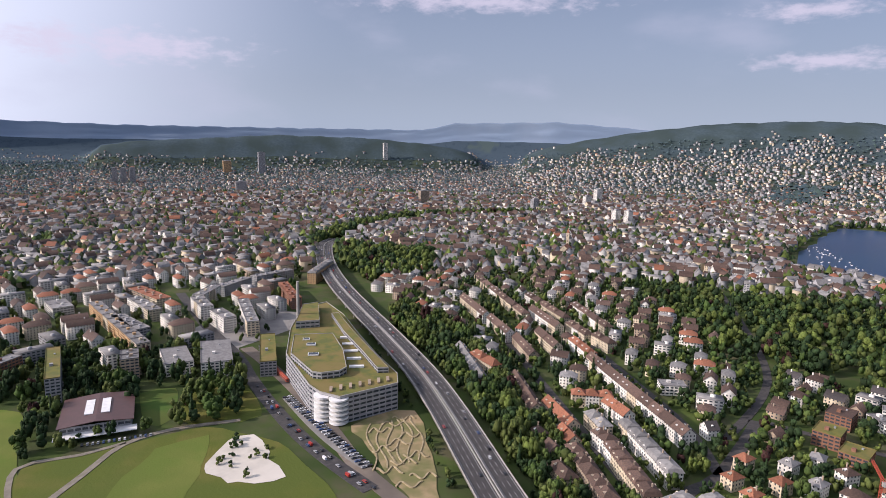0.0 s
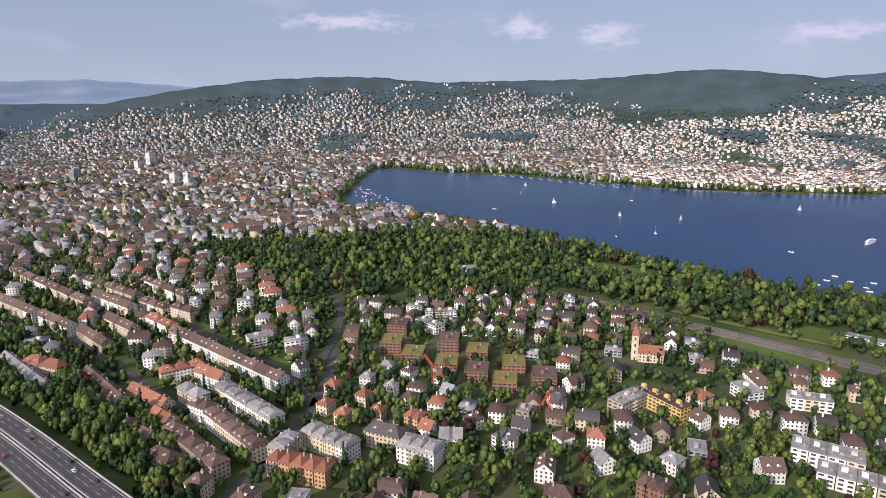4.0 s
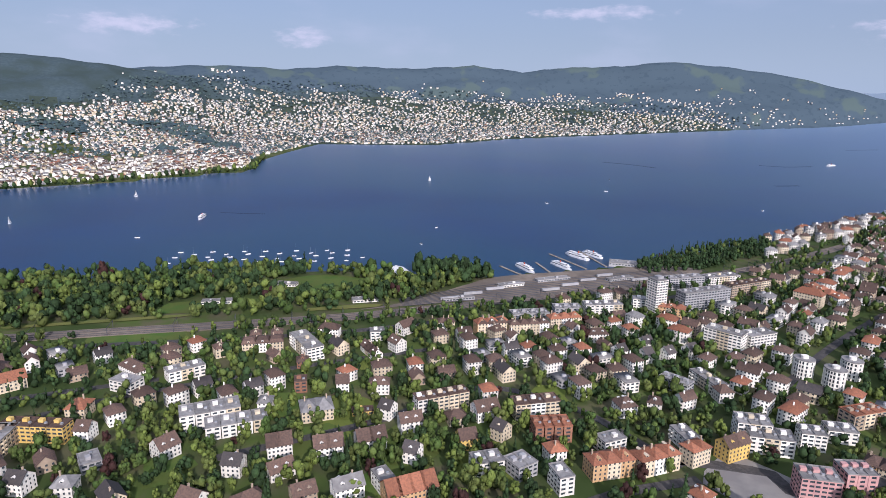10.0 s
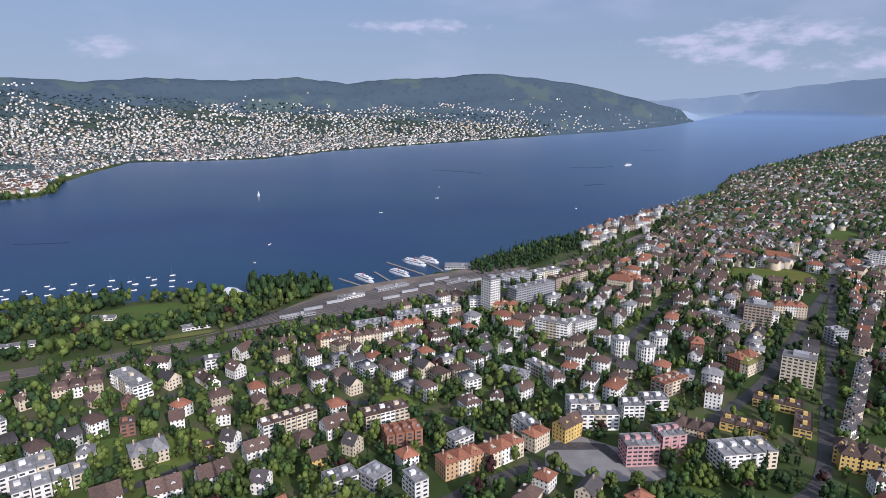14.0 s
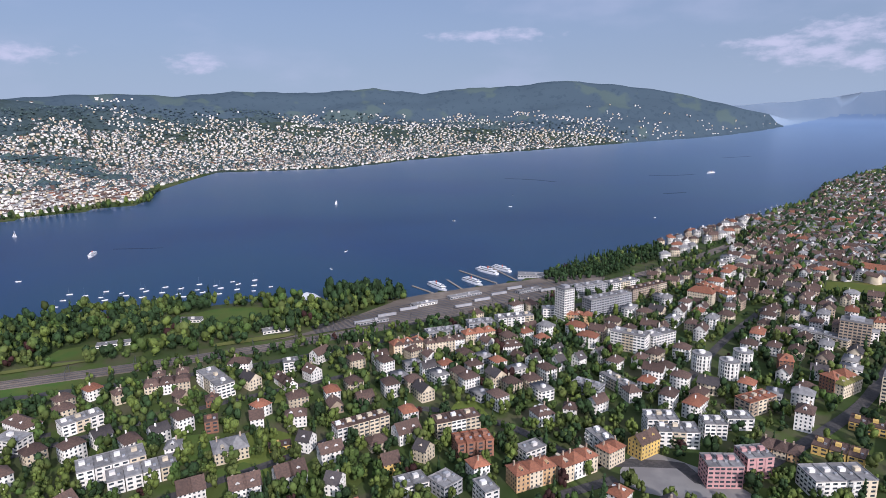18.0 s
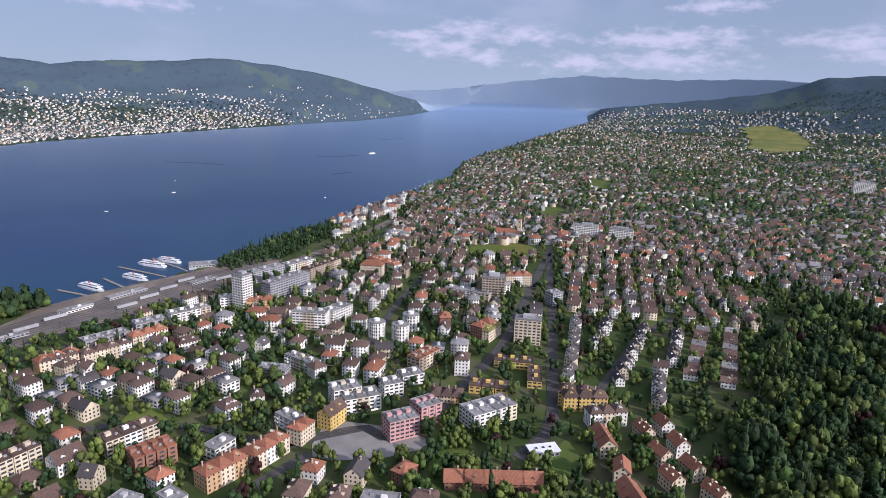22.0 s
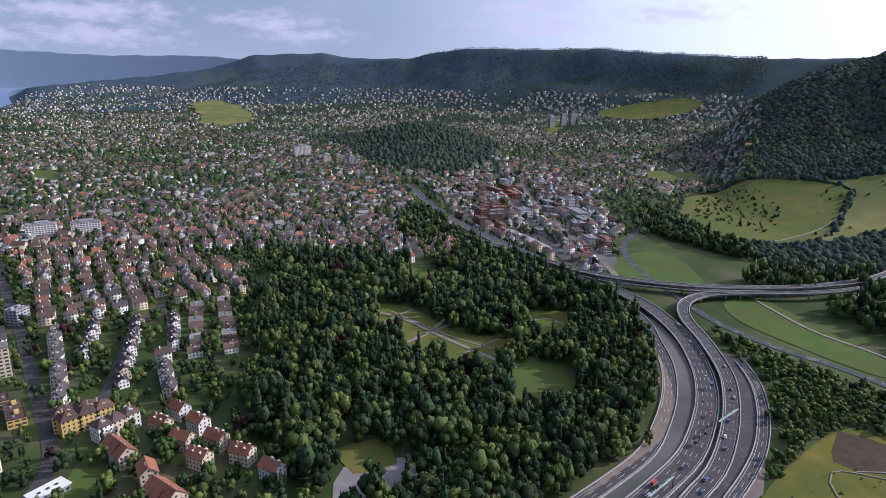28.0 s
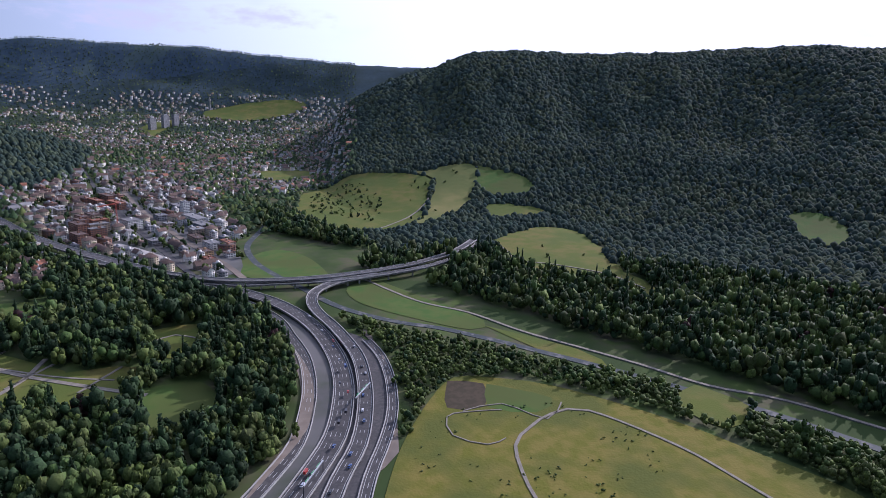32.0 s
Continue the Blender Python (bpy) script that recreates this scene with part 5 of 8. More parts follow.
row(483, -411, 487, -443, 2, 15, 5, "flat", "white", "grey")
house(529, -280, -98, 21, 13, 3, "hip", "white", "brown")
row(295, -448, 265, -465, 3, 15, 2, "flat", "yellow", "brown")
row(282, -392, 253, -407, 3, 15, 2, "flat", "yellow", "brown")
row(258, -456, 241, -428, 2, 13, 2, "flat", "yellow", "brown")
row(296, -358, 274, -372, 3, 15, 2, "hip", "ochre", "brown")
row(247, -341, 234, -378, 4, 20, 4, "flat", "white", "grey")
row(459, -582, 403, -597, 4, 15, 3, "flat", "white", "grey")
house(306, -413, -148, 13, 15, 5, "hip", "white", "brown")
house(390, -492, -134, 12, 17, 4, "hip", "brick", "red")
row(340, -386, 342, -417, 3, 14, 4, "flat", "tan", "red")
for x0, y0, x1, y1, n, twist in ((296, -610, 222, -452, 11, -24), (262, -625, 240, -536, 6, 24), (224, -630, 190, -478, 10, 24), (193, -640, 168, -548, 6, 20), (168, -515, 146, -457, 5, -18)):
    way = math.degrees(math.atan2(y1 - y0, x1 - x0))
    for i in range(n):          # stepped terraces, each house set back from the next
        u = (i + 0.5) / n
        house(x0 + (x1 - x0) * u, y0 + (y1 - y0) * u, way + twist, 12.5, 9, 3 if i % 3 else 2, "gable", "white" if i % 4 else "cream", "dark", "stepped terraces")
for x0, y0, x1, y1, n in ((176, -665, 146, -530, 9), (152, -680, 116, -535, 9)):
    way = math.degrees(math.atan2(y1 - y0, x1 - x0))
    for i in range(n):          # small houses in rows, their gables to the lane
        u = (i + 0.5) / n
        house(x0 + (x1 - x0) * u, y0 + (y1 - y0) * u, way + 90 + 6 * (-1) ** i, 12, 8, 2, "gable", ("white", "cream", "white", "tan")[i % 4], "brown" if i % 3 else "grey", "small row houses")
row(207, -414, 181, -435, 3, 13, 4, "hip", "yellow", "brown")
row(180, -402, 161, -424, 3, 13, 4, "hip", "white", "brown")
row(280, -290, 271, -310, 3, 15, 5, "flat", "pink", "grey")
row(278, -319, 273, -337, 3, 15, 5, "flat", "pink", "grey")
row(341, -481, 341, -508, 2, 14, 5, "hip", "brick", "red")
row(333, -482, 338, -513, 2, 13, 4, "hip", "cream", "green")
house(133, -430, -39, 14, 10, 3, "gable", "white", "red", "red-roofed blocks")
house(140, -411, -37, 14, 10, 3, "gable", "cream", "red", "red-roofed blocks")
house(115, -410, -41, 14, 10, 3, "gable", "white", "red", "red-roofed blocks")
house(120, -389, -29, 14, 10, 3, "gable", "cream", "red", "red-roofed blocks")
house(98, -387, -33, 14, 10, 3, "gable", "cream", "red", "red-roofed blocks")
house(104, -366, -33, 14, 10, 3, "gable", "cream", "red", "red-roofed blocks")
house(130, -349, -64, 14, 10, 4, "gable", "cream", "red", "red-roofed blocks")
house(78, -368, -27, 14, 10, 3, "gable", "cream", "red", "red-roofed blocks")
house(57, -348, -40, 14, 10, 3, "gable", "white", "red", "red-roofed blocks")
row(123, -337, 106, -321, 3, 14, 3, "gable", "cream", "red")
row(165, -388, 148, -370, 3, 12, 3, "gable", "cream", "red")
row(214, -274, 166, -312, 5, 11, 2, "gable", "brick", "red")
house(236, -261, -175, 10, 14, 3, "hip", "brick", "red")
house(584, -577, -149, 30, 15, 5, "hip", "cream", "red")
row(621, -611, 565, -607, 4, 14, 4, "hip", "cream", "red")
row(425, -659, 403, -685, 3, 14, 5, "hip", "cream", "red")
row(343, -630, 338, -645, 2, 14, 5, "flat", "grey", "grey")
row(215, -421, 190, -434, 2, 14, 4, "hip", "yellow", "brown")

# ---------------------------------------------------------------- landmarks north of the eye
def shopping_centre():
    rim = [(-40, 525), (-30, 508), (-13, 496), (37, 522), (38, 545), (21, 599), (4, 665), (-14, 744), (-37, 804), (-66, 779), (-72, 690), (-68, 606)]
    claim_area(rim)
    ob = new("shopping_centre")
    tagged(ob, "large white shopping centre with planted roofs and banded windows", "shopping centre")
    bm = bmesh.new()
    for p, q in zip(rim, rim[1:] + rim[:1]):
        facade(bm, p, q, 13, 37, 6, 6.0, 5.5, 2.0, deep=0.5)
    prism(bm, rim, 9, 13)
    part("facade", bm, (WALLS["grey"], GLASS), ob, "pale grey bands between ribbon windows")
    part("roof", roof_tray(rim, 37.0, 1.1), None, ob, "planted olive-green roof")
    for pts, z0, z1, nm in (
            ([(-62, 592), (-38, 540), (-30, 537), (-14, 541), (-8, 550), (-12, 600), (-24, 652), (-64, 650)], 36.5, 43, "upper_block"),
            ([(20, 548), (30, 548), (14, 604), (-4, 668), (-20, 735), (-28, 733), (-12, 660), (6, 600)], 36.5, 42, "wing"),
            ([(-66, 690), (-40, 695), (-46, 775), (-64, 765)], 36.5, 45, "rear_block")):
        bm = bmesh.new()
        for p, q in zip(pts, pts[1:] + pts[:1]):
            facade(bm, p, q, z0, z1, 2, 5.0, 4.4, 1.7, deep=0.3)
        up = part(nm, bm, (WALLS["grey"], GLASS), ob, "glazed upper storey")
        part("roof", roof_tray(pts, z1, 0.7), None, up, "planted olive-green roof")
    for x, y, a, b in ((-44, 615, 9, 6), (-40, 585, 10, 7), (-50, 632, 7, 5)):       # roof lights
        bm = bmesh.new()
        box(bm, x - a / 2, y - b / 2, 43.5, x + a / 2, y + b / 2, 44.6, 0)
        box(bm, x - a / 2 + 0.6, y - b / 2 + 0.6, 44.55, x + a / 2 - 0.6, y + b / 2 - 0.6, 44.75, 1)
        part("roof_light", bm, (WHITE, GLASS), ob)
    for k in range(5):                                                              # sunk court with walkways
        bm = bmesh.new()
        box(bm, -6 - k * 2.6, 562 + k * 22, 37.6, 8 - k * 2.6, 566 + k * 22, 39.2)
        part("walkway", bm, WHITE, ob)
    for k in range(7):
        bm = bmesh.new()
        box(bm, -22 + k * 8.2, 507 + k * 3.2, 37.6, -19.5 + k * 8.2, 517 + k * 3.2, 38.9)
        part("roof_fin", bm, WALLS["tan"], ob)
    for k in range(6):                                                              # rounded banded corner
        bm = bmesh.new()
        for cx, cy in ((-27, 508), (-14, 500)):
            tube(bm, cx, cy, 14.0 + k * 4.0, 15.5 + k * 4.0, 8.2, 8.2, 20)
        part("corner_band", bm, WHITE, ob, "white rounded band")
    bm = bmesh.new()
    tube(bm, -66, 722, 37, 84, 2.0, 1.5, 12)
    part("chimney", bm, CONCRETE, ob, "tall slim pale chimney")


def roof_tray(rim, z, lip):
    bm = bmesh.new()
    c = Vector((sum(p[0] for p in rim) / len(rim), sum(p[1] for p in rim) / len(rim)))
    inner = [Vector(p) + (c - Vector(p)).normalized() * 0.9 for p in rim]
    rings = [[bm.verts.new((p[0], p[1], h)) for p in q] for q, h in ((rim, z), (rim, z + lip), (inner, z + lip), (inner, z + 0.3))]
    n = len(rim)
    for k, (p, q) in enumerate(zip(rings, rings[1:])):
        for i in range(n):
            bm.faces.new((p[i], p[(i + 1) % n], q[(i + 1) % n], q[i])).material_index = 1
    bm.faces.new(rings[-1]).material_index = 0
    bmesh.ops.recalc_face_normals(bm, faces=bm.faces)
    me = bpy.data.meshes.new("roof")
    bm.to_mesh(me)
    bm.free()
    me.materials.append(ROOFS["green"])
    me.materials.append(CONCRETE)
    return me


def sports_hall():
    claim(-211, 522, 17, 56, 64, 2)
    ob = thing("sports_hall", -211, 522, 17, "low sports hall with a dark brown metal roof and skylights", "sports hall")
    bm = bmesh.new()
    for p, q in (((-25, -28), (25, -28)), ((25, -28), (25, 28)), ((25, 28), (-25, 28)), ((-25, 28), (-25, -28))):
        facade(bm, p, q, -1, 10, 2, 5, 4, 2.2, deep=0.4)
    part("wall", bm, (WALLS["grey"], GLASS), ob)
    bm = bmesh.new()
    slab(bm, ((-27, -30, 10.5), (0, -30, 13), (0, 30, 13), (-27, 30, 10.5)), 0.6)
    slab(bm, ((0, -30, 13), (27, -30, 10.5), (27, 30, 10.5), (0, 30, 13)), 0.6)
    bmesh.ops.remove_doubles(bm, verts=bm.verts, dist=0.01)
    part("roof", bm, material("brown_metal_roof", (0.10, 0.055, 0.05), 0.5, second=(0.085, 0.05, 0.045), scale=0.2), ob)
    for s in (-1, 1):
        bm = bmesh.new()
        slab(bm, ((s * 6 - 3.2, -14, 13.05 - 0.0), (s * 6 + 3.2, -14, 13.05), (s * 6 + 3.2, 16, 13.05), (s * 6 - 3.2, 16, 13.05)), 0.9)
        part("skylight", bm, WHITE, ob, "pale translucent skylight strip")
    bm = bmesh.new()
    box(bm, -29, -38, 4.2, 29, -28, 4.8)
    part("canopy", bm, WHITE, ob, "white entrance canopy")


shopping_centre()
sports_hall()
house(-279, 600, 113, 92, 13, 8, "flat", "grey", "green", "office blocks")
house(-143, 647, 103, 70, 30, 5, "flat", "white", "grey", "office blocks")
house(-182, 645, 112, 52, 26, 4, "flat", "white", "grey", "office blocks")
house(-92, 655, 98, 90, 15, 5, "flat", "grey", "green", "office blocks")
row(-188, 812, -214, 866, 3, 15, 6, "flat", "white", "grey")
row(-214, 872, -202, 930, 3, 15, 6, "flat", "white", "grey")
row(-198, 936, -168, 997, 3, 15, 5, "flat", "grey", "grey")
row(-160, 1003, -107, 1056, 4, 15, 5, "flat", "grey", "grey")
row(-340, 855, -223, 676, 9, 14, 5, "flat", "ochre", "grey")
row(-400, 880, -372, 840, 2, 24, 4, "flat", "white", "grey")
row(-150, 760, -175, 800, 2, 16, 6, "flat", "white", "grey")
row(-120, 740, -150, 850, 5, 14, 6, "flat", "white", "grey")
row(-80, 860, -110, 960, 5, 14, 5, "flat", "brick", "red")
row(-290, 790, -240, 730, 4, 16, 5, "flat", "grey", "grey")
row(-300, 880, -250, 810, 4, 16, 5, "flat", "white", "grey")
row(-320, 950, -260, 880, 4, 20, 4, "flat", "tan", "red")
row(-45, 1110, -70, 1010, 5, 14, 6, "mansard", "ochre", "grey")
row(-360, 560, -330, 640, 3, 14, 6, "flat", "brick", "grey")
row(-225, 640, -215, 610, 2, 16, 7, "flat", "tan", "grey")
row(116, 665, 122, 560, 5, 11, 3, "gable", "grey", "grey")
for k, (x, y, st) in enumerate(((415, 455, 4), (379, 425, 4), (378, 395, 3), (419, 388, 4), (423, 355, 3), (384, 358, 3), (389, 327, 3), (422, 312, 3), (389, 296, 3), (420, 278, 3))):
    claim(x, y, 37, 30, 28, 3)
    house(x, y, 38 if k % 2 else 36, 22, 20, st, "flat", "brick", "green" if k % 3 else "brown", "brown brick cubes")


def high_rise(name, x, y, turn, w, d, h, wall, label, bands=3.0, up=0.0):
    claim(x, y, turn, w, d, 2)
    ob = thing(name, x, y, turn, label, "high-rise", "high-rise blocks")
    bm = bmesh.new()
    a, b, n = w / 2, d / 2, max(2, round(h / bands))
    for p, q in (((-a, -b), (a, -b)), ((a, -b), (a, b)), ((a, b), (-a, b)), ((-a, b), (-a, -b))):
        facade(bm, p, q, 0, h, n, 4.0, 2.8, 1.6)
        quads(bm, [(((*p, -3), (*q, -3), (*q, 0), (*p, 0)), 0)])
    part("wall", bm, (WALLS[wall], GLASS), ob)
    bm = bmesh.new()
    box(bm, -a - 0.1, -b - 0.1, h, a + 0.1, b + 0.1, h + 0.9)
    part("roof", bm, ROOFS["grey"], ob)
    bm = bmesh.new()
    box(bm, -a * 0.5, -b * 0.5, h + 0.85, a * 0.4, b * 0.5, h + 3.8)
    part("lift_house", bm, WALLS["grey"], ob)
    return ob


high_rise("high_rise", 590, -381, 10, 16, 15, 41, "white", "white fourteen-storey tower beside the railway")
high_rise("high_rise", 301, -514, 28, 26, 15, 25, "cream", "cream nine-storey slab above low houses")
high_rise("high_rise", 406, -606, 32, 27, 18, 28, "tan", "tan ten-storey hotel with long balconies")
for x, y, w, d, h, wall, lab in (
        (219, 4619, 30, 20, 118, "white", "tall slim pale silo tower far in the city"), (-748, 3871, 45, 30, 75, "ochre", "tall sunlit office tower far in the city"),
        (-556, 3916, 40, 28, 125, "grey", "tall dark glass tower far in the city"), (-1093, 3072, 24, 22, 72, "grey", "dark apartment tower far in the city"),
        (-1050, 3060, 24, 22, 72, "grey", "dark apartment tower far in the city"), (-1005, 3044, 24, 22, 76, "grey", "dark apartment tower far in the city"),
        (-449, 2587, 40, 18, 52, "grey", "grey high-rise slab above city roofs"), (245, 2237, 34, 20, 52, "tan", "brown high-rise slab above city roofs"),
        (740, 1699, 18, 18, 46, "white", "white twin tower above city roofs"), (770, 1683, 18, 18, 46, "white", "white twin tower above city roofs"),
        (903, 2249, 26, 20, 55, "white", "white high-rise above city roofs"), (822, 2147, 24, 18, 44, "white", "white high-rise above city roofs"),
        (600, 2050, 20, 20, 42, "grey", "grey high-rise above city roofs"), (170, -1960, 48, 16, 42, "white", "white high-rise slab on the southern ridge"),
        (90, -1800, 20, 18, 30, "cream", "cream high-rise on the southern ridge"), (55, -1760, 20, 18, 32, "tan", "tan high-rise on the southern ridge"),
        (20, -1740, 18, 18, 30, "grey", "grey high-rise on the southern ridge"), (-1026, -3300, 34, 20, 60, "grey", "grey high-rise in the southern valley"),
        (-1100, -3330, 34, 20, 66, "grey", "grey high-rise in the southern valley"), (-1160, -3360, 30, 20, 60, "grey", "grey high-rise in the southern valley"),
        (480, -1000, 40, 15, 24, "white", "white apartment slab on the ridge"), (420, -1010, 40, 15, 24, "white", "white apartment slab on the ridge")):
    high_rise("high_rise", x, y, 20, w, d, h, wall, lab)
for x, y in ((421, -422), (398, -432), (410, -461)):
    claim(x, y, 0, 22, 22, 2)
    ob = thing("round_block", x, y, 15, "white rounded five-storey apartment tower with upright dark bands", "apartment tower", "rounded apartment towers")
    bm = bmesh.new()
    rim = [(9 * math.cos(a), 7.6 * math.sin(a)) for a in np.linspace(0, 2 * math.pi, 13)[:-1]]
    for p, q in zip(rim, rim[1:] + rim[:1]):
        facade(bm, p, q, -1, 16.5, 5, 3.0, 1.5, 2.4, deep=0.5)
    part("wall", bm, (WALLS["white"], GLASS), ob)
    bm = bmesh.new()
    prism(bm, [(x_ * 1.02, y_ * 1.02) for x_, y_ in rim], 16.5, 17.3)
    part("roof", bm, ROOFS["grey"], ob)
    bm = bmesh.new()
    tube(bm, 0, 0, 17.2, 19.6, 3.0, 3.0, 12)
    part("lift_house", bm, WALLS["white"], ob)


def church(x, y, turn, L, d, h, tower, spire, wall, cover, label):
    claim(x, y, turn, L + 8, d, 2)
    ob = thing("church", x, y, turn, label, "church")
    bm = bmesh.new()
    make_walls(L, d, max(2, int(h / 3)), "gable", False)(bm)
    part("nave", bm, (WALLS[wall], GLASS), ob)
    bm = bmesh.new()
    make_roof(L, d, max(2, int(h / 3)), "gable")(bm)
    part("roof", bm, ROOFS[cover], ob)
    bm = bmesh.new()
    t = L / 2 + 3.2
    for p, q in (((t - 3, -3), (t + 3, -3)), ((t + 3, -3), (t + 3, 3)), ((t + 3, 3), (t - 3, 3)), ((t - 3, 3), (t - 3, -3))):
        facade(bm, p, q, -2, tower, 4, 6.0, 1.4, 3.0, deep=0.4)
    part("tower", bm, (WALLS[wall], GLASS), ob)
    bm = bmesh.new()
    a = [bm.verts.new((t + 3.4 * sx, 3.4 * sy, tower)) for sx, sy in ((-1, -1), (1, -1), (1, 1), (-1, 1))]
    tip = bm.verts.new((t, 0, tower + spire))
    for k in range(4):
        bm.faces.new((a[k], a[(k + 1) % 4], tip))
    bm.faces.new(a[::-1])
    part("spire", bm, ROOFS[cover], ob)


church(525, 232, 120, 22, 13, 9, 24, 12, "cream", "red", "small cream church with red roofs and a tower")
church(438, 1250, 60, 34, 20, 15, 46, 10, "cream", "red", "large pale church with a slim bell tower")
church(585, -905, 200, 40, 16, 9, 34, 1.5, "cream", "red", "church on a hill with a plain slab tower")

# halls on the lake front
house(815, 955, 50, 66, 34, 5, "flat", "white", "grey", "halls on the lake front")
house(872, 905, 50, 44, 30, 4, "hip", "ochre", "red", "halls on the lake front")
house(1000, 1120, 40, 46, 18, 2, "flat", "grey", "grey", "halls on the lake front")
claim(828, -132, 10, 34, 24, 2)
tent = thing("bathing_pavilion", 828, -132, 12, "white-roofed bathing pavilion on the shore", "pavilion")
bm = bmesh.new()
box(bm, -14, -9, -1, 14, 9, 5)
part("wall", bm, WALLS["grey"], tent)
bm = bmesh.new()
slab(bm, ((-16, -11, 5.2), (16, -11, 5.2), (16, 0, 8.5), (-16, 0, 8.5)), 0.5)
slab(bm, ((16, 11, 5.2), (-16, 11, 5.2), (-16, 0, 8.5), (16, 0, 8.5)), 0.5)
bmesh.ops.remove_doubles(bm, verts=bm.verts, dist=0.01)
part("roof", bm, WHITE, tent)
for x, y, turn, L, d in ((700, -70, 94, 30, 12), (745, -265, 100, 34, 12), (760, -330, 98, 50, 10), (742, -420, 100, 40, 10), (820, -470, 60, 44, 22), (790, 20, 70, 26, 12), (720, 95, 88, 36, 10), (690, -180, 95, 40, 8)):
    house(x, y, turn, L, d, 1, "flat", "white" if L < 40 else "grey", "grey", "low sheds by the railway")

# the school's pavilion on its lawn
claim(185, -346, 50, 24, 14, 3)
hall = thing("school_pavilion", 185, -346, 52, "low school pavilion with a flat white roof on a lawn", "pavilion")
bm = bmesh.new()
for p, q in (((-10, -5), (10, -5)), ((10, -5), (10, 5)), ((10, 5), (-10, 5)), ((-10, 5), (-10, -5))):
    facade(bm, p, q, -1, 4.2, 1, 3.2, 2.4, 2.0, deep=0.2)
part("wall", bm, (WALLS["grey"], GLASS), hall)
bm = bmesh.new()
box(bm, -10.8, -5.8, 4.2, 10.8, 5.8, 4.8)
part("roof", bm, WHITE, hall, "flat white roof")
for k in (-5, 0, 5):
    bm = bmesh.new()
    box(bm, k - 0.8, -0.8, 4.75, k + 0.8, 0.8, 5.3)
    part("skylight", bm, GLASS, hall)

# works in the southern valley
for x, y, turn, L, d, st, wall, cover in (
        (-205, -1030, 100, 30, 16, 5, "brick", "brown"), (-232, -1040, 10, 24, 13, 6, "brick", "grey"), (-215, -1075, 100, 34, 15, 7, "brick", "brown"), (-245, -1088, 10, 30, 14, 5, "tan", "grey"),
        (-228, -1120, 100, 26, 14, 6, "brick", "brown"), (-258, -1135, 10, 26, 14, 4, "brick", "red"), (-240, -1165, 100, 30, 14, 5, "brick", "brown"), (-262, -1190, 100, 30, 16, 4, "tan", "brown"),
        (-296, -1095, 100, 30, 24, 5, "white", "grey"), (-292, -970, 98, 22, 16, 2, "grey", "grey"), (-390, -1035, 95, 40, 22, 3, "grey", "grey"), (-396, -1085, 95, 60, 20, 4, "white", "grey"),
        (-404, -1150, 95, 14, 12, 9, "white", "grey"), (-368, -1000, 92, 20, 22, 3, "tan", "grey"), (-352, -960, 92, 34, 16, 2, "tan", "brown"), (-352, -900, 95, 26, 18, 3, "white", "grey"),
        (-378, -905, 95, 28, 12, 2, "tan", "red"), (-325, -1290, 100, 50, 14, 4, "brick", "red"), (-300, -1330, 100, 40, 14, 4, "brick", "red"), (-330, -1375, 100, 44, 14, 4, "brick", "brown"),
        (-418, -1220, 95, 40, 22, 3, "grey", "grey"), (-380, -1215, 95, 30, 16, 2, "white", "grey"), (-440, -1300, 95, 44, 18, 3, "tan", "brown"), (-395, -1305, 95, 26, 16, 3, "white", "brown"),
        (-330, -870, 95, 26, 12, 2, "ochre", "brown"), (-318, -825, 95, 20, 12, 2, "brick", "red"), (-225, -1260, 95, 26, 14, 4, "tan", "grey"), (-270, -1260, 95, 20, 14, 3, "white", "brown"),
        (-352, -840, 95, 16, 11, 2, "white", "brown"), (-358, -1140, 95, 24, 18, 3, "grey", "grey"), (-350, -1080, 95, 18, 14, 2, "tan", "grey"), (-345, -1450, 100, 40, 16, 4, "white", "grey"),
        (-410, -1420, 95, 36, 16, 3, "cream", "brown"), (-455, -1390, 95, 30, 14, 3, "white", "brown"), (-390, -1490, 100, 40, 14, 4, "tan", "brown")):
    house(x, y, turn, L, d, st, "flat", wall, cover, "works in the valley")


# ---------------------------------------------------------------- boats
SAILCLOTH = material("sailcloth", (0.85, 0.85, 0.83), 0.7)
HULL = material("white_hull", (0.74, 0.75, 0.76), 0.4, second=(0.66, 0.67, 0.69))


def hull(bm, L, w, h, mat=0, z=0.0):
    half = [(-L / 2, w * 0.36), (-L * 0.2, w / 2), (L * 0.2, w * 0.46), (L * 0.4, w * 0.22), (L / 2, 0.0)]
    outline = [(x, -y) for x, y in half] + [(x, y) for x, y in reversed(half[:-1])]
    prism(bm, outline, z - 0.4, z + h, mat)


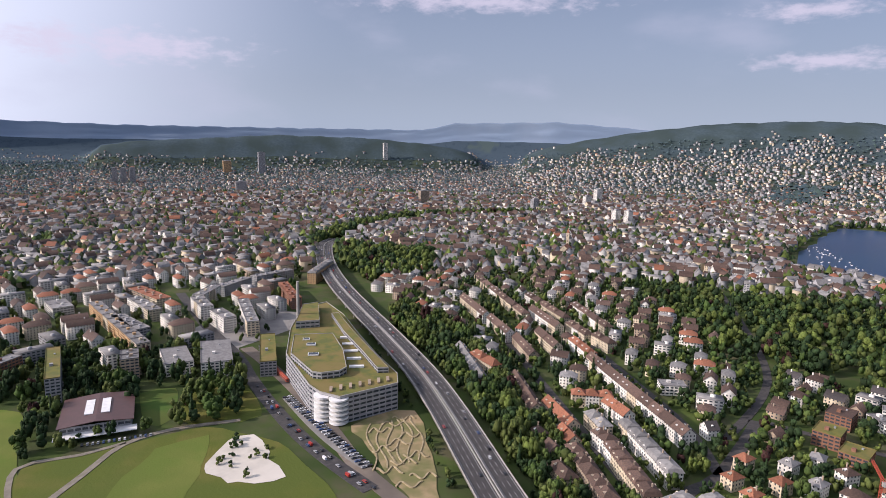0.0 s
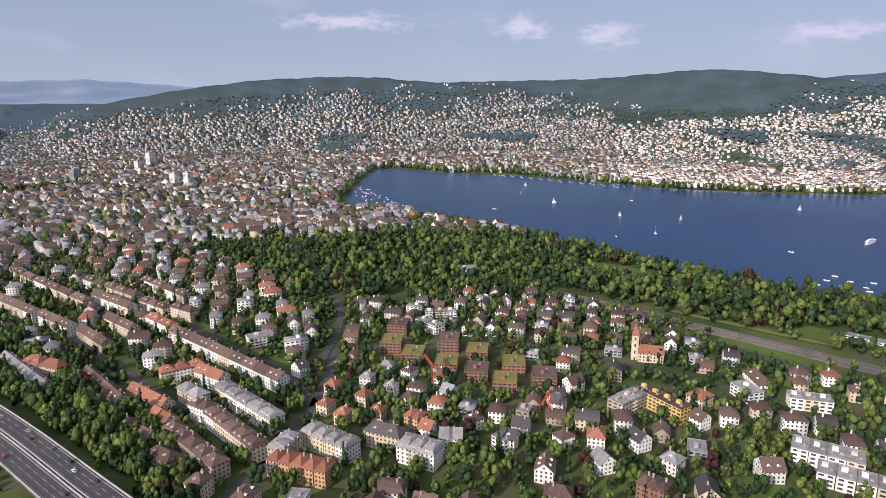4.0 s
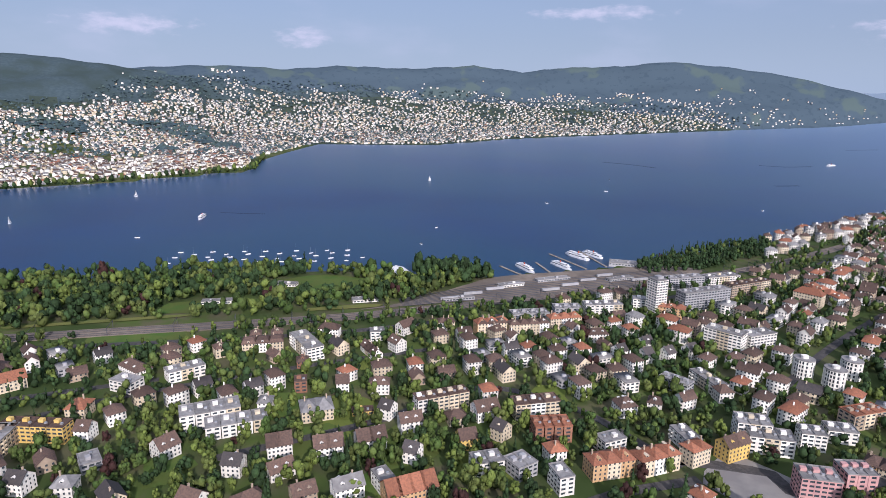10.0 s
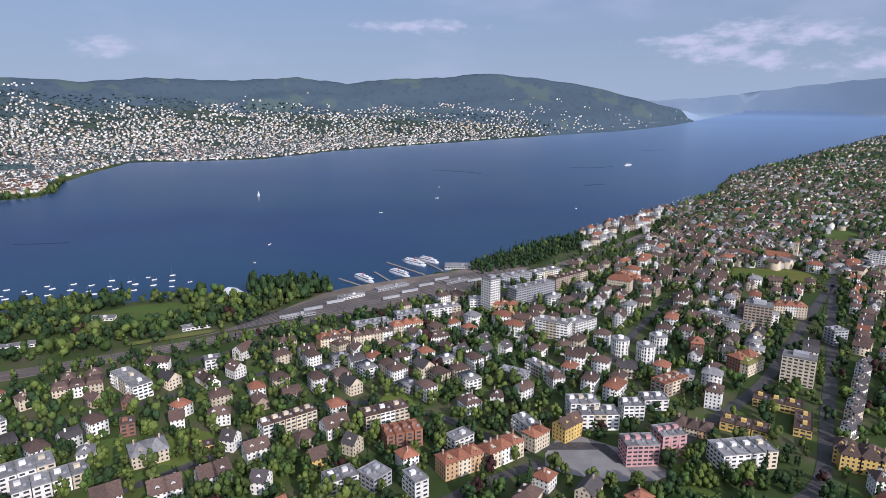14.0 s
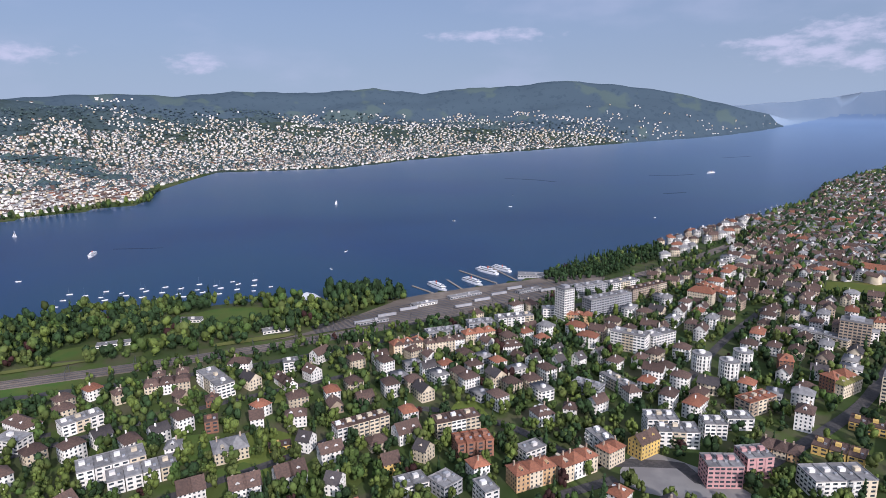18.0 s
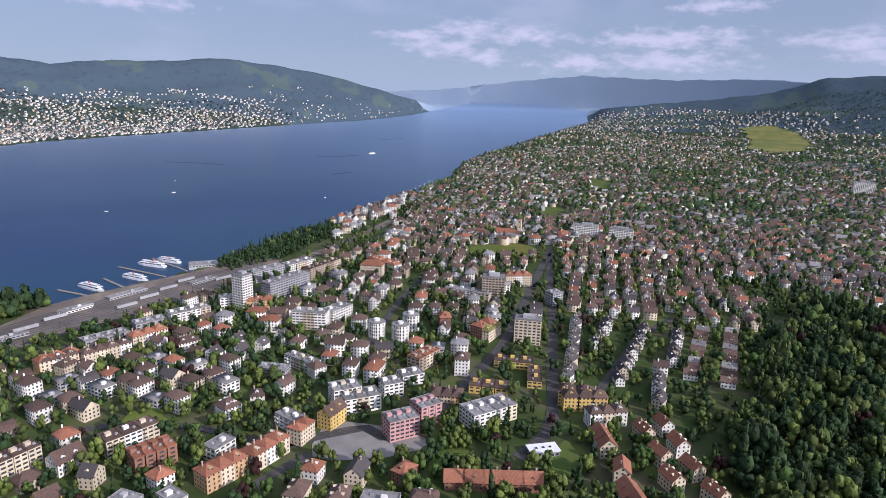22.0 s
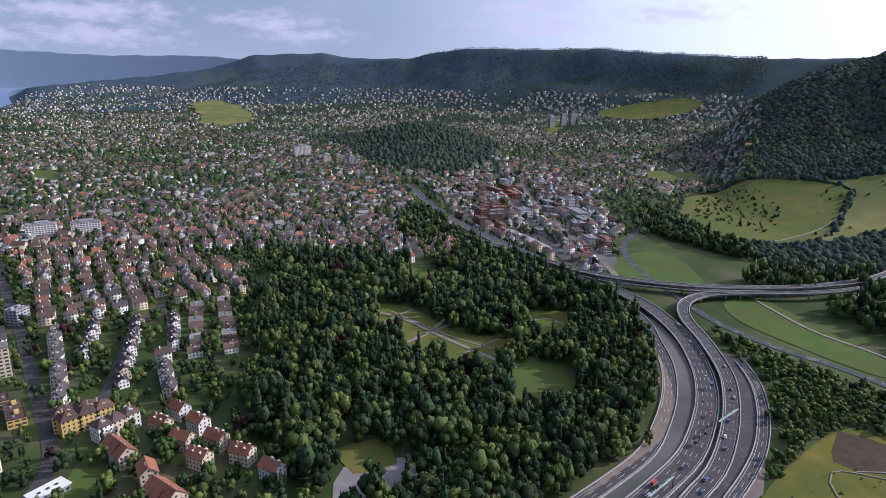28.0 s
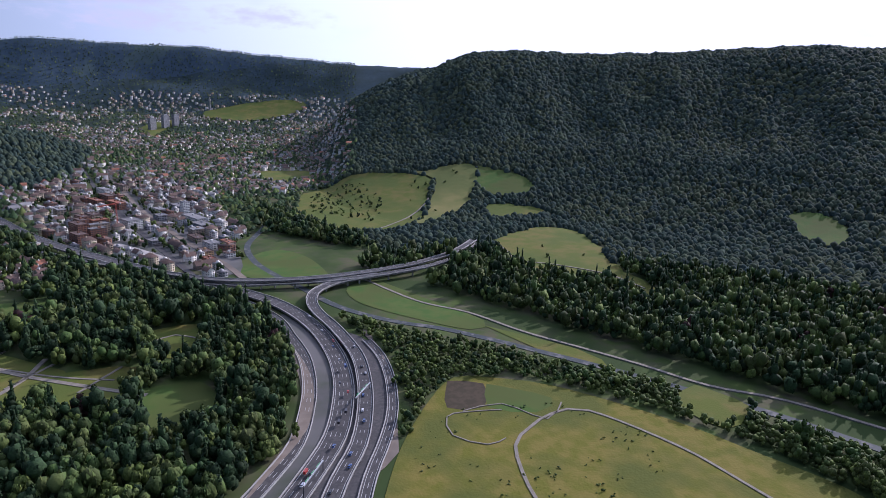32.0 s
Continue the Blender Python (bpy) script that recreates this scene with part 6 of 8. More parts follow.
def boat(x, y, turn, L, sail=True, group="boats on the lake", moored=False):
    X, Y, Z, s = drawn(np.array([x]), np.array([y]), np.array([0.0]))
    ob = new("sailing_boat" if sail else "motor_boat")
    ob.matrix_basis = Matrix.LocRotScale((X[0], Y[0], Z[0]), Euler((0, 0, radians(turn))), Vector((1, 1, 1)) * float(s[0]) * L / 8.0)
    tagged(ob, "white sailing boat moored with a bare mast" if sail and moored else "white sailing boat under sail on the lake" if sail else "small white motor boat on the lake", "boat", group)
    part("hull", kept(("hull", 8), lambda bm: hull(bm, 8, 2.6, 1.1), (HULL,)), None, ob)
    if sail:
        part("mast", kept(("mast", 8), lambda bm: tube(bm, 0.6, 0, 1.0, 12.5, 0.09, 0.06, 6), (METAL,)), None, ob)

        def sails(bm):
            for pts in (((0.4, 0.05, 1.8), (-3.6, 0.5, 1.9), (-1.4, 0.5, 6), (0.4, 0.05, 12)), ((0.9, -0.05, 10.5), (3.6, 0.0, 1.4), (1.2, 0.5, 1.6))):
                slab(bm, pts, 0.05)
        if not moored:
            part("sail", kept(("sail", 8), sails, (SAILCLOTH,)), None, ob)
    else:
        part("cabin", kept(("cabin", 8), lambda bm: box(bm, -1.6, -0.9, 1.1, 1.4, 0.9, 2.2), (GLASS,)), None, ob)
    return ob


for k, (x, y) in enumerate(((1117, 502), (1295, 845), (1281, 523), (1572, 372), (1753, -366), (1370, 1000), (1240, 640), (1500, 1080))):
    boat(x, y, 40 + 67 * k, 10 if k < 5 else 8)
for k, (x, y) in enumerate(((1045, 544), (1125, 271), (1127, -249), (1003, -196), (1496, -786), (1187, -1011), (1700, -900), (1350, -560), (1450, 720), (1130, 900))):
    boat(x, y, 30 + 53 * k, 9, False)
for k in range(34):                    # moored along the western shore
    y = 190 - k * 8.5
    boat(946 - 0.9 * k + (k * 7 % 5) * 16, y + 5 * (k % 3), 80 + 9 * (k % 5), 8 if k % 3 else 6.5, k % 2 == 0, "boats moored along the shore", True)
rng = random.Random(8)
for k in range(60):                    # moored in rows off the northern park
    u, v = rng.random(), rng.random()
    boat(930 + 200 * u + 40 * v, 1060 + 400 * u - 70 * v + 20 * rng.random(), 60 + rng.uniform(-20, 20), rng.choice((7, 8, 9)), rng.random() < 0.4, "boats moored off the park", True)
for k in range(50):                    # marina in the south
    u = k / 49
    boat(1035 + 150 * u + 14 * (k % 3), -1120 - 330 * u + 8 * (k % 2), 150 + rng.uniform(-12, 12), 8, k % 2 == 0, "boats in the southern marina", True)
for k in range(40):                    # moored along the eastern quay
    u = k / 39
    boat(1665 - 10 * (k % 3), 1330 - 480 * u, 10 + rng.uniform(-12, 12), 9, k % 2 == 0, "boats along the eastern quay", True)


def steamer(x, y, turn, L, label):
    ob = new("passenger_ship")
    ob.matrix_basis = pose(x, y, 0, 0, 0, turn) @ Matrix.Scale(L / 50.0, 4)
    tagged(ob, label, "ship", "passenger ships")
    part("hull", kept(("ship_hull", 50), lambda bm: hull(bm, 50, 9.5, 2.6), (HULL,)), None, ob)
    part("main_deck", kept(("ship_deck", 50), lambda bm: [facade(bm, p, q, 2.6, 5.2, 1, 2.4, 1.9, 1.2, deep=0.1) for p, q in (((-21, -3.6), (16, -3.6)), ((16, -3.6), (16, 3.6)), ((16, 3.6), (-21, 3.6)), ((-21, 3.6), (-21, -3.6)))], (HULL, GLASS)), None, ob)
    part("sun_deck", kept(("ship_sun", 50), lambda bm: (box(bm, -22, -4.2, 5.2, 18, 4.2, 5.5), box(bm, -14, -2.6, 7.6, 8, 2.6, 7.8)), (WHITE,)), None, ob)
    part("wheelhouse", kept(("ship_wheel", 50), lambda bm: [facade(bm, p, q, 5.5, 7.8, 1, 1.6, 1.3, 1.1, deep=0.08) for p, q in (((9, -2.4), (14, -2.4)), ((14, -2.4), (14, 2.4)), ((14, 2.4), (9, 2.4)), ((9, 2.4), (9, -2.4)))], (HULL, GLASS)), None, ob)
    part("funnel", kept(("ship_funnel", 50), lambda bm: tube(bm, -4, 0, 5.4, 10.5, 1.1, 1.0, 12), (RUST,)), None, ob)


steamer(826, -316, 192, 48, "white passenger ship moored at the shipyard")
steamer(830, -374, 195, 46, "white passenger ship moored at the shipyard")
steamer(880, -420, 20, 50, "long white passenger ship at a landing stage")
steamer(884, -448, 18, 44, "white passenger ship at a landing stage")
steamer(1286, 189, 172, 44, "white passenger ship under way on the lake")
steamer(1960, -1935, 100, 46, "white ferry far out on the lake")
for k, pts in enumerate(([(800, -300), (850, -285)], [(803, -345), (860, -345)], [(812, -405), (905, -385)], [(818, -440), (915, -440)], [(930, -840), (965, -905), (1009, -976), (1004, -1056)], [(960, -880), (900, -830)])):
    ob = new("landing_stage", ribbon_mesh("landing_stage", pts, -1.6, 1.6, -0.6, 0.9, material("jetty_planks", (0.30, 0.26, 0.21), 0.9), 0.0))
    tagged(ob, "narrow wooden landing stage over the water", "jetty", "landing stages")


# wakes on the water
WAKE = material("ruffled_wake", (0.004, 0.012, 0.035), 0.35, second=(0.006, 0.018, 0.05), scale=0.02, bump=0.3, bump_scale=0.4, spec=0.15)
for pts, w in (([(1339, 159), (1320, 105), (1311, 70)], 5), ([(2166, -1114), (2069, -1184), (1969, -1218)], 14), ([(2006, -1665), (1951, -1737), (1955, -1847)], 14), ([(1528, -1330), (1524, -1409)], 14), ([(2557, -2596), (2569, -2806)], 14)):
    tagged(new("wake", ribbon_mesh("wake", pts, -w / 2, w / 2, -0.3, 0.12, WAKE, 0.0)), "dark ruffled wake on the lake", "wake", kind="structure")

# ---------------------------------------------------------------- cars, tram, signs, crane
CARS = [material(n, c, 0.35, second=c, spec=0.5) for n, c in (("white_car_paint", (0.7, 0.7, 0.7)), ("silver_car_paint", (0.35, 0.36, 0.37)), ("black_car_paint", (0.03, 0.03, 0.035)),
                                                              ("blue_car_paint", (0.05, 0.09, 0.22)), ("red_car_paint", (0.35, 0.04, 0.03)))]
TYRE = material("tyre_rubber", (0.02, 0.02, 0.02), 0.9)
NAMES = ("white", "silver", "black", "blue", "red")


def car(x, y, z, turn, k, group, van=False):
    ob = new("van" if van else "car")
    ob.matrix_basis = pose(x, y, z, 0, 0, turn)
    tagged(ob, f"{NAMES[k]} {'delivery van on the motorway' if van else 'car standing on the asphalt'}", "van" if van else "car", group)

    def body(bm):
        top = 2.3 if van else 0.95
        v = [[bm.verts.new((sx * a, sy * w, h)) for sx, sy in ((-1, -1), (1, -1), (1, 1), (-1, 1))] for a, w, h in ((2.2, 0.85, 0.3), (2.25, 0.9, 0.65), (2.15, 0.82, top))]
        for p, q in zip(v, v[1:]):
            for i in range(4):
                bm.faces.new((p[i], p[(i + 1) % 4], q[(i + 1) % 4], q[i]))
        bm.faces.new(v[0][::-1])
        bm.faces.new(v[-1])

    def cabin(bm):
        a = [bm.verts.new(c) for c in ((-1.75, -0.78, 0.95), (1.0, -0.78, 0.95), (1.0, 0.78, 0.95), (-1.75, 0.78, 0.95))]
        b = [bm.verts.new(c) for c in ((-1.3, -0.64, 1.48), (0.35, -0.64, 1.48), (0.35, 0.64, 1.48), (-1.3, 0.64, 1.48))]
        for i in range(4):
            bm.faces.new((a[i], a[(i + 1) % 4], b[(i + 1) % 4], b[i])).material_index = 1
        bm.faces.new(b).material_index = 0
    part("body", kept(("van_body" if van else "car_body", k), body, (CARS[k],)), None, ob)
    if not van:
        part("cabin", kept(("car_cabin", k), cabin, (CARS[k], GLASS)), None, ob)

    def wheel(bm):
        bmesh.ops.create_cone(bm, cap_ends=True, segments=10, radius1=0.33, radius2=0.33, depth=0.22, matrix=Matrix.Rotation(math.pi / 2, 4, "X"))
    for wx in (-1.35, 1.35):
        for wy in (-0.82, 0.82):
            part("wheel", kept(("wheel", 0), wheel, (TYRE,)), None, ob, at=Matrix.Translation((wx, wy, 0.33)))


rng = random.Random(21)


def traffic(pts, levels, width, count, u0, u1, group):
    line = curve_of(pts)
    n = len(line)
    for k in range(count):
        i = int((u0 + (u1 - u0) * (k + rng.random() * 0.8) / count) * (n - 2))
        t = (line[i + 1] - line[i]).normalized()
        off = rng.choice((-1, 0, 1)) * (width - 5) / 3
        p = line[i] + Vector((t.y, -t.x)) * off
        z = float(np.interp(i / (n - 1), np.linspace(0, 1, len(levels)), levels))
        car(p.x, p.y, z + 0.02, math.degrees(math.atan2(t.y, t.x)), rng.choice((0, 1, 1, 2, 2, 3, 4)), group, rng.random() < 0.12)


traffic(WEST, [25, 25, 26, 26, 26, 26, 22, 13], 15, 16, 0.1, 0.9, "cars on the motorway")
traffic(EAST, [25, 25, 26, 26, 26, 26, 22, 13], 15, 44, 0.08, 0.9, "cars on the motorway")
traffic([(-125, -273), (-175, -309), (-211, -338), (-240, -373), (-266, -413), (-289, -465), (-306, -532), (-308, -606)], [14, 15.3, 17, 18.5, 19.8, 20.6], 15, 16, 0.05, 0.9, "cars on the motorway")
traffic([(-140, -250), (-185, -292), (-218, -319), (-247, -353), (-274, -393), (-299, -442), (-317, -507)], [14, 15.0, 16.0, 17.5, 18.5], 11, 10, 0.05, 0.95, "cars on the motorway")
for k in range(60):
    u = k % 30 / 29
    o = -2.2 if k < 30 else 2.2
    x, y = (8 - 70 * u, 425 + 131 * u)
    car(x + o * 0.9, y + o * 0.45, height(x, y) + 0.47, 20, rng.choice((0, 1, 2, 2, 3, 1)), "parked cars")
STREET = [(10, 395), (-21, 440), (-48, 486), (-76, 545), (-100, 602)]
traffic(STREET, [height(x, y) + 0.5 for x, y in STREET], 12, 34, 0.03, 0.97, "cars on the street")
for k in range(14):
    u = k / 13
    car(-207 + 46 * u, 478 + 13 * u, height(-190, 480) + 0.3, 107, rng.choice((0, 1, 2, 3)), "parked cars")

tram = thing("tram_train", -83, 630, 115, "red and white tram train beside the shopping centre", "train")
for k in range(4):
    bm = bmesh.new()
    for p, q in (((-10, -1.3), (10, -1.3)), ((10, -1.3), (10, 1.3)), ((10, 1.3), (-10, 1.3)), ((-10, 1.3), (-10, -1.3))):
        facade(bm, p, q, 0.6, 3.4, 1, 3.0, 2.4, 1.1, deep=0.06)
    box(bm, -10, -1.3, 3.4, 10, 1.3, 3.75, 0)
    part("carriage", bm, (RUST, GLASS), tram, "red railway carriage", at=Matrix.Translation((-31.5 + 21 * k, 0, 0.4)))


def lattice_mast(x, y, h, jib, turn, label, mat):
    ob = thing("tower_crane", x, y, turn, label, "crane")
    for nm, L, axis in (("mast", h, 2), ("jib", jib, 0)):
        bm = bmesh.new()
        for a, b in ((-0.7, -0.7), (0.7, -0.7), (0.7, 0.7), (-0.7, 0.7)):
            if axis == 2:
                box(bm, a - 0.12, b - 0.12, 0, a + 0.12, b + 0.12, L)
            else:
                box(bm, -L * 0.25, a - 0.12, h + b - 0.12, L, a + 0.12, h + b + 0.12)
        for k in range(int(L / 2)):
            z = k * 2.0
            if axis == 2:
                box(bm, -0.82, -0.82, z, 0.82, 0.82, z + 0.18)
            else:
                box(bm, z, -0.82, h - 0.82, z + 0.18, 0.82, h + 0.82)
        part(nm, bm, mat, ob)
    bm = bmesh.new()
    box(bm, -jib * 0.25 - 1, -1.2, h - 2.2, -jib * 0.25 + 2, 1.2, h + 0.4)
    part("counterweight", bm, CONCRETE, ob)


lattice_mast(341, 334, 24, 26, 60, "red tower crane over a building plot", RUST)
lattice_mast(365, 236, 26, 24, 200, "red tower crane among gardens", RUST)
lattice_mast(-275, -1095, 44, 36, 30, "rust-red tower crane over the works", RUST)
mast = thing("radio_mast", -1560, -3900, 0, "slim radio mast on the wooded ridge", "mast")
bm = bmesh.new()
tube(bm, 0, 0, 0, 75, 4, 2.5, 8)
tube(bm, 0, 0, 50, 62, 6.5, 6.5, 10)
part("shaft", bm, CONCRETE, mast)
for x, y, turn in ((-172, -300, -55), (-258, -372, -58)):
    g = thing("sign_gantry", x, y, turn, "steel sign gantry over the motorway", "gantry", z=15)
    for s in (-1, 1):
        bm = bmesh.new()
        box(bm, -0.25, s * 14 - 0.25, -3, 0.25, s * 14 + 0.25, 7)
        part("post", bm, STEEL, g)
    bm = bmesh.new()
    box(bm, -0.4, -14.3, 6.2, 0.4, 14.3, 7.0)
    part("beam", bm, METAL, g)
    for k in range(3):
        bm = bmesh.new()
        box(bm, 0.45, -10 + k * 8, 5.2, 0.6, -5 + k * 8, 8.0)
        part("sign", bm, material("sign_green", (0.02, 0.18, 0.07), 0.5), g, "green road sign")
masts = [RAILWAY[1], RAILWAY[2], RAILWAY[3], RAILWAY[4], RAILWAY[5], RAILWAY[6], RAILWAY[7]]
for p in curve_of(RAILWAY, 50)[::1]:
    if p.y > 330 or p.y < -700:
        continue
    g = thing("catenary_mast", p.x, p.y, 0, "grey steel catenary portal over the tracks", "mast", "catenary portals")
    for s in (-1, 1):
        part("post", kept(("cat_post", 0), lambda bm: box(bm, -0.2, -0.2, -1, 0.2, 0.2, 8.5), (STEEL,)), None, g, at=Matrix.Translation((s * 10.6, 0, 0)))
    part("beam", kept(("cat_beam", 0), lambda bm: box(bm, -10.8, -0.15, 8.0, 10.8, 0.15, 8.4), (STEEL,)), None, g)
for k in range(9):                      # trains and wagons in the sidings
    y = -170 - k * 34
    x = np.interp(y, (-540, -344, -227, -110), (745, 712, 700, 678)) + (k % 4) * 13
    w = thing("wagon", x, y, 95, "pale grey railway wagon on a siding", "wagon", "wagons in the sidings", up=0.9)
    part("body", kept(("wagon_body", 0), lambda bm: box(bm, -12, -1.4, 0.9, 12, 1.4, 3.9), (WALLS["grey"],)), None, w)
    part("underframe", kept(("wagon_frame", 0), lambda bm: box(bm, -11, -1.1, 0.0, 11, 1.1, 0.9), (STEEL,)), None, w)


# ---------------------------------------------------------------- houses that fill the quarters
def plain_house(L, d, st, roof):
    """A house seen from afar: walls with windows and a roof; corners, triangles and slots (0 wall, 1 glass, 2 roof)."""
    V, F, M = [], [], []

    def put(corners, tris, slot):
        F.extend([tuple(len(V) + i for i in t) for t in tris])
        M.extend([slot] * len(tris))
        V.extend(corners)
    a, b, h = L / 2, d / 2, 3.0 * st + 0.6
    rise = (0.42 if roof == "gable" else 0.36) * min(d, L)
    ring = [(-a, -b), (a, -b), (a, b), (-a, b)]
    apex = [(-a, 0, h + rise), (a, 0, h + rise)] if roof == "gable" else []
    tris = [(0, 1, 5), (0, 5, 4), (1, 2, 6), (1, 6, 5), (2, 3, 7), (2, 7, 6), (3, 0, 4), (3, 4, 7)] + ([(5, 6, 9), (7, 4, 8)] if apex else [])
    put([(*p, -3.0) for p in ring] + [(*p, h) for p in ring] + apex, tris, 0)
    for p, q in zip(ring, ring[1:] + ring[:1]):
        run = math.hypot(q[0] - p[0], q[1] - p[1])
        ux, uy = (q[0] - p[0]) / run, (q[1] - p[1]) / run
        n = max(1, round(run / (4.2 if roof == "flat" else 3.2)))
        w = 2.6 if roof == "flat" else 1.3
        for i in range(n):
            m = (i + 0.5) * run / n
            for k in range(st):
                z = 1.4 + 3.0 * k
                c = [(p[0] + ux * (m + s * w / 2) + uy * 0.06, p[1] + uy * (m + s * w / 2) - ux * 0.06, z + t) for s, t in ((-1, 0), (1, 0), (1, 1.5), (-1, 1.5))]
                put(c, [(0, 1, 2), (0, 2, 3)], 1)
    o = 0.7
    if roof == "gable":
        put([(-a - o, -b - o, h - 0.5), (a + o, -b - o, h - 0.5), (a + o, 0, h + rise + 0.15), (-a - o, 0, h + rise + 0.15), (a + o, b + o, h - 0.5), (-a - o, b + o, h - 0.5)], [(0, 1, 2), (0, 2, 3), (3, 2, 4), (3, 4, 5)], 2)
    elif roof == "flat":
        put([(x * (a + 0.2), y * (b + 0.2), z) for z in (h - 0.1, h + 0.6) for x, y in ((-1, -1), (1, -1), (1, 1), (-1, 1))], [(4, 5, 6), (4, 6, 7), (0, 1, 5), (0, 5, 4), (1, 2, 6), (1, 6, 5), (2, 3, 7), (2, 7, 6), (3, 0, 4), (3, 4, 7)], 2)
        put([(x * 2.0 - L * 0.1, y * 1.6, z) for z in (h + 0.5, h + 2.8) for x, y in ((-1, -1), (1, -1), (1, 1), (-1, 1))], [(4, 5, 6), (4, 6, 7), (0, 1, 5), (0, 5, 4), (1, 2, 6), (1, 6, 5), (2, 3, 7), (2, 7, 6), (3, 0, 4), (3, 4, 7)], 0)
    else:
        k = max(L / 2 - d * 0.42, 0.3)
        put([(-a - o, -b - o, h - 0.3), (a + o, -b - o, h - 0.3), (a + o, b + o, h - 0.3), (-a - o, b + o, h - 0.3), (-k, 0, h + rise), (k, 0, h + rise)], [(0, 1, 5), (0, 5, 4), (1, 2, 5), (2, 3, 4), (2, 4, 5), (3, 0, 4)], 2)
    if roof != "flat":
        put([(x * 0.5 + L * 0.2, y * 0.4 + d * 0.1, z) for z in (h + 0.5, h + rise + 1.4) for x, y in ((-1, -1), (1, -1), (1, 1), (-1, 1))], [(4, 5, 6), (4, 6, 7), (0, 1, 5), (0, 5, 4), (1, 2, 6), (1, 6, 5), (2, 3, 7), (2, 7, 6), (3, 0, 4), (3, 4, 7)], 0)
    return np.array(V), np.array(F), np.array(M)


WALL_KEYS, ROOF_KEYS = list(WALLS), list(ROOFS)
NEAR_HOUSES = 430.0
QUAY_BELT = [(755, -470), (800, -480), (850, -545), (880, -620), (925, -720), (905, -790), (855, -760), (805, -680), (765, -570)]
claim_area(QUAY_BELT)


def fill(poly, space, turn, seed, kinds, label, most=10000):
    """Houses on a loose grid inside an outline, wherever the ground is free: the nearest as things, the rest joined."""
    rng = random.Random(seed)
    c, s = math.cos(radians(turn)), math.sin(radians(turn))
    cx, cy = sum(p[0] for p in poly) / len(poly), sum(p[1] for p in poly) / len(poly)
    R = max(math.hypot(p[0] - cx, p[1] - cy) for p in poly)
    k = int(R / space) + 1
    rest = {}
    for i in range(-k, k + 1):
        for j in range(-k, k + 1):
            u, v = (i + rng.uniform(-0.2, 0.2)) * space, (j + rng.uniform(-0.2, 0.2)) * space
            x, y = cx + u * c - v * s, cy + u * s + v * c
            kind = rng.choice(kinds)
            L, d, st, roof, wall, cover = kind
            go, way = rng.random(), turn + rng.choice((0, 90)) + rng.uniform(-6, 6)
            if go < 0.95 and bool(inside(poly, np.array([x]), np.array([y]))[0]):
                if math.hypot(x, y) < NEAR_HOUSES:
                    house(x, y, way, L, d, st, roof, wall, cover, check=True)
                elif not claim(x, y, way, L, d, 1.5, True):
                    claim(x, y, way, L, d, 1.0)
                    rest.setdefault(kind, []).append((x, y, radians(way)))
    V, F, M, base = [], [], [], 0
    for (L, d, st, roof, wall, cover), spots in rest.items():
        v0, f0, m0 = plain_house(L, d, st, roof)
        q = np.array(spots)
        v = placed(q[:, :2], v0, np.ones((len(q), 3)), q[:, 2])
        slot = np.array([WALL_KEYS.index(wall), len(WALL_KEYS), len(WALL_KEYS) + 1 + ROOF_KEYS.index(cover)])
        F.append((f0[None] + (base + np.arange(len(q)) * len(v0))[:, None, None]).reshape(-1, 3))
        V.append(v.reshape(-1, 3))
        M.append(np.tile(slot[m0], len(q)))
        base += len(q) * len(v0)
    if V:
        joined("quarter_houses", V, F, M, [*WALLS.values(), GLASS, *ROOFS.values()], label, "houses")


def joined(name, verts, faces, index, mats, label, category):
    me = bpy.data.meshes.new(name)
    v, f = np.concatenate(verts), np.concatenate(faces)
    me.vertices.add(len(v))
    me.vertices.foreach_set("co", v.astype(np.float32).ravel())
    me.loops.add(f.size)
    me.loops.foreach_set("vertex_index", f.astype(np.int32).ravel())
    me.polygons.add(len(f))
    me.polygons.foreach_set("loop_start", np.arange(0, f.size, f.shape[1], dtype=np.int32))
    me.polygons.foreach_set("material_index", np.concatenate(index).astype(np.int32))
    for m in mats:
        me.materials.append(m)
    me.update(calc_edges=True)
    me.validate()
    return tagged(new(name, me), label, category, kind="stuff")


def placed(points, shape, size, turn, up=0.0):
    """Many copies of one shape on the drawn land: vertices as one array."""
    x, y = points[:, 0], points[:, 1]
    X, Y, Z, s = drawn(x, y, land(x, y) + up)
    c, n = np.cos(turn)[:, None], np.sin(turn)[:, None]
    q = shape[None] * (size * s[:, None])[:, None, :]
    return np.stack([X[:, None] + q[..., 0] * c - q[..., 1] * n, Y[:, None] + q[..., 0] * n + q[..., 1] * c, Z[:, None] + q[..., 2]], -1)


VILLAS = [(14, 12, 3, "hip", "white", "brown"), (14, 11, 3, "gable", "white", "brown"), (16, 13, 3, "hip", "cream", "brown"), (13, 11, 3, "gable", "white", "dark"),
          (18, 13, 3, "flat", "white", "grey"), (14, 13, 3, "hip", "cream", "brown"), (16, 13, 2, "flat", "grey", "grey"), (14, 11, 2, "gable", "tan", "brown"),
          (13, 12, 3, "hip", "white", "red"), (17, 12, 3, "gable", "cream", "dark"), (15, 12, 4, "mansard", "white", "brown")]
INDUSTRY = [(26, 14, 2, "flat", "grey", "grey"), (18, 12, 3, "flat", "white", "grey"), (30, 12, 2, "gable", "tan", "brown"), (14, 10, 3, "gable", "white", "brown"), (20, 14, 3, "flat", "brick", "brown"), (16, 12, 4, "hip", "cream", "brown")]
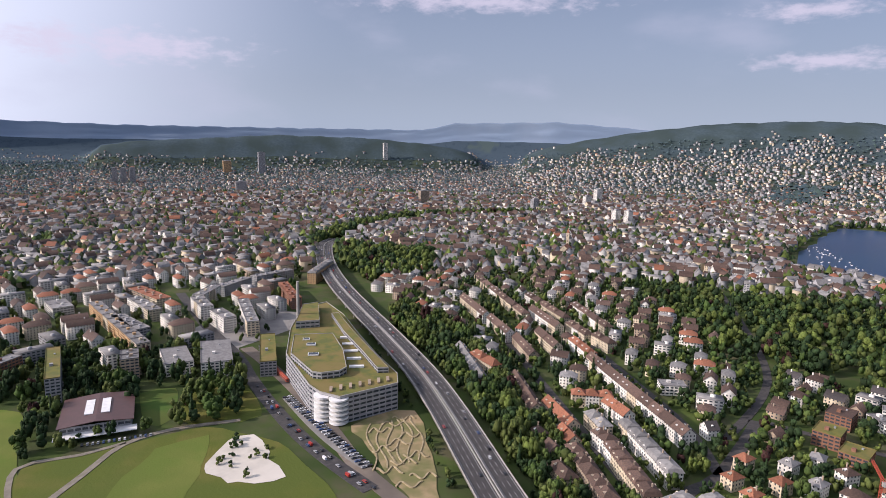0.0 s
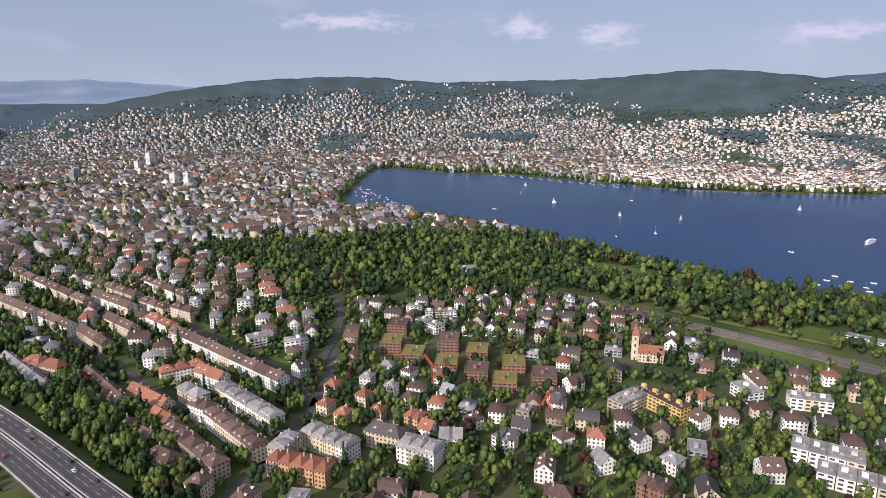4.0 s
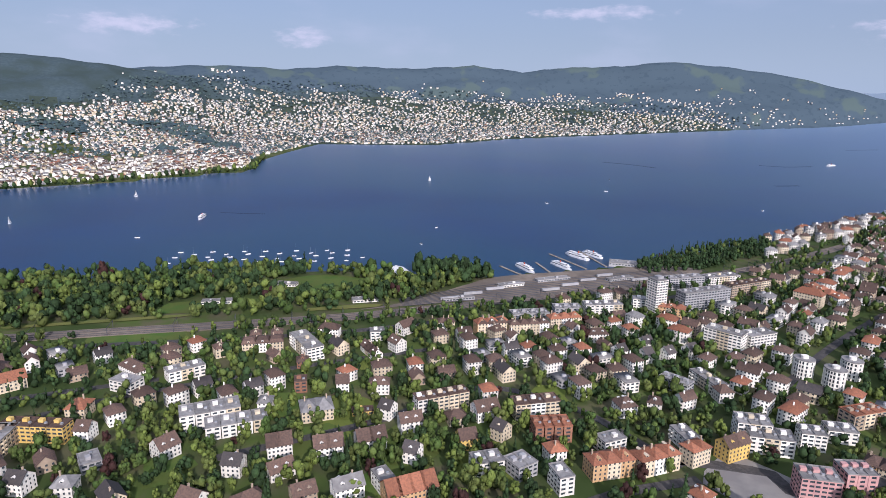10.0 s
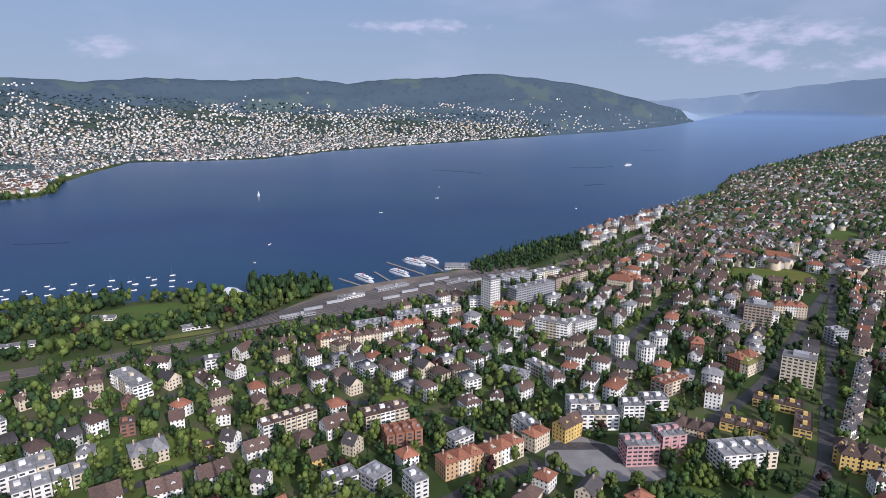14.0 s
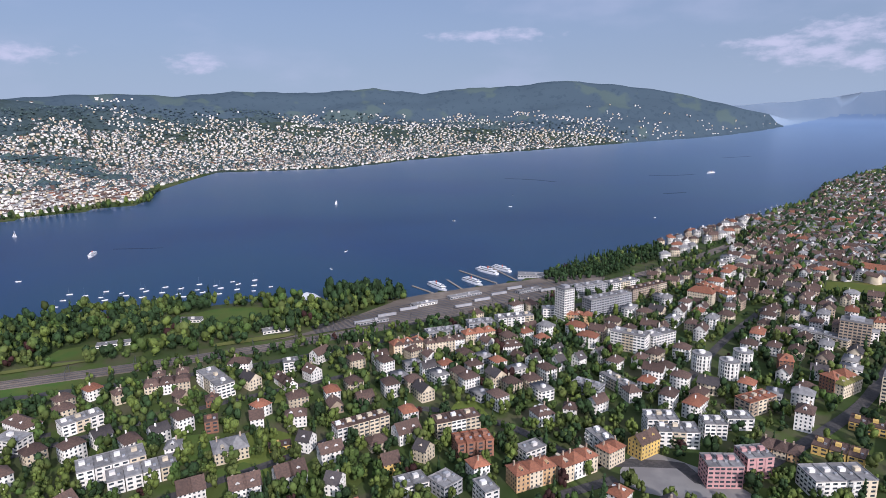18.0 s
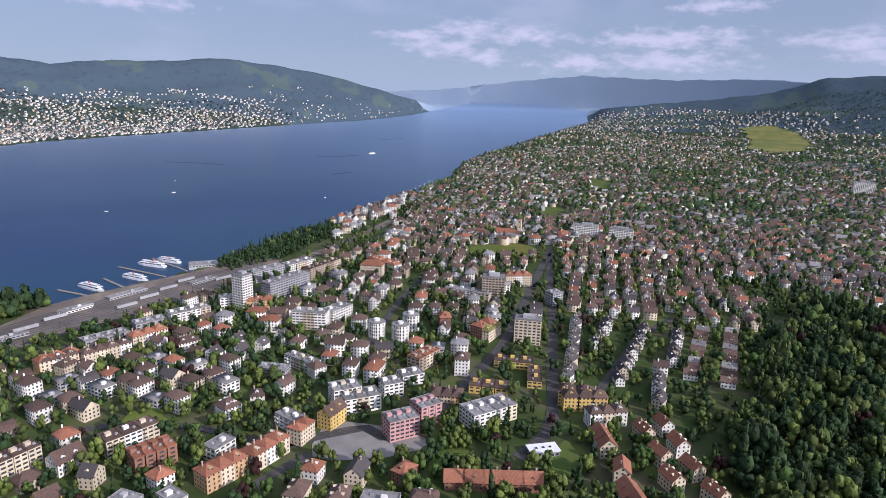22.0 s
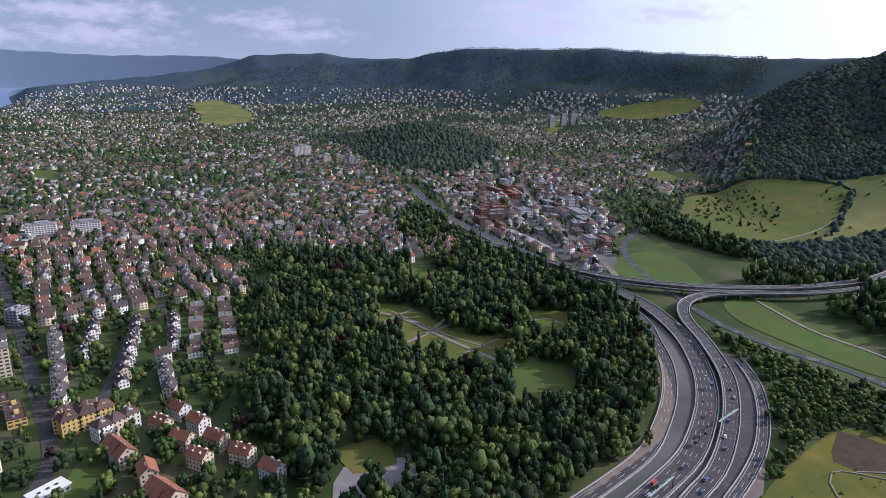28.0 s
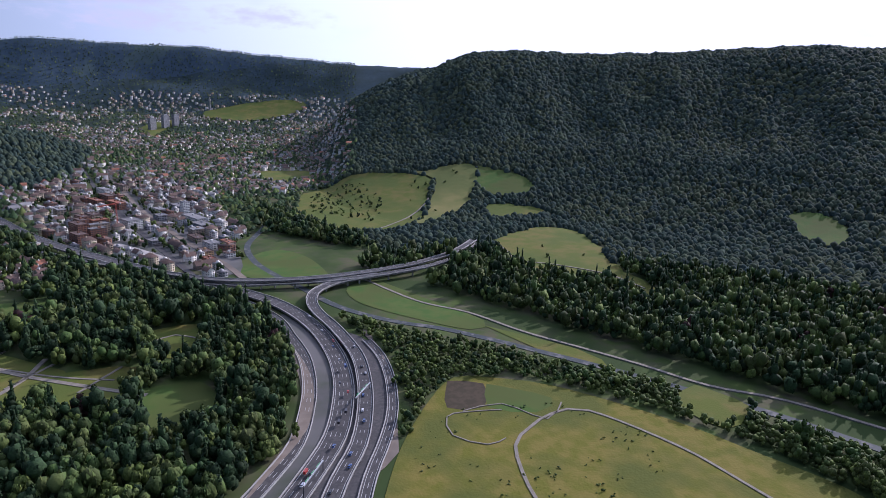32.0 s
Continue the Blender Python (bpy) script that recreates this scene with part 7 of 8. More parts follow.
TOWN = [(16, 12, 4, "hip", "cream", "brown"), (18, 12, 4, "gable", "white", "brown"), (16, 12, 4, "mansard", "white", "grey"), (20, 13, 4, "hip", "white", "red"),
        (16, 12, 4, "gable", "tan", "brown"), (22, 13, 4, "flat", "white", "grey"), (14, 12, 3, "hip", "cream", "brown")]
BLOCKS = [(30, 14, 5, "flat", "white", "grey"), (26, 14, 5, "hip", "cream", "brown"), (34, 16, 5, "flat", "grey", "grey"), (24, 13, 5, "hip", "white", "red"), (28, 13, 5, "gable", "white", "brown"), (30, 16, 4, "flat", "tan", "grey")]
SMALL = [(12, 10, 3, "gable", "white", "brown"), (11, 10, 3, "gable", "white", "red"), (14, 10, 3, "gable", "cream", "brown"), (12, 11, 3, "hip", "white", "brown"), (13, 10, 3, "gable", "white", "dark"), (15, 11, 3, "hip", "cream", "brown")]
fill([(130, 720), (300, 640), (420, 640), (440, 900), (420, 1100), (60, 1100), (20, 990)], 27, 62, 1, TOWN, "cream and white town houses with brown roofs")
fill([(440, 560), (560, 490), (650, 400), (620, 200), (620, 0), (480, -60), (400, 60), (300, 160), (260, 330), (300, 430)], 24, 30, 2, VILLAS, "white villas in leafy gardens")
fill([(130, 560), (175, 350), (160, 330), (230, 340), (290, 420), (400, 600), (300, 640), (140, 700)], 24, 60, 3, TOWN, "town houses beside a street")
fill([(620, 0), (640, -180), (670, -400), (560, -330), (420, -330), (330, -230), (300, -120), (400, -60)], 23, 8, 4, VILLAS, "white villas above the railway")
fill([(330, -330), (560, -330), (680, -430), (740, -620), (640, -760), (480, -700), (330, -560)], 22.5, 30, 5, VILLAS + TOWN, "white villas and town houses in gardens")
fill([(160, -400), (330, -560), (480, -720), (430, -900), (250, -900), (150, -800), (130, -640), (150, -480)], 21, 25, 6, SMALL, "small white row houses with brown roofs")
fill([(480, -720), (700, -700), (840, -830), (920, -1050), (700, -1080), (430, -1050)], 22, 30, 7, SMALL + TOWN, "houses below the church hill")
fill([(430, -900), (700, -1080), (560, -1260), (250, -1250), (60, -1150), (-60, -1050), (-50, -880), (150, -900)], 22.5, 22, 8, SMALL, "small white houses of a garden suburb")
fill([(-100, 640), (-110, 1150), (-450, 1150), (-650, 900), (-560, 700), (-300, 650)], 30, 35, 9, BLOCKS, "large city blocks with flat and hipped roofs")
fill([(60, 300), (170, 325), (300, 160), (330, 60), (280, -100), (290, -250), (180, -300), (60, -250), (20, 0)], 26, 30, 31, VILLAS + TOWN, "houses on the near slope in gardens")
fill([(-30, -780), (-50, -815), (-130, -830), (-150, -900), (-110, -960), (20, -960), (60, -900), (20, -850)], 19, 20, 32, SMALL, "small white houses beside the cemetery")
WORKS = [(-160, -1030), (-200, -1500), (-330, -1640), (-520, -1560), (-480, -1200), (-420, -900), (-345, -740), (-250, -760)]
fill(WORKS, 21, 8, 34, INDUSTRY, "low works, sheds and houses in the valley")
fill(WORKS, 13, 8, 35, [(12, 9, 2, "flat", "grey", "grey"), (14, 8, 2, "gable", "white", "brown"), (10, 8, 3, "flat", "white", "grey"), (16, 9, 2, "flat", "tan", "brown")], "small sheds and works in the valley")
fill([(745, -560), (800, -560), (880, -670), (925, -800), (1000, -960), (1090, -1200), (980, -1150), (900, -920), (820, -760)], 21, 60, 36, TOWN, "town houses along the southern quay")
fill([(-330, 660), (-390, 800), (-560, 760), (-520, 640)], 26, 20, 10, BLOCKS, "large city blocks near the common")
fill([(640, 920), (820, 900), (900, 1040), (760, 1150), (560, 1150)], 28, 50, 11, TOWN + BLOCKS, "city houses behind the lake park")


# ---------------------------------------------------------------- far houses, joined
BODY = np.array([(-.5, -.5, -.3), (.5, -.5, -.3), (.5, .5, -.3), (-.5, .5, -.3), (-.5, -.5, 1), (.5, -.5, 1), (.5, .5, 1), (-.5, .5, 1), (-.5, 0, 1.38), (.5, 0, 1.38)])
BODY_F = np.array([(0, 1, 5), (0, 5, 4), (1, 2, 6), (1, 6, 5), (2, 3, 7), (2, 7, 6), (3, 0, 4), (3, 4, 7), (5, 6, 9), (7, 4, 8)])
TOP = np.array([(-.54, -.56, .97), (.54, -.56, .97), (.54, 0, 1.42), (-.54, 0, 1.42), (.54, .56, .97), (-.54, .56, .97)])
TOP_F = np.array([(0, 1, 2), (0, 2, 3), (3, 2, 4), (3, 4, 5)])
FLAT = np.array([(-.52, -.52, 1.0), (.52, -.52, 1.0), (.52, .52, 1.0), (-.52, .52, 1.0), (-.52, -.52, 1.07), (.52, -.52, 1.07), (.52, .52, 1.07), (-.52, .52, 1.07)])
FLAT_F = np.array([(4, 5, 6), (4, 6, 7), (0, 1, 5), (0, 5, 4), (1, 2, 6), (1, 6, 5), (2, 3, 7), (2, 7, 6), (3, 0, 4), (3, 4, 7)])


def sown(az0, az1, r0, r1, share, seed, least=20.0):
    """Points spread with a spacing that grows with the distance."""
    rng = np.random.default_rng(seed)
    out = []
    r = r0
    while r < r1:
        s = max(least, r * share)
        n = max(1, int(radians(az1 - az0) * r / s))
        a = np.radians(az0 + (az1 - az0) * (np.arange(n) + rng.uniform(0.0, 1.0, n)) / n)
        rr = r + rng.uniform(-0.5, 0.5, n) * s
        out.append(np.stack([rr * np.sin(a), rr * np.cos(a)], -1))
        r += s
    return np.concatenate(out)


def far_houses(name, pts, size, low, high, seed, label, flats=0.3, palette=(0.45, 0.4, 0.15), covers=(0.55, 0.25, 0.2)):
    rng = np.random.default_rng(seed)
    n = len(pts)
    L = rng.uniform(0.8, 1.7, n) * size
    d = rng.uniform(0.75, 1.05, n) * size
    h = rng.uniform(low, high, n)
    turn = np.radians(20 + 25 * np.round(wave(pts[:, 0], pts[:, 1], 260, seed) * 2) + rng.choice((0, 90), n) + rng.uniform(-8, 8, n))
    box_ = np.stack([L, d, h], -1)
    is_flat = rng.random(n) < flats
    wall = rng.choice(3, n, p=palette)
    cover = rng.choice(3, n, p=covers) + 3
    V, F, M, base = [], [], [], 0

    def add(sel, shape, tris, slot):
        nonlocal base
        if not sel.any():
            return
        v = placed(pts[sel], shape, box_[sel], turn[sel])
        k = len(shape)
        F.append((tris[None] + (base + np.arange(len(v)) * k)[:, None, None]).reshape(-1, 3))
        V.append(v.reshape(-1, 3))
        M.append(np.repeat(slot[sel], len(tris)))
        base += len(v) * k
    add(is_flat, BODY[:8], BODY_F[:8], wall)
    add(~is_flat, BODY, BODY_F, wall)
    add(~is_flat, TOP, TOP_F, cover)
    add(is_flat, FLAT, FLAT_F, np.full(n, 5))
    joined(name, V, F, M, [WALLS["white"], WALLS["cream"], WALLS["grey"], ROOFS["brown"], ROOFS["red"], ROOFS["grey"]], label, "houses")


def dry(pts, gap=25):
    return pts[~inside(LAKE, pts[:, 0], pts[:, 1]) & (away(LAKE, pts[:, 0], pts[:, 1]) > gap)]


AVENUE = [(-75, 1400), (-30, 1560), (46, 1713), (199, 1881), (358, 1925), (560, 1960)]
PARK = [(-30, 1180), (-6, 1367), (77, 1305), (164, 1248), (132, 1065), (78, 1029), (27, 1010)]
p = dry(sown(-34, 62, 1120, 8500, 0.0085, 1, 24))
p = p[free(p[:, 0], p[:, 1]) & ~inside(PARK, p[:, 0], p[:, 1]) & (away(AVENUE, p[:, 0], p[:, 1], False) > 45) & (away([(0, 1100), (-60, 1480)], p[:, 0], p[:, 1], False) > 30)]


def over_town(p):
    """How far points lie above the towns' upper edge on the slopes, in degrees seen from the eye."""
    x, y = p[:, 0], p[:, 1]
    lift = np.degrees(np.arctan2(land(x, y) - EYE.z, np.hypot(x, y)))
    b = np.degrees(np.arctan2(x, y))
    edge = np.interp(b, (-34, 12, 20, 28, 37, 50, 57, 61, 68, 73, 76, 84, 92, 100, 112, 125, 136, 142), (-1.6, -1.2, -0.4, 0.9, 1.3, 1.2, 0.9, -0.2, -0.6, -0.4, 1.2, 1.5, 1.1, 1.0, 0.9, 0.7, -0.1, -0.6))
    return lift - edge


def settled(p, seed, thin):
    """Which points lie below the towns' upper edge, and are built on: sparser towards that edge, in patches."""
    x, y, over = p[:, 0], p[:, 1], over_town(p)
    patchy = 0.6 * wave(x, y, 190, seed) + 0.4 * wave(x, y, 75, seed + 3) + np.random.default_rng(seed).uniform(-0.45, 0.45, len(p))
    return (over < 0) & (patchy > -thin + 1.25 * smooth((over + 3.2) / 3.2))


p = p[settled(p, 5, 0.7)]
near = np.hypot(p[:, 0], p[:, 1]) < 2600
far_houses("city_houses", p[near], 14.5, 11, 19, 2, "dense cream and grey city houses with brown roofs", 0.4, (0.2, 0.28, 0.52), (0.72, 0.05, 0.23))
far_houses("distant_city_houses", p[~near], 10, 6, 11, 3, "distant dense city houses below wooded hills", 0.35, (0.14, 0.24, 0.62), (0.74, 0.10, 0.16))
p = dry(sown(62, 141, 1600, 11000, 0.0076, 4, 18), 40)
p = p[settled(p, 7, 0.42)]
far_houses("lakeside_houses", p, 10.5, 6, 9, 5, "white houses scattered over the far shore's green slope", 0.3, (0.66, 0.28, 0.06), (0.62, 0.08, 0.30))
p = dry(sown(79, 122, 4300, 7600, 0.0085, 55, 22), 400)
z = land(p[:, 0], p[:, 1])
q = wave(p[:, 0], p[:, 1], 520, 15)
p = p[(z > 150) & (q + np.random.default_rng(56).uniform(-0.35, 0.35, len(p)) > 0.5) & settled(p, 9, 1.0)]
far_houses("hill_village_houses", p, 14, 6, 10, 57, "white village houses high on the far slope", 0.3, (0.9, 0.1, 0.0), (0.5, 0.1, 0.4))
p = dry(sown(139, 214, 1020, 8500, 0.0100, 6, 19), 20)
z = land(p[:, 0], p[:, 1])
q = 0.75 * wave(p[:, 0], p[:, 1], 230, 9) + 0.55 * wave(p[:, 0], p[:, 1], 85, 10)
hill = inside(HILLOCK, p[:, 0], p[:, 1]) | inside(YELLOW_MEADOW, p[:, 0], p[:, 1]) | inside(WORKS, p[:, 0], p[:, 1])
for meadow in PASTURES:
    hill |= inside(meadow, p[:, 0], p[:, 1])
q += np.random.default_rng(79).uniform(-0.5, 0.5, len(p)) - np.where(np.hypot(p[:, 0], p[:, 1]) > 1500, 0.4, 0.0) - np.where(np.hypot(p[:, 0], p[:, 1]) > 3000, 0.25, 0.0)
p = p[free(p[:, 0], p[:, 1]) & (z < 185) & (q > -0.75) & ~hill & ~((p[:, 0] < -330) & (p[:, 1] > -1300)) & (away([(-117, -1465), (-130, -1273), (-158, -1047)], p[:, 0], p[:, 1], False) > 30)]
far_houses("southern_houses", p, 12, 7, 12, 7, "white and cream houses of the southern suburbs", 0.25, (0.5, 0.35, 0.15), (0.74, 0.08, 0.18))


# ---------------------------------------------------------------- trees
def ico(rng, jitter=0.26):
    t = (1 + 5 ** 0.5) / 2
    v = np.array([(-1, t, 0), (1, t, 0), (-1, -t, 0), (1, -t, 0), (0, -1, t), (0, 1, t), (0, -1, -t), (0, 1, -t), (t, 0, -1), (t, 0, 1), (-t, 0, -1), (-t, 0, 1)]) / math.hypot(1, t)
    f = np.array([(0, 11, 5), (0, 5, 1), (0, 1, 7), (0, 7, 10), (0, 10, 11), (1, 5, 9), (5, 11, 4), (11, 10, 2), (10, 7, 6), (7, 1, 8), (3, 9, 4), (3, 4, 2), (3, 2, 6), (3, 6, 8), (3, 8, 9), (4, 9, 5), (2, 4, 11), (6, 2, 10), (8, 6, 7), (9, 8, 1)])
    return v * (1 + rng.uniform(-jitter, jitter, (12, 1))), f


def octa(rng, jitter=0.3):
    v = np.array([(1, 0, -.2), (0, 1, .1), (-1, 0, .1), (0, -1, -.2), (0.1, 0.1, 1), (0, 0, -1)], float)
    return v * (1 + rng.uniform(-jitter, jitter, (6, 1))), np.array([(0, 1, 4), (1, 2, 4), (2, 3, 4), (3, 0, 4), (1, 0, 5), (2, 1, 5), (3, 2, 5), (0, 3, 5)])


def crown_shape(seed, blobs, conifer=False):
    """A crown of uneven clumps in a unit space: one wide, one and a half high, its foot on the ground."""
    rng = np.random.default_rng(seed)
    V, F, base = [], [], 0
    for k in range(blobs):
        v, f = octa(rng) if blobs == 1 else ico(rng)
        if conifer:
            u = (k + 0.5) / blobs
            r = (1 - u) * 0.52 + 0.06
            a = rng.uniform(0, 6.28)
            c = (0.1 * math.cos(a), 0.1 * math.sin(a), 0.25 + u * 1.7)
            v = v * (r, r, 0.36)
        elif blobs == 1:
            c, v = (0, 0, 0.75), v * (0.95, 0.95, 0.8)
        else:
            a, u = k * 2.4 + rng.uniform(-0.5, 0.5), (k + 0.5) / blobs
            w = 0.62 * math.sqrt(1 - (2 * u - 1) ** 2 * 0.75)
            c = (w * math.cos(a) * rng.uniform(0.7, 1.15), w * math.sin(a) * rng.uniform(0.7, 1.15), 0.4 + 0.9 * u)
            r = rng.uniform(0.26, 0.54) * (1.25 if blobs < 5 else 1.0)
            v = v * (r, r, r * 0.72)
        V.append(v + c)
        F.append(f + base)
        base += len(v)
    return np.concatenate(V), np.concatenate(F)


def leafy(shape, seed, count, size):
    """Adds loose sprays of leaves, one triangle each, over a crown."""
    rng = np.random.default_rng(seed)
    v, f = shape
    a = v[f[rng.integers(0, len(f), count)]].mean(1)
    mid = v.mean(0)
    out = a - mid
    n = out / np.linalg.norm(out, axis=1, keepdims=True)
    c = a + n * size * rng.uniform(-0.1, 0.45, (count, 1))
    u = np.cross(n, rng.normal(size=(count, 3)))
    u /= np.linalg.norm(u, axis=1, keepdims=True)
    w = np.cross(n, u) + n * rng.uniform(-0.5, 0.5, (count, 1))
    s = size * rng.uniform(0.6, 1.3, (count, 1))
    t = np.stack([c - u * s * 0.8, c + u * s * 0.8, c + w * s * 1.2], 1).reshape(-1, 3)
    return np.concatenate([v, t]), np.concatenate([f, len(v) + np.arange(3 * count).reshape(-1, 3)])


NEAR_CROWNS = [leafy(crown_shape(k, 7), k, 170, 0.135) for k in range(6)] + [leafy(crown_shape(40, 4, True), 40, 56, 0.2), leafy(crown_shape(41, 4, True), 41, 56, 0.2)]
MID_CROWNS = [leafy(crown_shape(10 + k, 3), 10 + k, 44, 0.23) for k in range(5)] + [leafy(crown_shape(42, 3, True), 42, 20, 0.24)]
LIGHT_CROWNS = [leafy(crown_shape(10 + k, 2), 10 + k, 24, 0.3) for k in range(5)] + [leafy(crown_shape(42, 3, True), 42, 12, 0.24)]
FAR_CROWNS = [leafy(crown_shape(20 + k, 1), 20 + k, 9, 0.48) for k in range(4)] + [crown_shape(43, 1, True)]
WOOD_CROWNS = [(v[:5], f[:4]) for v, f in [crown_shape(50 + k, 1) for k in range(6)] + [crown_shape(44, 1, True)]]


def dome(seed, tall=1.0):
    """A rounded uneven crown of twelve faces for woods on a slope."""
    rng = np.random.default_rng(seed)
    rings = [[(r * rng.uniform(0.8, 1.2) * math.cos(a + o), r * rng.uniform(0.8, 1.2) * math.sin(a + o), z * rng.uniform(0.85, 1.15)) for a in (0, 1.57, 3.14, 4.71)]
             for r, z, o in ((1.0, 0.1, 0.0), (0.72, 1.05 * tall, 0.78))]
    v = np.array(rings[0] + rings[1] + [(0.08, 0.05, 1.5 * tall)])
    f = [t for i in range(4) for t in ((i, (i + 1) % 4, 4 + i), ((i + 1) % 4, 4 + (i + 1) % 4, 4 + i), (4 + i, 4 + (i + 1) % 4, 8))]
    return v, np.array(f)


HILL_CROWNS = [dome(60 + k) for k in range(6)] + [dome(66, 1.6)]


def trees(name, pts, radius, rise, shapes, seed, label, weights=(0.45, 0.25, 0.27, 0.03), conifers=0.1, category="trees", share=0.0, leaves=None, up=0.0):
    rng = np.random.default_rng(seed)
    n = len(pts)
    if not n:
        return
    which = np.where(rng.random(n) < conifers, rng.integers(len(shapes) - (2 if len(shapes) > 6 else 1), len(shapes), n), rng.integers(0, len(shapes) - (2 if len(shapes) > 6 else 1), n))
    tint = rng.choice(4, n, p=weights)
    tint = np.where(which >= len(shapes) - (2 if len(shapes) > 6 else 1), 2, tint)
    r = np.maximum(radius, share * np.hypot(pts[:, 0], pts[:, 1])) * rng.uniform(0.55, 1.4, n)
    size = np.stack([r * rng.uniform(0.9, 1.1, n), r * rng.uniform(0.9, 1.1, n), r ** 0.8 * np.mean(r) ** 0.2 * rise * rng.uniform(0.8, 1.3, n)], -1)
    turn = rng.uniform(0, 6.28, n)
    V, F, M, base = [], [], [], 0
    for k, (v0, f0) in enumerate(shapes):
        s = which == k
        if s.any():
            v = placed(pts[s], v0, size[s], turn[s], up)
            F.append((f0[None] + (base + np.arange(len(v)) * len(v0))[:, None, None]).reshape(-1, 3))
            V.append(v.reshape(-1, 3))
            M.append(np.repeat(tint[s], len(f0)))
            base += len(v) * len(v0)
    ob = joined(name, V, F, M, leaves or LEAVES, label, category)
    ob.data.polygons.foreach_set("use_smooth", np.ones(len(ob.data.polygons), dtype=bool))


def grove(poly, space, seed, margin=True):
    rng = np.random.default_rng(seed)
    xs = np.arange(min(p[0] for p in poly), max(p[0] for p in poly), space)
    ys = np.arange(min(p[1] for p in poly), max(p[1] for p in poly), space)
    x, y = np.meshgrid(xs, ys)
    x, y = x.ravel() + rng.uniform(-0.5, 0.5, x.size) * space, y.ravel() + rng.uniform(-0.5, 0.5, y.size) * space
    k = inside(poly, x, y) & ~inside(LAKE, x, y)
    if margin:
        k &= free(x, y)
    return np.stack([x[k], y[k]], -1)


def apart(pts, cell):
    """Thin out points that crowd."""
    seen, out = set(), []
    for p in pts:
        c = (int(p[0] // cell), int(p[1] // cell))
        if c not in seen:
            seen.add(c)
            out.append(p)
    return np.array(out)


CEMETERY = [(100, -797), (70, -860), (-12, -845), (-110, -730), (-243, -715), (-274, -640), (-274, -565), (-258, -482), (-228, -412), (-178, -356), (-124, -308), (-60, -264), (-19, -285), (20, -318), (45, -352), (66, -388), (86, -428), (96, -470), (92, -510), (112, -620), (108, -720)]
p = grove(CEMETERY, 10.0, 1)
cut = np.hypot(p[:, 0], p[:, 1]) < 620
trees("cemetery_trees", p[cut], 7.2, 1.75, NEAR_CROWNS, 11, "dense dark broadleaf trees and conifers of a wooded cemetery", (0.46, 0.1, 0.43, 0.01), 0.16)
trees("cemetery_wood", p[~cut], 7.4, 1.75, MID_CROWNS, 12, "dense dark trees at the far side of the cemetery", (0.45, 0.08, 0.45, 0.02), 0.2)
SHORE_PARK = [(660, 420), (640, 560), (560, 560), (440, 560), (408, 637), (436, 895), (601, 895), (764, 813), (860, 900), (930, 850), (930, 640), (895, 430), (878, 265), (890, 140), (880, 40), (860, -60), (840, -120), (785, -260), (740, -225), (690, -130), (665, -20), (664, 200)]
p = grove(SHORE_PARK, 12.6, 2)
trees("park_trees", p, 6.6, 1.6, MID_CROWNS, 13, "leafy broadleaf trees of the lakeside parks", (0.48, 0.16, 0.34, 0.02), 0.05)
p = grove(QUAY_BELT, 10, 3, False)
trees("quay_trees", p, 4.4, 1.7, MID_CROWNS, 14, "poplars and dark trees along the quay", (0.22, 0.0, 0.75, 0.03), 0.3)
GARDENS = [(110, 1100), (70, 900), (105, 620), (115, 330), (110, 260), (40, 120), (20, -150), (0, -290), (24, -322), (50, -356), (72, -395), (92, -430), (102, -470), (98, -510), (118, -620), (114, -720), (104, -797), (60, -900), (-60, -880), (-60, -1150), (250, -1250), (560, -1270), (960, -1080), (830, -800), (690, -450), (650, -180), (640, 420), (440, 560), (408, 637), (440, 900), (600, 920), (700, 1150)]
p = grove(GARDENS, 9.8, 4)
d_ = np.hypot(p[:, 0], p[:, 1])
rng = np.random.default_rng(5)
p, d_ = p[rng.random(len(p)) < np.where(p[:, 1] < -380, 0.6, 0.84)], None
d_ = np.hypot(p[:, 0], p[:, 1])
cut = d_ < 470
trees("garden_trees", p[cut], 4.3, 1.7, NEAR_CROWNS, 15, "mixed garden trees between the houses", (0.47, 0.24, 0.26, 0.03), 0.08)
trees("quarter_trees", p[~cut & (d_ < 720)], 4.4, 1.65, MID_CROWNS, 16, "mixed garden trees among the streets", (0.45, 0.15, 0.38, 0.02), 0.08)
trees("quarter_trees", p[d_ >= 720], 4.5, 1.65, LIGHT_CROWNS, 87, "mixed garden trees among farther streets", (0.45, 0.12, 0.41, 0.02), 0.08)
SLOPE = [(112, 300), (118, 400), (108, 490), (94, 590), (66, 700), (40, 800)] + [(60, 860)] + [(80, 960), (140, 700), (165, 520), (150, 360), (130, 250)]
p = grove(SLOPE, 8, 6)
trees("embankment_trees", p, 5.5, 1.9, NEAR_CROWNS, 17, "thick trees on the embankment beside the motorway", (0.6, 0.12, 0.26, 0.02), 0.05)
p = grove([(76, 262), (70, 330), (60, 420), (50, 500), (34, 585), (14, 680), (26, 690), (48, 592), (61, 500), (70, 420), (80, 330), (86, 262)], 5.5, 81)
trees("motorway_bushes", p, 2.6, 1.5, NEAR_CROWNS, 82, "dark bushes along the foot of the motorway", (0.5, 0.15, 0.35, 0.0), 0.0, "bushes")
p = grove([(470, 470), (520, 560), (640, 600), (660, 420), (600, 420)], 13, 83)
trees("villa_park_trees", p, 5.6, 1.7, MID_CROWNS, 84, "broadleaf trees round a villa's lawn", (0.45, 0.2, 0.33, 0.02), 0.05)
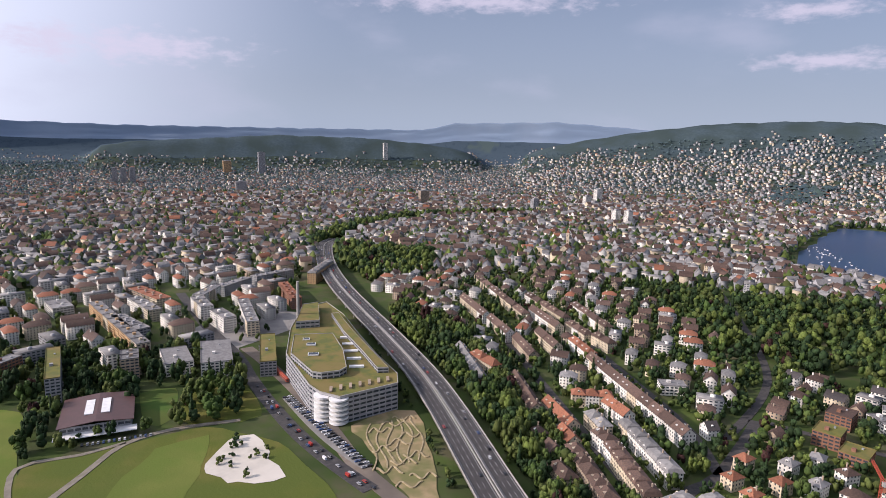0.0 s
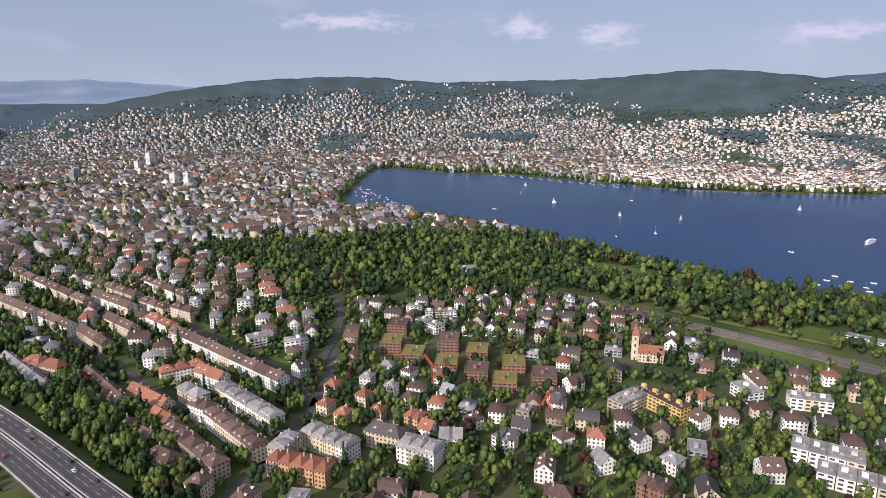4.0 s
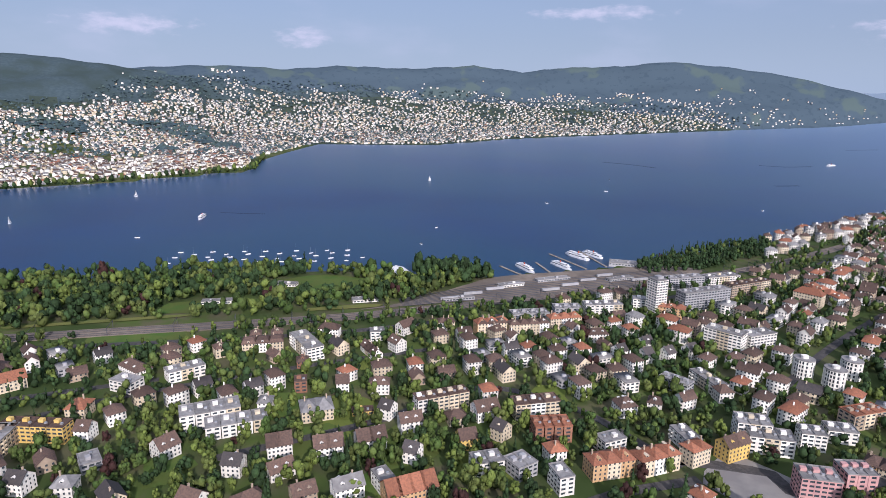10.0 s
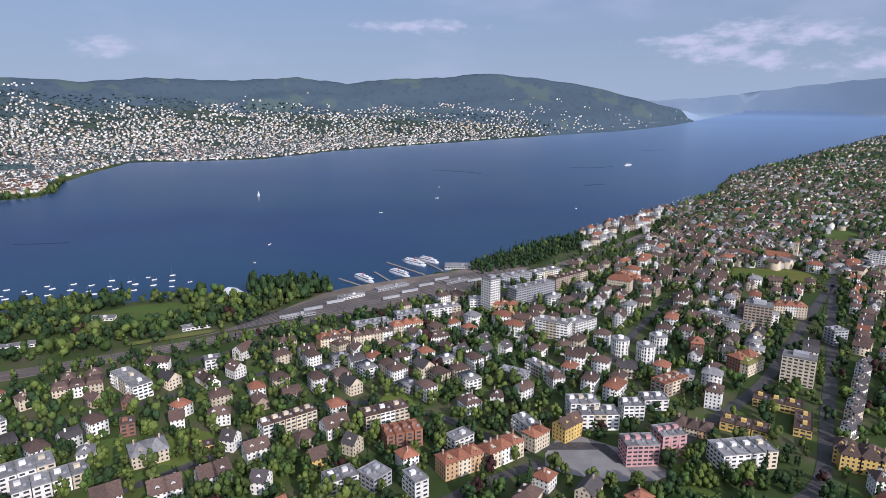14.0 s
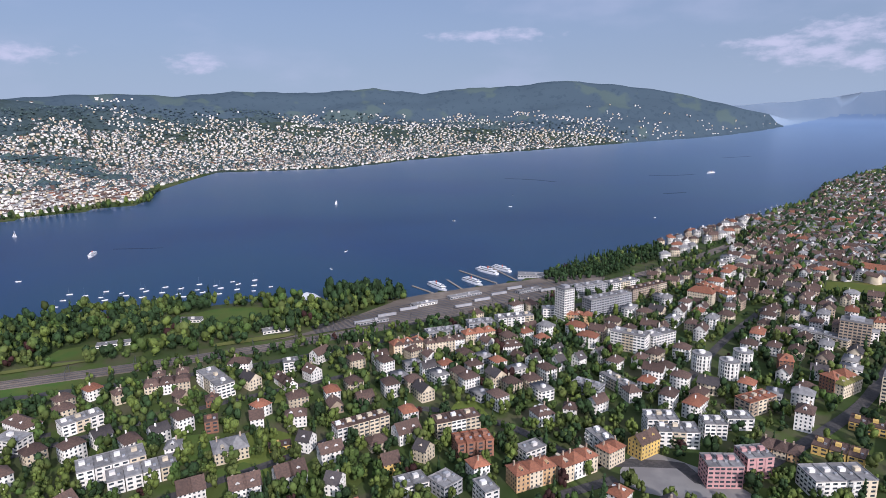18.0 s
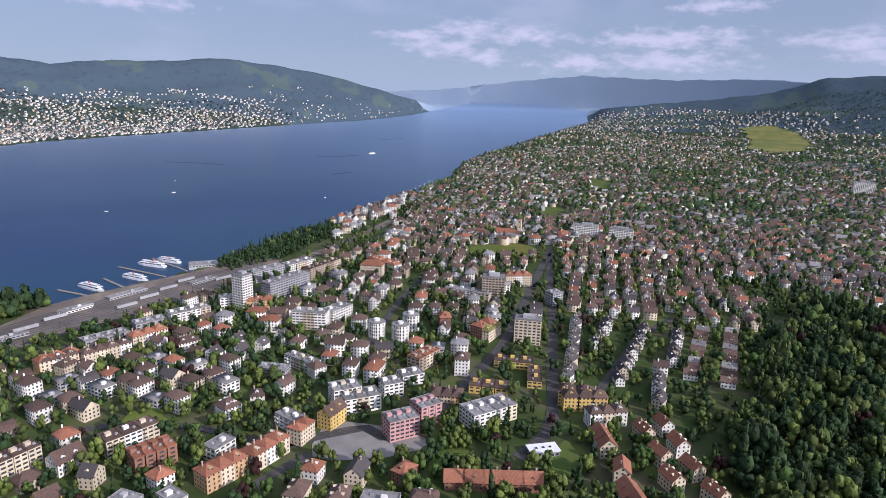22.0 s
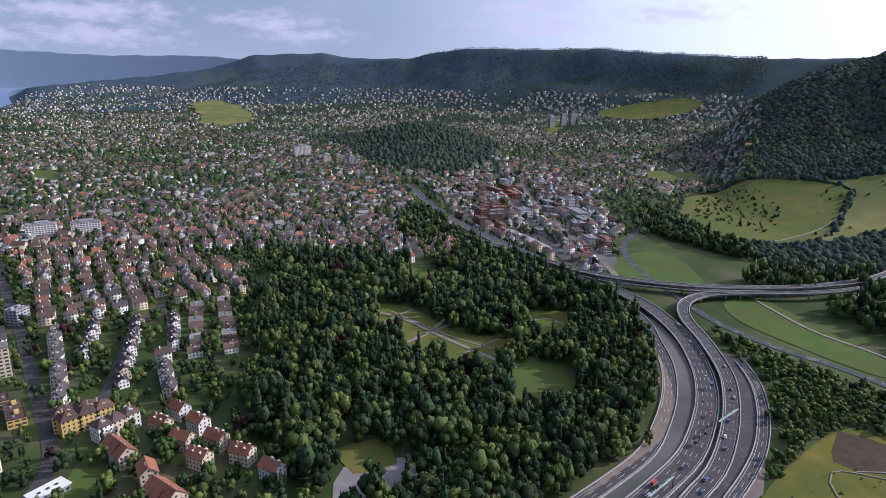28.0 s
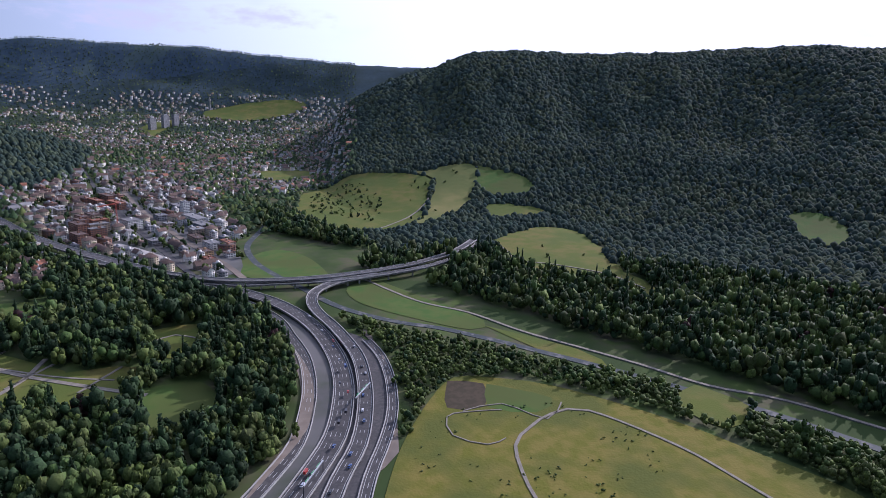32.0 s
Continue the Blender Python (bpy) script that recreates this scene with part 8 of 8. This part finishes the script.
p = np.concatenate([grove(PARK, 10, 7), grove([(x - 16, y) for x, y in AVENUE] + [(x + 22, y - 12) for x, y in AVENUE[::-1]], 8, 8)])
trees("avenue_trees", p, 7.5, 1.6, MID_CROWNS, 18, "long green rows of avenue trees in the city", (0.4, 0.35, 0.23, 0.02), 0.0)
WESTERN = [(-100, 520), (-95, 640), (-150, 690), (-330, 700), (-440, 640), (-420, 560), (-300, 560), (-250, 470), (-240, 450), (-160, 500), (-120, 505)]
p = grove(WESTERN, 12, 9)
trees("common_trees", p, 5.5, 1.8, NEAR_CROWNS, 19, "dark trees round the common and sports hall", (0.5, 0.12, 0.36, 0.02), 0.1)
p = grove([(-110, 640), (-80, 1150), (-700, 1150), (-700, 640)], 24, 10)
trees("street_trees", p, 4.5, 1.7, MID_CROWNS, 20, "street trees between city blocks", (0.5, 0.15, 0.35, 0.0), 0.05)
BANKS = [(-345, -545), (-368, -480), (-392, -430), (-415, -385), (-428, -345), (-445, -290), (-465, -220), (-472, -150), (-475, -60), (-440, -60), (-440, -150), (-432, -215), (-405, -295), (-385, -335), (-366, -339), (-326, -354), (-303, -325), (-268, -272), (-248, -279), (-245, -319), (-290, -373), (-325, -455)]
p = grove(BANKS, 6.5, 11)
p = np.concatenate([p, grove([(-428, -300), (-452, -300), (-478, -220), (-494, -150), (-502, -50), (-470, -50), (-468, -150), (-452, -215)], 7, 88)])
trees("riverside_thicket", p, 3.6, 1.35, MID_CROWNS, 21, "thick riverside bushes and small trees", (0.5, 0.42, 0.08, 0.0), 0.0)
p = np.concatenate([grove([(-420, -110), (-470, -140), (-480, -40), (-400, 20), (-360, -30)], 11, 12), grove([(-120, -318), (-190, -352), (-200, -380), (-160, -366)], 8, 33)])
trees("meadow_trees", p, 5.2, 1.7, NEAR_CROWNS, 22, "sunlit trees along the meadow path", (0.4, 0.5, 0.1, 0.0), 0.0)
p = grove(WORKS, 17, 74)
trees("works_trees", p, 4.0, 1.6, MID_CROWNS, 75, "dark trees between the works", (0.5, 0.1, 0.4, 0.0), 0.0)
belt = grove([(-470, -1000), (-480, -900), (-520, -800), (-590, -720), (-700, -700), (-760, -740), (-745, -840), (-690, -846), (-618, -850), (-566, -900), (-585, -1076), (-640, -1180), (-600, -1230)], 9, 85)
trees("meadow_belt", belt[belt[:, 0] > -556], 6.6, 1.7, MID_CROWNS, 86, "dark belt of trees below the orchard meadow", (0.45, 0.1, 0.45, 0.0), 0.1)
p = np.concatenate([grove([(-600, -1060), (-720, -1240), (-820, -1210), (-770, -1030), (-660, -920)], 17, 14, False), grove([(-700, -560), (-800, -640), (-760, -500)], 45, 15, False), grove([(-880, -1120), (-990, -1040), (-800, -900), (-700, -860)], 48, 16, False)])
tufts = np.random.default_rng(71)
q = np.stack([tufts.uniform(-400, -230, 260), tufts.uniform(-330, -130, 260)], -1)
q = q[inside([(-215, -262), (-250, -296), (-300, -318), (-375, -285), (-390, -230), (-375, -127), (-330, -90), (-240, -160)], q[:, 0], q[:, 1]) & (wave(q[:, 0], q[:, 1], 24, 4) > 0.1)]
trees("meadow_bushes", np.concatenate([q, grove([(-354, -223), (-390, -222), (-392, -198), (-360, -195)], 7, 72, False)]), 1.1, 0.9, LIGHT_CROWNS, 73, "low bushes and tufts scattered over the meadow", (0.45, 0.5, 0.05, 0.0), 0.0, "bushes")
trees("orchard_trees", p, 3.0, 1.5, MID_CROWNS, 23, "small orchard trees dotted over a sloping meadow", (0.5, 0.2, 0.3, 0.0), 0.0)
ISLET = [(800, -150), (850, -160), (830, -235), (780, -255), (760, -200)]
p = grove(ISLET, 9, 16, False)
trees("harbour_trees", p, 8.0, 1.9, MID_CROWNS, 24, "tall dark trees beside the shipyard", (0.2, 0.0, 0.8, 0.0), 0.0)

p = grove([(-110, -735), (-235, -725), (-262, -748), (-215, -860), (-165, -1030), (-140, -1250), (-60, -1100), (-70, -900)], 10, 61)
trees("motorway_wood", p, 6.5, 1.7, MID_CROWNS, 62, "dark trees between motorway and houses", (0.45, 0.1, 0.45, 0.0), 0.1)
p = grove([(-109, 439), (-100, 474), (-83, 484), (-68, 464), (-62, 445), (-70, 418), (-90, 420)], 11, 63, False)
trees("gravel_tufts", p, 2.2, 1.2, MID_CROWNS, 64, "dark green tufts on the gravel playground", (0.6, 0.0, 0.4, 0.0), 0.0)
# woods on the hills
p = sown(206, 300, 560, 2700, 0.0055, 21, 8.6)
z = land(p[:, 0], p[:, 1])
front = (p[:, 0] < -555) | ((p[:, 0] < -496 - 0.12 * (p[:, 1] + 578)) & (p[:, 1] > -578) & (p[:, 1] < -40)) | ((p[:, 0] < -470) & (p[:, 1] < -640) & (p[:, 1] > -700))
p = p[free(p[:, 0], p[:, 1]) & front & ((z > 16) | (p[:, 1] > -900)) & (p[:, 1] < 350)]
rr = np.hypot(p[:, 0], p[:, 1])
trees("hillside_wood", p[rr < 900], 7.2, 1.7, LIGHT_CROWNS, 25, "dense mixed wood on the lower hillside", (0.5, 0.16, 0.33, 0.01), 0.15)
p, rr = p[rr >= 900], rr[rr >= 900]
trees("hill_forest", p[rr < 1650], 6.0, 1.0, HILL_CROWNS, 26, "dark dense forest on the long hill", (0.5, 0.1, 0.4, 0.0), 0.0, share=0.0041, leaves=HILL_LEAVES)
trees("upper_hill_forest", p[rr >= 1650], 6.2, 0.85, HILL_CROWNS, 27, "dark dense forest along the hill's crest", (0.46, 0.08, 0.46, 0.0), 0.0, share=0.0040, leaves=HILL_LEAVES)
p = sown(172, 202, 1480, 2950, 0.0055, 28, 9)
p = p[inside(HILLOCK, p[:, 0], p[:, 1]) & (away([(-117, -1465), (-130, -1273), (-158, -1047)], p[:, 0], p[:, 1], False) > 16)]
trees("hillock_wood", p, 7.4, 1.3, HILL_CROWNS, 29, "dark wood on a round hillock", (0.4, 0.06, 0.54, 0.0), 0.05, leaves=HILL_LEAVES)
p = dry(sown(150, 232, 2300, 10400, 0.0056, 30, 14), 60)
z = land(p[:, 0], p[:, 1])
k = ((z > 200) & (wave(p[:, 0], p[:, 1], 260, 13) > -0.9 + np.clip((330 - z) / 120, 0, 1) * 0.9)) | (wave(p[:, 0], p[:, 1], 330, 12) > 0.66)
for meadow in [YELLOW_MEADOW, *PASTURES]:
    k &= ~inside(meadow, p[:, 0], p[:, 1])
p = p[k & (np.hypot(p[:, 0], p[:, 1]) < 3300)]
trees("ridge_forest", p, 9.0, 0.45, WOOD_CROWNS, 31, "dark forest along the southern ridge", (0.45, 0.05, 0.5, 0.0), 0.0, share=0.0046, leaves=HAZE_LEAVES)
p = dry(sown(-28, 141, 2000, 10000, 0.0060, 32, 18), 30)
z = land(p[:, 0], p[:, 1])
k = (z > 185) | ((z > 75) & (p[:, 0] < 0.34 * p[:, 1])) | ((wave(p[:, 0], p[:, 1], 420, 6) + 0.5 * wave(p[:, 0], p[:, 1], 170, 8) < -0.75 + 0.0062 * z) & (z > 8) & (p[:, 0] > 1500))
low = dry(sown(-28, 141, 2300, 8000, 0.0088, 39, 24), 30)
low = low[(over_town(low) < -0.6) & (np.hypot(low[:, 0], low[:, 1]) < 5600)]
trees("slope_garden_trees", low[np.random.default_rng(3).random(len(low)) < 0.75], 7.0, 1.2, WOOD_CROWNS, 40, "garden trees between far houses", (0.45, 0.15, 0.4, 0.0), 0.0, share=0.0020, leaves=HAZE_LEAVES)
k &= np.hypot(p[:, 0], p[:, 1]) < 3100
trees("far_slope_trees", p[k], 10.0, 0.7, WOOD_CROWNS, 33, "woods on the far slopes", (0.45, 0.1, 0.45, 0.0), 0.0, share=0.0048, leaves=HAZE_LEAVES)
p = dry(sown(-34, 60, 1120, 5200, 0.0095, 34, 17), 10)
p = p[free(p[:, 0], p[:, 1]) & (wave(p[:, 0], p[:, 1], 150, 18) > -0.7) & (over_town(p) < -0.4) & (np.hypot(p[:, 0], p[:, 1]) < 2700)]
trees("city_trees", p, 7.2, 1.5, WOOD_CROWNS, 35, "dark green street trees between city roofs", (0.5, 0.12, 0.38, 0.0), 0.0)
p = dry(sown(138, 214, 1050, 7000, 0.0068, 36, 13.5), 8)
k = free(p[:, 0], p[:, 1]) & ~inside(WORKS, p[:, 0], p[:, 1]) & ~inside(HILLOCK, p[:, 0], p[:, 1])
for meadow in [YELLOW_MEADOW, *PASTURES]:
    k &= ~inside(meadow, p[:, 0], p[:, 1])
p = p[k]
trees("suburb_trees", p, 6.0, 1.5, WOOD_CROWNS, 37, "garden trees in the southern suburbs", (0.3, 0.02, 0.68, 0.0), 0.05)
line = curve_of(SHORE_FAR[8:] + [(1500, 1740)], 16)
p = np.array([(q.x + 18, q.y + 4) for q in line])
trees("quay_avenue", p, 8.0, 1.4, FAR_CROWNS, 38, "trees along the far quay", (0.5, 0.2, 0.3, 0.0), 0.0)
